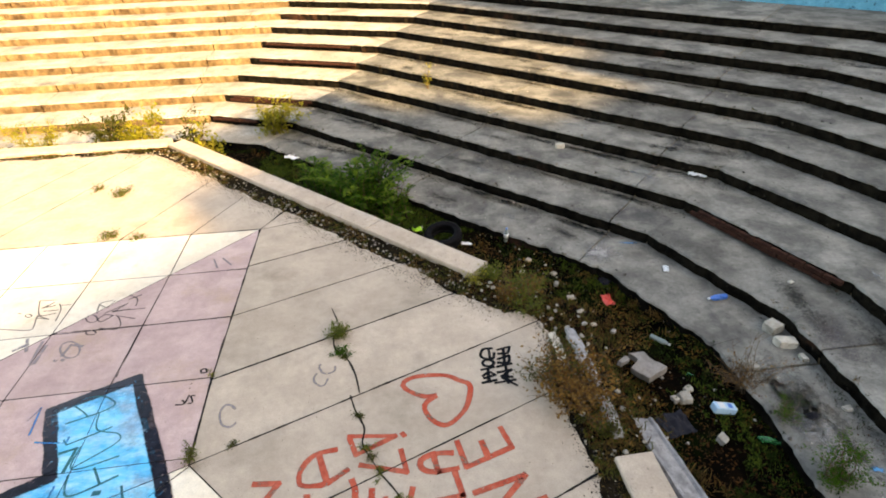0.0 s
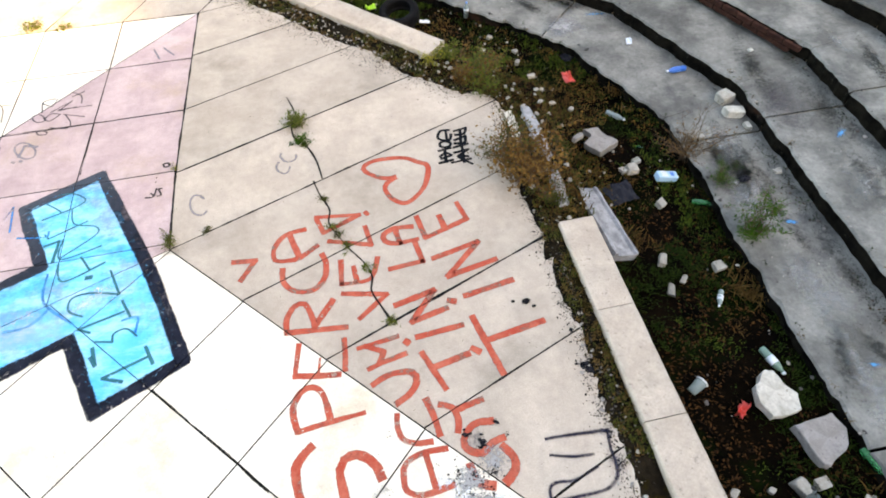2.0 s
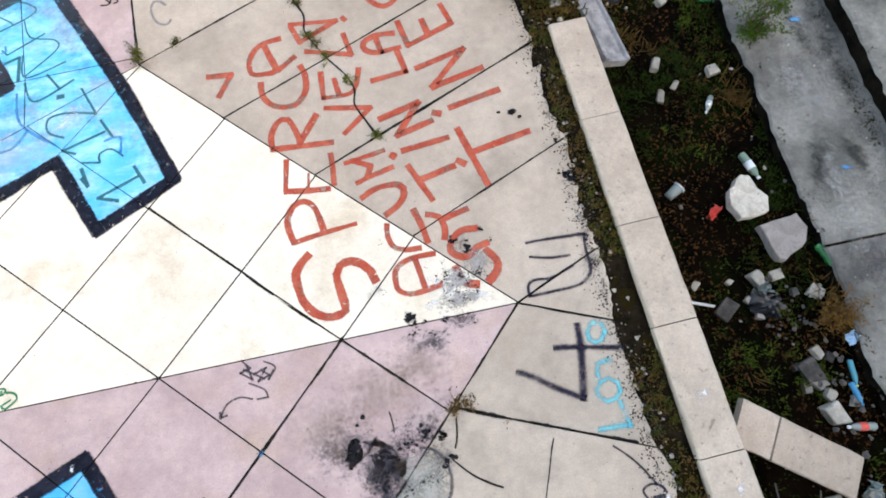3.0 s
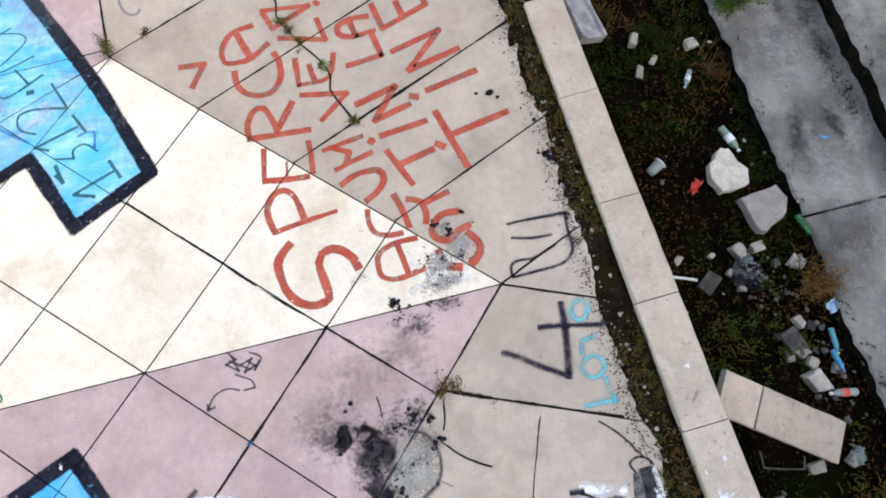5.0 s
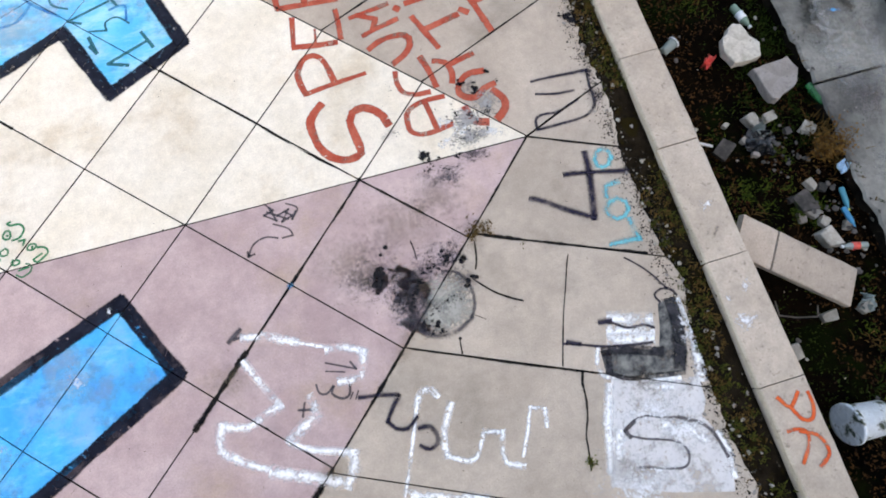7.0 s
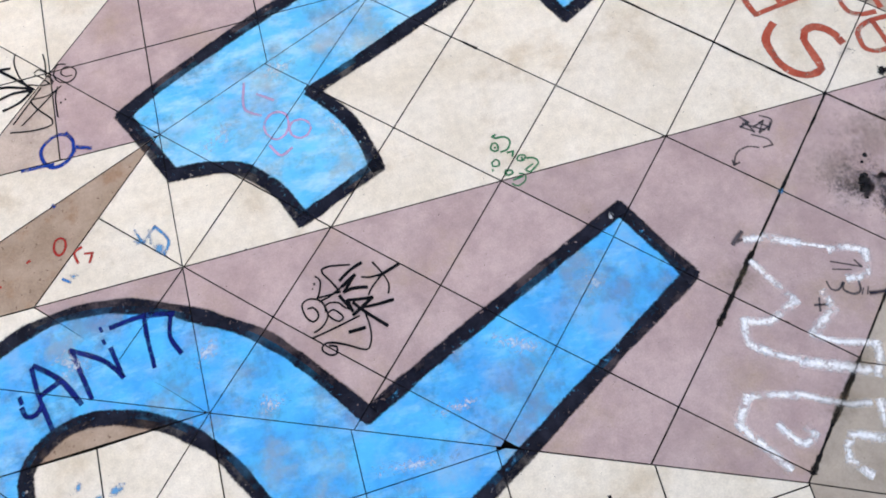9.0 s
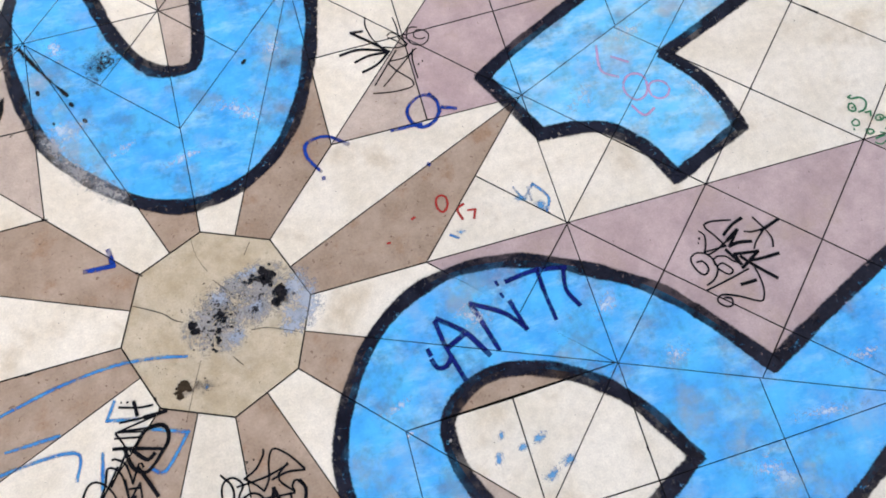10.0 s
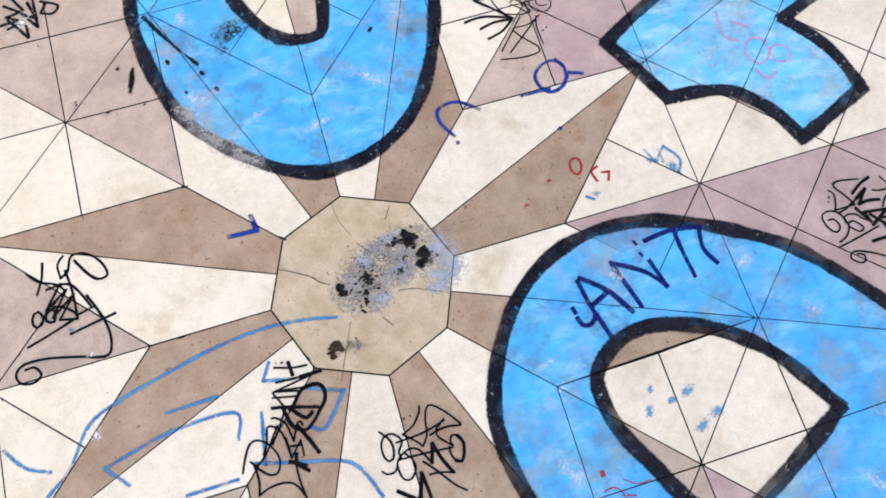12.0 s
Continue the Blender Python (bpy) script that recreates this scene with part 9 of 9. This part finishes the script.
# ---- plants ----
frond_bush("fern_bush", 8.20, 8.55, -0.80, 1.9, 1.25, 46, "dense dark green fern-like bush growing in the trough", 1)
frond_bush("fern_bush", 7.50, 9.35, -0.80, 1.5, 0.95, 34, "dark green fern-like bush growing in the trough", 2)
frond_bush("fern_bush", 8.80, 8.20, -0.80, 1.2, 0.80, 26, "green fern-like bush beside the coping", 3)
frond_bush("fern_bush", 8.55, 9.10, -0.70, 1.3, 1.2, 24, "tall green fern-like bush by the terrace edge", 4)
bush("yellow_bush", 6.20, 12.60, Z0 - 0.1, 1.3, 1.00, M_YLEAF, 1500, 0.085, "yellow-green leafy bush at the terrace edge", 4, stems=12)
bush("yellow_bush", 5.05, 11.05, -0.75, 0.8, 1.05, M_YLEAF, 500, 0.095, "thin yellow-leaved sapling behind the coping", 5, stems=6)
bush("yellow_bush", 4.60, 11.60, -0.75, 0.9, 1.2, M_OLIVE, 700, 0.075, "olive weed behind the coping", 6, stems=8)
bush("weed", 3.70, 11.25, -0.6, 1.2, 1.35, M_YLEAF, 2200, 0.08, "sunlit yellow-green weed behind the coping", 7, stems=8)
bush("weed", 2.9, 11.35, -0.6, 1.4, 1.35, M_OLIVE, 2400, 0.07, "olive weed behind the coping", 8, stems=9)
bush("weed", 1.6, 11.4, -0.7, 1.8, 1.35, M_YLEAF, 3200, 0.07, "yellowish weed behind the coping", 9, stems=9, feathery=True)
bush("weed", 0.3, 11.4, -0.7, 1.8, 1.3, M_YLEAF, 2600, 0.07, "olive weed behind the coping", 10, stems=9, feathery=True)
bush("rusty_bush", 10.44, 3.15, -0.06, 1.15, 0.46, M_DRYLEAF, 2000, 0.040, "rusty brown dry bush on the broken stage edge", 11, stems=40)
bush("rusty_bush", 12.50, -0.58, -0.72, 0.55, 0.34, M_DRYLEAF, 900, 0.030, "rusty orange dry bush under the terrace edge", 41, stems=16)
bush("rusty_bush", 10.75, 2.80, -0.25, 0.6, 0.4, M_DRYLEAF, 700, 0.030, "rusty brown dry weed by the coping end", 12, stems=12)
bush("weed", 10.30, 3.38, -0.05, 0.9, 0.38, M_OLIVE, 1100, 0.028, "olive weed among the rusty bush at the stage edge", 29, stems=16)
bush("weed", 10.62, 2.72, -0.05, 0.6, 0.30, M_OLIVE, 600, 0.026, "olive weed by the coping end", 30, stems=12)
bush("weed", 10.86, 3.75, -0.3, 0.5, 0.35, M_OLIVE, 400, 0.030, "olive weed in the gap of the coping", 13, stems=14)
bush("weed", 10.02, 5.22, -0.10, 0.45, 0.34, M_SPROUT, 700, 0.034, "yellow-green weed at the broken end of the coping", 60, stems=10)
bush("weed", 9.78, 5.12, -0.05, 0.40, 0.30, M_YLEAF, 220, 0.03, "thin yellow weed beside the coping", 61, stems=8)
bush("dry_weed", 10.22, 4.85, -0.12, 0.9, 0.34, M_DRYLEAF, 1200, 0.03, "brown dry weed on the soil bank", 62, stems=18)
bush("weed", 10.36, 5.02, -0.22, 0.70, 0.40, M_SPROUT, 1100, 0.034, "olive weed at the coping end", 14, stems=16)
bush("weed", 10.35, 4.62, -0.12, 0.8, 0.36, M_SPROUT, 1000, 0.032, "yellow-green weed at the coping end", 15, stems=12)
bush("weed", 10.95, 2.62, -0.45, 0.35, 0.35, M_LEAF, 260, 0.04, "small green weed behind the coping", 16, stems=8)
bush("airy_bush", 12.78, 2.32, Z0 - 0.08, 0.80, 0.60, M_LEAF, 1500, 0.034, "airy green bush at the terrace edge", 17, stems=16, feathery=True)
bush("airy_bush", 12.80, 3.05, Z0 - 0.08, 0.55, 0.35, M_LEAF, 600, 0.03, "small airy green weed at the terrace edge", 18, stems=10, feathery=True)
bush("dry_twigs", 12.66, 3.60, Z0 - 0.12, 1.1, 0.55, M_DRYLEAF, 420, 0.024, "dry reddish brown twigs at the terrace edge", 19, stems=26)
bush("dry_twigs", 9.00, 8.90, -0.72, 0.6, 0.40, M_DRYLEAF, 160, 0.025, "dry brown twigs beside the bush", 20, stems=10)
bush("weed", 9.9, 13.2, Z0 + 3 * RISE - 0.02, 0.35, 0.75, M_YLEAF, 120, 0.05, "tall dry yellow weed on the terrace", 21, stems=4)
bush("weed", 8.09, 4.38, -0.015, 0.42, 0.13, M_SPROUT, 900, 0.024, "low green weed growing in the floor crack", 22, stems=14)
bush("weed", 8.14, 4.10, -0.015, 0.30, 0.10, M_LEAF, 420, 0.022, "low weed growing in the floor crack", 23, stems=9)
bush("weed", 6.86, 2.93, -0.015, 0.22, 0.16, M_SPROUT, 260, 0.02, "small weed growing in a joint", 24, stems=10)
bush("weed", 6.81, 3.95, -0.015, 0.14, 0.08, M_YLEAF, 90, 0.018, "tiny weed growing in a joint", 25, stems=6)
bush("weed", 4.25, 8.52, -0.015, 0.55, 0.12, M_SPROUT, 420, 0.03, "low weed growing in a joint", 26, stems=10)
bush("weed", 3.75, 8.80, -0.015, 0.40, 0.08, M_SPROUT, 200, 0.03, "low weed growing in a joint", 31, stems=8)
bush("weed", 5.0, 6.98, -0.015, 0.35, 0.08, M_SPROUT, 180, 0.03, "low weed growing in a joint", 32, stems=8)
bush("weed", 4.62, 7.05, -0.015, 0.45, 0.10, M_SPROUT, 300, 0.03, "low weed growing in a joint", 27, stems=10)
bush("weed", 9.41, -2.51, -0.012, 0.12, 0.07, M_SPROUT, 160, 0.016, "moss and tiny weed in a crack", 50, stems=5)
bush("weed", 9.42, -0.86, -0.012, 0.08, 0.05, M_OLIVE, 90, 0.014, "tiny weed in a joint", 51, stems=4)
bush("weed", 7.06, -1.22, -0.012, 0.12, 0.04, M_OLIVE, 120, 0.014, "moss in a dirty joint", 52, stems=5)
bush("weed", 9.05, -0.66, -0.015, 0.30, 0.07, M_STRAW, 260, 0.022, "dry tuft in a joint crossing", 28, stems=8)
for i, (x, y, w) in enumerate(((8.35, 3.19, 0.12), (8.42, 2.81, 0.20), (8.46, 2.70, 0.14), (8.53, 2.53, 0.18), (8.71, 2.25, 0.16), (8.86, 1.67, 0.16), (8.18, 4.02, 0.14), (7.21, 2.99, 0.10))):
    bush("weed", x, y, -0.012, w, 0.07, M_SPROUT if w > 0.15 else M_OLIVE, 220, 0.018, "moss and tiny weed in the floor crack", 40 + i, stems=5)

rnd = random.Random(5)
places = []
for i in range(1900):
    a = rnd.uniform(-35, 118)
    k = round(a / 45) * 45
    p = at_angle(a, rnd.uniform(10.26 if 24 < a < 70 else 10.40, 10.63) / math.cos(radians(a - k)), 0)
    if rough_noise(p.x, p.y, 3.0, 1.1) > -0.25:
        places.append((p.x, p.y, 0.004, rnd.uniform(0.4, 1.0)))
tufts("strip_weeds", places[::2], M_OLIVE, "low olive weeds along the slab edge", 20, 0.05, 1, spread=0.045)
tufts("strip_weeds", places[1::2], M_STRAW, "dry straw-coloured weeds along the slab edge", 16, 0.05, 2, spread=0.045)
places = []
for i in range(5200):
    a = rnd.uniform(-32, 112)
    k = round(a / 45) * 45
    r = rnd.uniform(11.05, 12.78)
    p = at_angle(a, r / math.cos(radians(a - k)), 0)
    if rough_noise(p.x, p.y, 12.0, 0.75) + 0.45 * (r - 12.1) > 0.02:
        places.append((p.x, p.y, trough_z(p.x, p.y), rnd.uniform(0.5, 1.1)))
tufts("trough_grass", places, M_GRASS, "dark green grass and moss in the trough", 24, 0.085, 3, spread=0.06)
places = []
for i in range(420):
    a = rnd.uniform(-32, 112)
    k = round(a / 45) * 45
    p = at_angle(a, rnd.uniform(11.0, 12.75) / math.cos(radians(a - k)), 0)
    if rough_noise(p.x, p.y, 22.0, 0.9) > 0.05:
        places.append((p.x, p.y, trough_z(p.x, p.y), rnd.uniform(0.6, 1.4)))
tufts("dry_grass", places, M_STRAW, "dry brown grass and stalks in the trough", 14, 0.13, 4, spread=0.07)
places = []
for (x, y, s) in ((12.55, 1.75, 1.5), (12.60, -0.65, 1.6), (12.55, -0.45, 1.3), (12.42, 5.05, 1.4), (12.25, 5.3, 1.3), (11.6, 2.55, 1.0)):
    places += [(x + rnd.gauss(0, 0.08), y + rnd.gauss(0, 0.08), trough_z(x, y), s * rnd.uniform(0.7, 1.1)) for _ in range(5)]
tufts("straw_clump", places, M_STRAW, "clumps of straw-coloured dead grass under the terrace edge", 30, 0.16, 6, spread=0.07)
places = []
for i in range(900):
    a = rnd.uniform(-30, 118)
    k = round(a / 45) * 45
    p = at_angle(a, rnd.gauss(10.36 if 24 < a < 70 else 10.47, 0.07) / math.cos(radians(a - k)), 0)
    places.append((p.x, p.y, -0.015, rnd.choice((0.012, 0.02, 0.03, 0.045))))
for i in range(240):
    a = rnd.uniform(27, 72)
    p = at_angle(a, rnd.uniform(10.30, 10.60) / math.cos(radians(a - 45)), 0)
    places.append((p.x, p.y, 0.0, rnd.choice((0.015, 0.02, 0.03, 0.05))))
scatter_stones("strip_gravel", places[1::2], M_BLOCK, "loose grey gravel along the slab edge", 13)
scatter_stones("strip_gravel", places[::2], M_STONE, "loose pale gravel along the slab edge", 3)
places = []
for i in range(4200):
    a = rnd.uniform(-28, 90)
    k = round(a / 45) * 45
    p = at_angle(a, ((10.36 if 24 < a < 70 else 10.50) - abs(rnd.gauss(0, 0.09 if a < 24 else 0.17))) / math.cos(radians(a - k)), 0)
    if rough_noise(p.x, p.y, 41.0, 1.6) > -0.1:
        places.append((p.x, p.y, -0.003, rnd.choice((0.003, 0.004, 0.006, 0.008, 0.012, 0.018))))
scatter_stones("dark_gravel", places, M_DARKSTONE, "dark grit and crumbs along the broken slab edge", 8)
places = []
for i in range(2300):
    a = rnd.uniform(-32, 112) if i < 1500 else rnd.uniform(14, 44)
    k = round(a / 45) * 45
    p = at_angle(a, rnd.uniform(11.0, 12.75) / math.cos(radians(a - k)), 0)
    if rough_noise(p.x, p.y, 33.0, 1.3) > -0.1:
        places.append((p.x, p.y, trough_z(p.x, p.y), rnd.choice((0.015, 0.02, 0.03, 0.05))))
brown, moss, strip_moss = [], [], []
for i in range(44000):
    a = rnd.uniform(-32, 112)
    k = round(a / 45) * 45
    p = at_angle(a, rnd.uniform(11.0, 12.78) / math.cos(radians(a - k)), 0)
    f = rough_noise(p.x, p.y, 51.0, 1.0) + 0.6 * rough_noise(p.x, p.y, 52.0, 3.5)
    if f > -0.12:
        brown.append((p.x, p.y, trough_z(p.x, p.y), rnd.uniform(0.007, 0.026)))
    elif f < -0.26:
        moss.append((p.x, p.y, trough_z(p.x, p.y), rnd.uniform(0.006, 0.018)))
for i in range(15000):
    a = rnd.uniform(-32, 100)
    k = round(a / 45) * 45
    p = at_angle(a, rnd.uniform(10.16 if 24 < a < 70 else 10.38, 10.63) / math.cos(radians(a - k)), 0)
    if rough_noise(p.x, p.y, 61.0, 2.2) + 0.6 * rough_noise(p.x, p.y, 62.0, 7.0) > 0.10:
        strip_moss.append((p.x, p.y, rnd.uniform(-0.012, 0.016), rnd.uniform(0.005, 0.014)))
litter("leaf_litter", brown, M_LITTER, "rusty brown dead leaves and chips on the trough soil", 21)
litter("moss_patch", moss, M_MOSS, "dark green moss on the trough soil", 22)
litter("strip_moss", strip_moss, M_RUSTMOSS, "olive and rusty moss along the slab edge", 23)
scatter_stones("trough_gravel", places[::5], M_STONE, "small pale stones on the trough soil", 4)
scatter_stones("trough_gravel", places[1::3], M_DARKSTONE, "small grey stones on the trough soil", 5)
places = [(rnd.gauss(12.1, 0.16), rnd.gauss(-0.45, 0.2), -0.72, rnd.uniform(0.02, 0.06)) for _ in range(34)] + [(rnd.gauss(12.4, 0.14), rnd.gauss(-1.3, 0.25), -0.70, rnd.uniform(0.02, 0.07)) for _ in range(36)]
scatter_stones("rubble_heap", places, M_DARKSTONE, "heap of grey rubble in the trough", 6)
places = []
for i in range(2600):
    a = rnd.uniform(-20, 100)
    k = round(a / 45) * 45
    j = rnd.randint(0, 9)
    p = at_angle(a, (A0 + 0.1 + rnd.uniform(0, 0.9) + j) / math.cos(radians(a - k)), 0)
    if abs(a - k) < 14:
        places.append((p.x, p.y, Z0 + RISE * j, rnd.choice((0.008, 0.012, 0.015, 0.02, 0.03))))
scatter_stones("terrace_crumbs", places[::2], M_STONE, "crumbs of concrete on the terraces", 7)
scatter_stones("terrace_crumbs", [(x, y, z, s * 0.8) for x, y, z, s in places[1::4]], M_FOAM, "white crumbs of plaster on the terraces", 17)
places = []
for i in range(5200):
    a = rnd.uniform(-18, 66)
    k = round(a / 45) * 45
    if abs(a - k) > 19:
        continue
    j = rnd.randint(0, 8)
    p = at_angle(a, (A0 + j + 0.88 + rnd.gauss(0.02, 0.05)) / math.cos(radians(a - k)), 0)
    if rough_noise(p.x, p.y, 71.0, 0.9) > -0.05:
        places.append((p.x, p.y, Z0 + RISE * j, rnd.uniform(0.4, 1.0)))
tufts("riser_weeds", places, M_GRASS, "dark dry weeds along the feet of the risers", 12, 0.05, 9, spread=0.05)
grit = [(x + rnd.gauss(0, 0.05), y + rnd.gauss(0, 0.05), z, rnd.uniform(0.006, 0.02)) for x, y, z, s in places for _ in range(2)]
# tiny dark flecks on the treads, thickest at the back
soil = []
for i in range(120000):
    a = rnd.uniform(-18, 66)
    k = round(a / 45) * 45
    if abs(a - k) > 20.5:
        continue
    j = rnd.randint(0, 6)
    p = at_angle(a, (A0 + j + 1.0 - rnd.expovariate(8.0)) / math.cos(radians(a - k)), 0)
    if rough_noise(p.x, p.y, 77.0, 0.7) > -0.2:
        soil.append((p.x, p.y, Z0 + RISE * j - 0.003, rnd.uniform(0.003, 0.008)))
litter("step_soil", soil, M_FLECK, "small dark flecks, denser towards the feet of the risers", 25)
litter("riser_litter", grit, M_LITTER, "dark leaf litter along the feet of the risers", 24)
places = []
for i in range(2600):
    a = rnd.uniform(-18, 80)
    k = round(a / 45) * 45
    if abs(a - k) > 19:
        continue
    j = rnd.randint(0, 8)
    p = at_angle(a, (A0 + j + rnd.gauss(0.05, 0.03)) / math.cos(radians(a - k)), 0)
    if rough_noise(p.x, p.y, 81.0, 1.6) > 0.05:
        places.append((p.x, p.y, Z0 + RISE * j + 0.005, rnd.uniform(0.3, 0.9)))
tufts("nosing_weeds", places[::3], M_STRAW, "dry tufts on the chipped step edges", 10, 0.05, 10, spread=0.04)
tufts("nosing_weeds", places[1::3] + places[2::3], M_GRASS, "dark moss and weeds on the chipped step edges", 12, 0.045, 19, spread=0.05)
places = []
for i in range(3600):
    a = rnd.uniform(18, 62)
    k = round(a / 45) * 45
    p = at_angle(a, rnd.uniform(11.05, 12.75) / math.cos(radians(a - k)), 0)
    if rough_noise(p.x, p.y, 91.0, 0.8) + 0.4 * rough_noise(p.x, p.y, 92.0, 3.0) + 0.12 * (a - 30) / 10 > 0.05:
        places.append((p.x, p.y, trough_z(p.x, p.y), rnd.uniform(0.5, 1.2)))
tufts("lush_grass", places, M_LUSH, "fresh green grass in the trough near the bushes", 22, 0.09, 11, spread=0.07)
places = []
for (x, y, n, r) in ((12.1, 1.3, 10, 0.3), (12.2, -0.75, 24, 0.35), (11.5, -1.0, 14, 0.25), (11.45, -2.6, 22, 0.3), (12.5, -2.4, 16, 0.3), (12.55, 2.6, 26, 0.35), (12.5, 1.6, 18, 0.3), (12.45, 3.6, 22, 0.35), (11.6, -0.55, 14, 0.25)):
    places += [(x + rnd.gauss(0, r * 0.6), y + rnd.gauss(0, r), trough_z(x, y), rnd.uniform(0.5, 1.0)) for _ in range(n * 3)]
tufts("moss_tufts", places, M_LUSH, "patches of green grass and moss in the trough", 18, 0.06, 12, spread=0.06)
places = []
for i in range(2200):
    a = rnd.uniform(-18, 70)
    k = round(a / 45) * 45
    if abs(a - k) > 20:
        continue
    j = rnd.randint(0, 7)
    foot = rnd.random() < 0.6
    p = at_angle(a, (A0 + j + (0.95 if foot else 0.05) + rnd.gauss(0, 0.03)) / math.cos(radians(a - k)), 0)
    if rough_noise(p.x, p.y, 95.0, 1.3) > -0.05:
        places.append((p.x, p.y, Z0 + RISE * j - 0.004, rnd.choice((0.02, 0.03, 0.04, 0.06))))
scatter_stones("nosing_rubble", places[::2], M_DARKSTONE, "dark crumbs of broken concrete along the steps", 13)
scatter_stones("nosing_rubble", places[1::4], M_BLOCK, "grey crumbs of broken concrete along the steps", 14)
places = []
for i in range(900):
    x, y = rnd.gauss(11.25, 0.35), rnd.gauss(4.6, 0.8)
    if math.hypot(x, y) > 11.2 and x < 12.3 and rough_noise(x, y, 97.0, 1.8) > -0.1:
        places.append((x, y, trough_z(x, y), rnd.uniform(0.4, 1.1)))
tufts("dry_weeds", places[::2], M_STRAW, "dry yellow-brown weeds beside the broken slab", 16, 0.08, 15, spread=0.07)
tufts("dry_weeds", places[1::2], M_OLIVE, "olive weeds beside the broken slab", 16, 0.07, 16, spread=0.07)

# bank of soil and rubble where the coping has broken away
def bank_point(a, f):
    k = round(a / 45) * 45
    r = 10.42 + 0.85 * f
    p = at_angle(a, r / math.cos(radians(a - k)), 0)
    fade = min(1.0, (a - 12.6) / 1.5, (28.6 - a) / 1.0)
    low = trough_z(p.x, p.y)
    drop = max(0.0, (f - 0.58) / 0.42) ** 0.85
    z = -0.005 + (low - 0.015) * drop - (1 - max(0.0, fade)) * 0.03 + 0.022 * rough_noise(p.x, p.y, 44.0, 5.0)
    return p.x, p.y, z


verts, faces = [], []
for i in range(57):
    for j in range(13):
        verts.append(bank_point(12.6 + 16.0 * i / 56, j / 12))
for i in range(56):
    for j in range(12):
        n = i * 13 + j
        faces.append((n, n + 1, n + 14, n + 13))
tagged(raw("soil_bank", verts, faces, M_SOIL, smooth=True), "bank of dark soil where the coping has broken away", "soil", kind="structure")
chips, greens, straws, pebbles = [], [], [], []
for i in range(6400):
    x, y, z = bank_point(rnd.uniform(12.8, 28.4), rnd.random())
    f = rough_noise(x, y, 45.0, 2.5)
    (chips if f > -0.15 else greens).append((x, y, z - 0.003, rnd.uniform(0.006, 0.022)))
    if i % 9 == 0:
        straws.append((x, y, z, rnd.uniform(0.4, 1.1)))
    if i % 14 == 0:
        pebbles.append((x, y, z, rnd.choice((0.015, 0.02, 0.03, 0.05, 0.07))))
litter("bank_litter", chips, M_LITTER, "rusty dead leaves on the soil bank", 31)
litter("bank_litter", greens, M_RUSTMOSS, "olive moss on the soil bank", 32)
tufts("bank_weeds", straws[::2], M_STRAW, "dry weeds on the soil bank", 16, 0.08, 33, spread=0.06)
tufts("bank_weeds", straws[1::2], M_OLIVE, "olive weeds on the soil bank", 16, 0.08, 34, spread=0.06)
scatter_stones("bank_gravel", pebbles[::2], M_STONE, "pale stones on the soil bank", 35)
leaves = []
for i in range(12000):
    a = rnd.uniform(14, 36)
    k = round(a / 45) * 45
    p = at_angle(a, rnd.uniform(11.1, 12.6) / math.cos(radians(a - k)), 0)
    if rough_noise(p.x, p.y, 57.0, 1.2) + 0.5 * rough_noise(p.x, p.y, 58.0, 4.0) > 0.0:
        leaves.append((p.x, p.y, trough_z(p.x, p.y) + 0.01, rnd.uniform(0.007, 0.020)))
litter("fallen_leaves", leaves[::2], M_DRYLEAF, "rusty brown fallen leaves in the trough", 36)
litter("fallen_leaves", leaves[1::2], M_OLIVE, "olive dead leaves in the trough", 37)
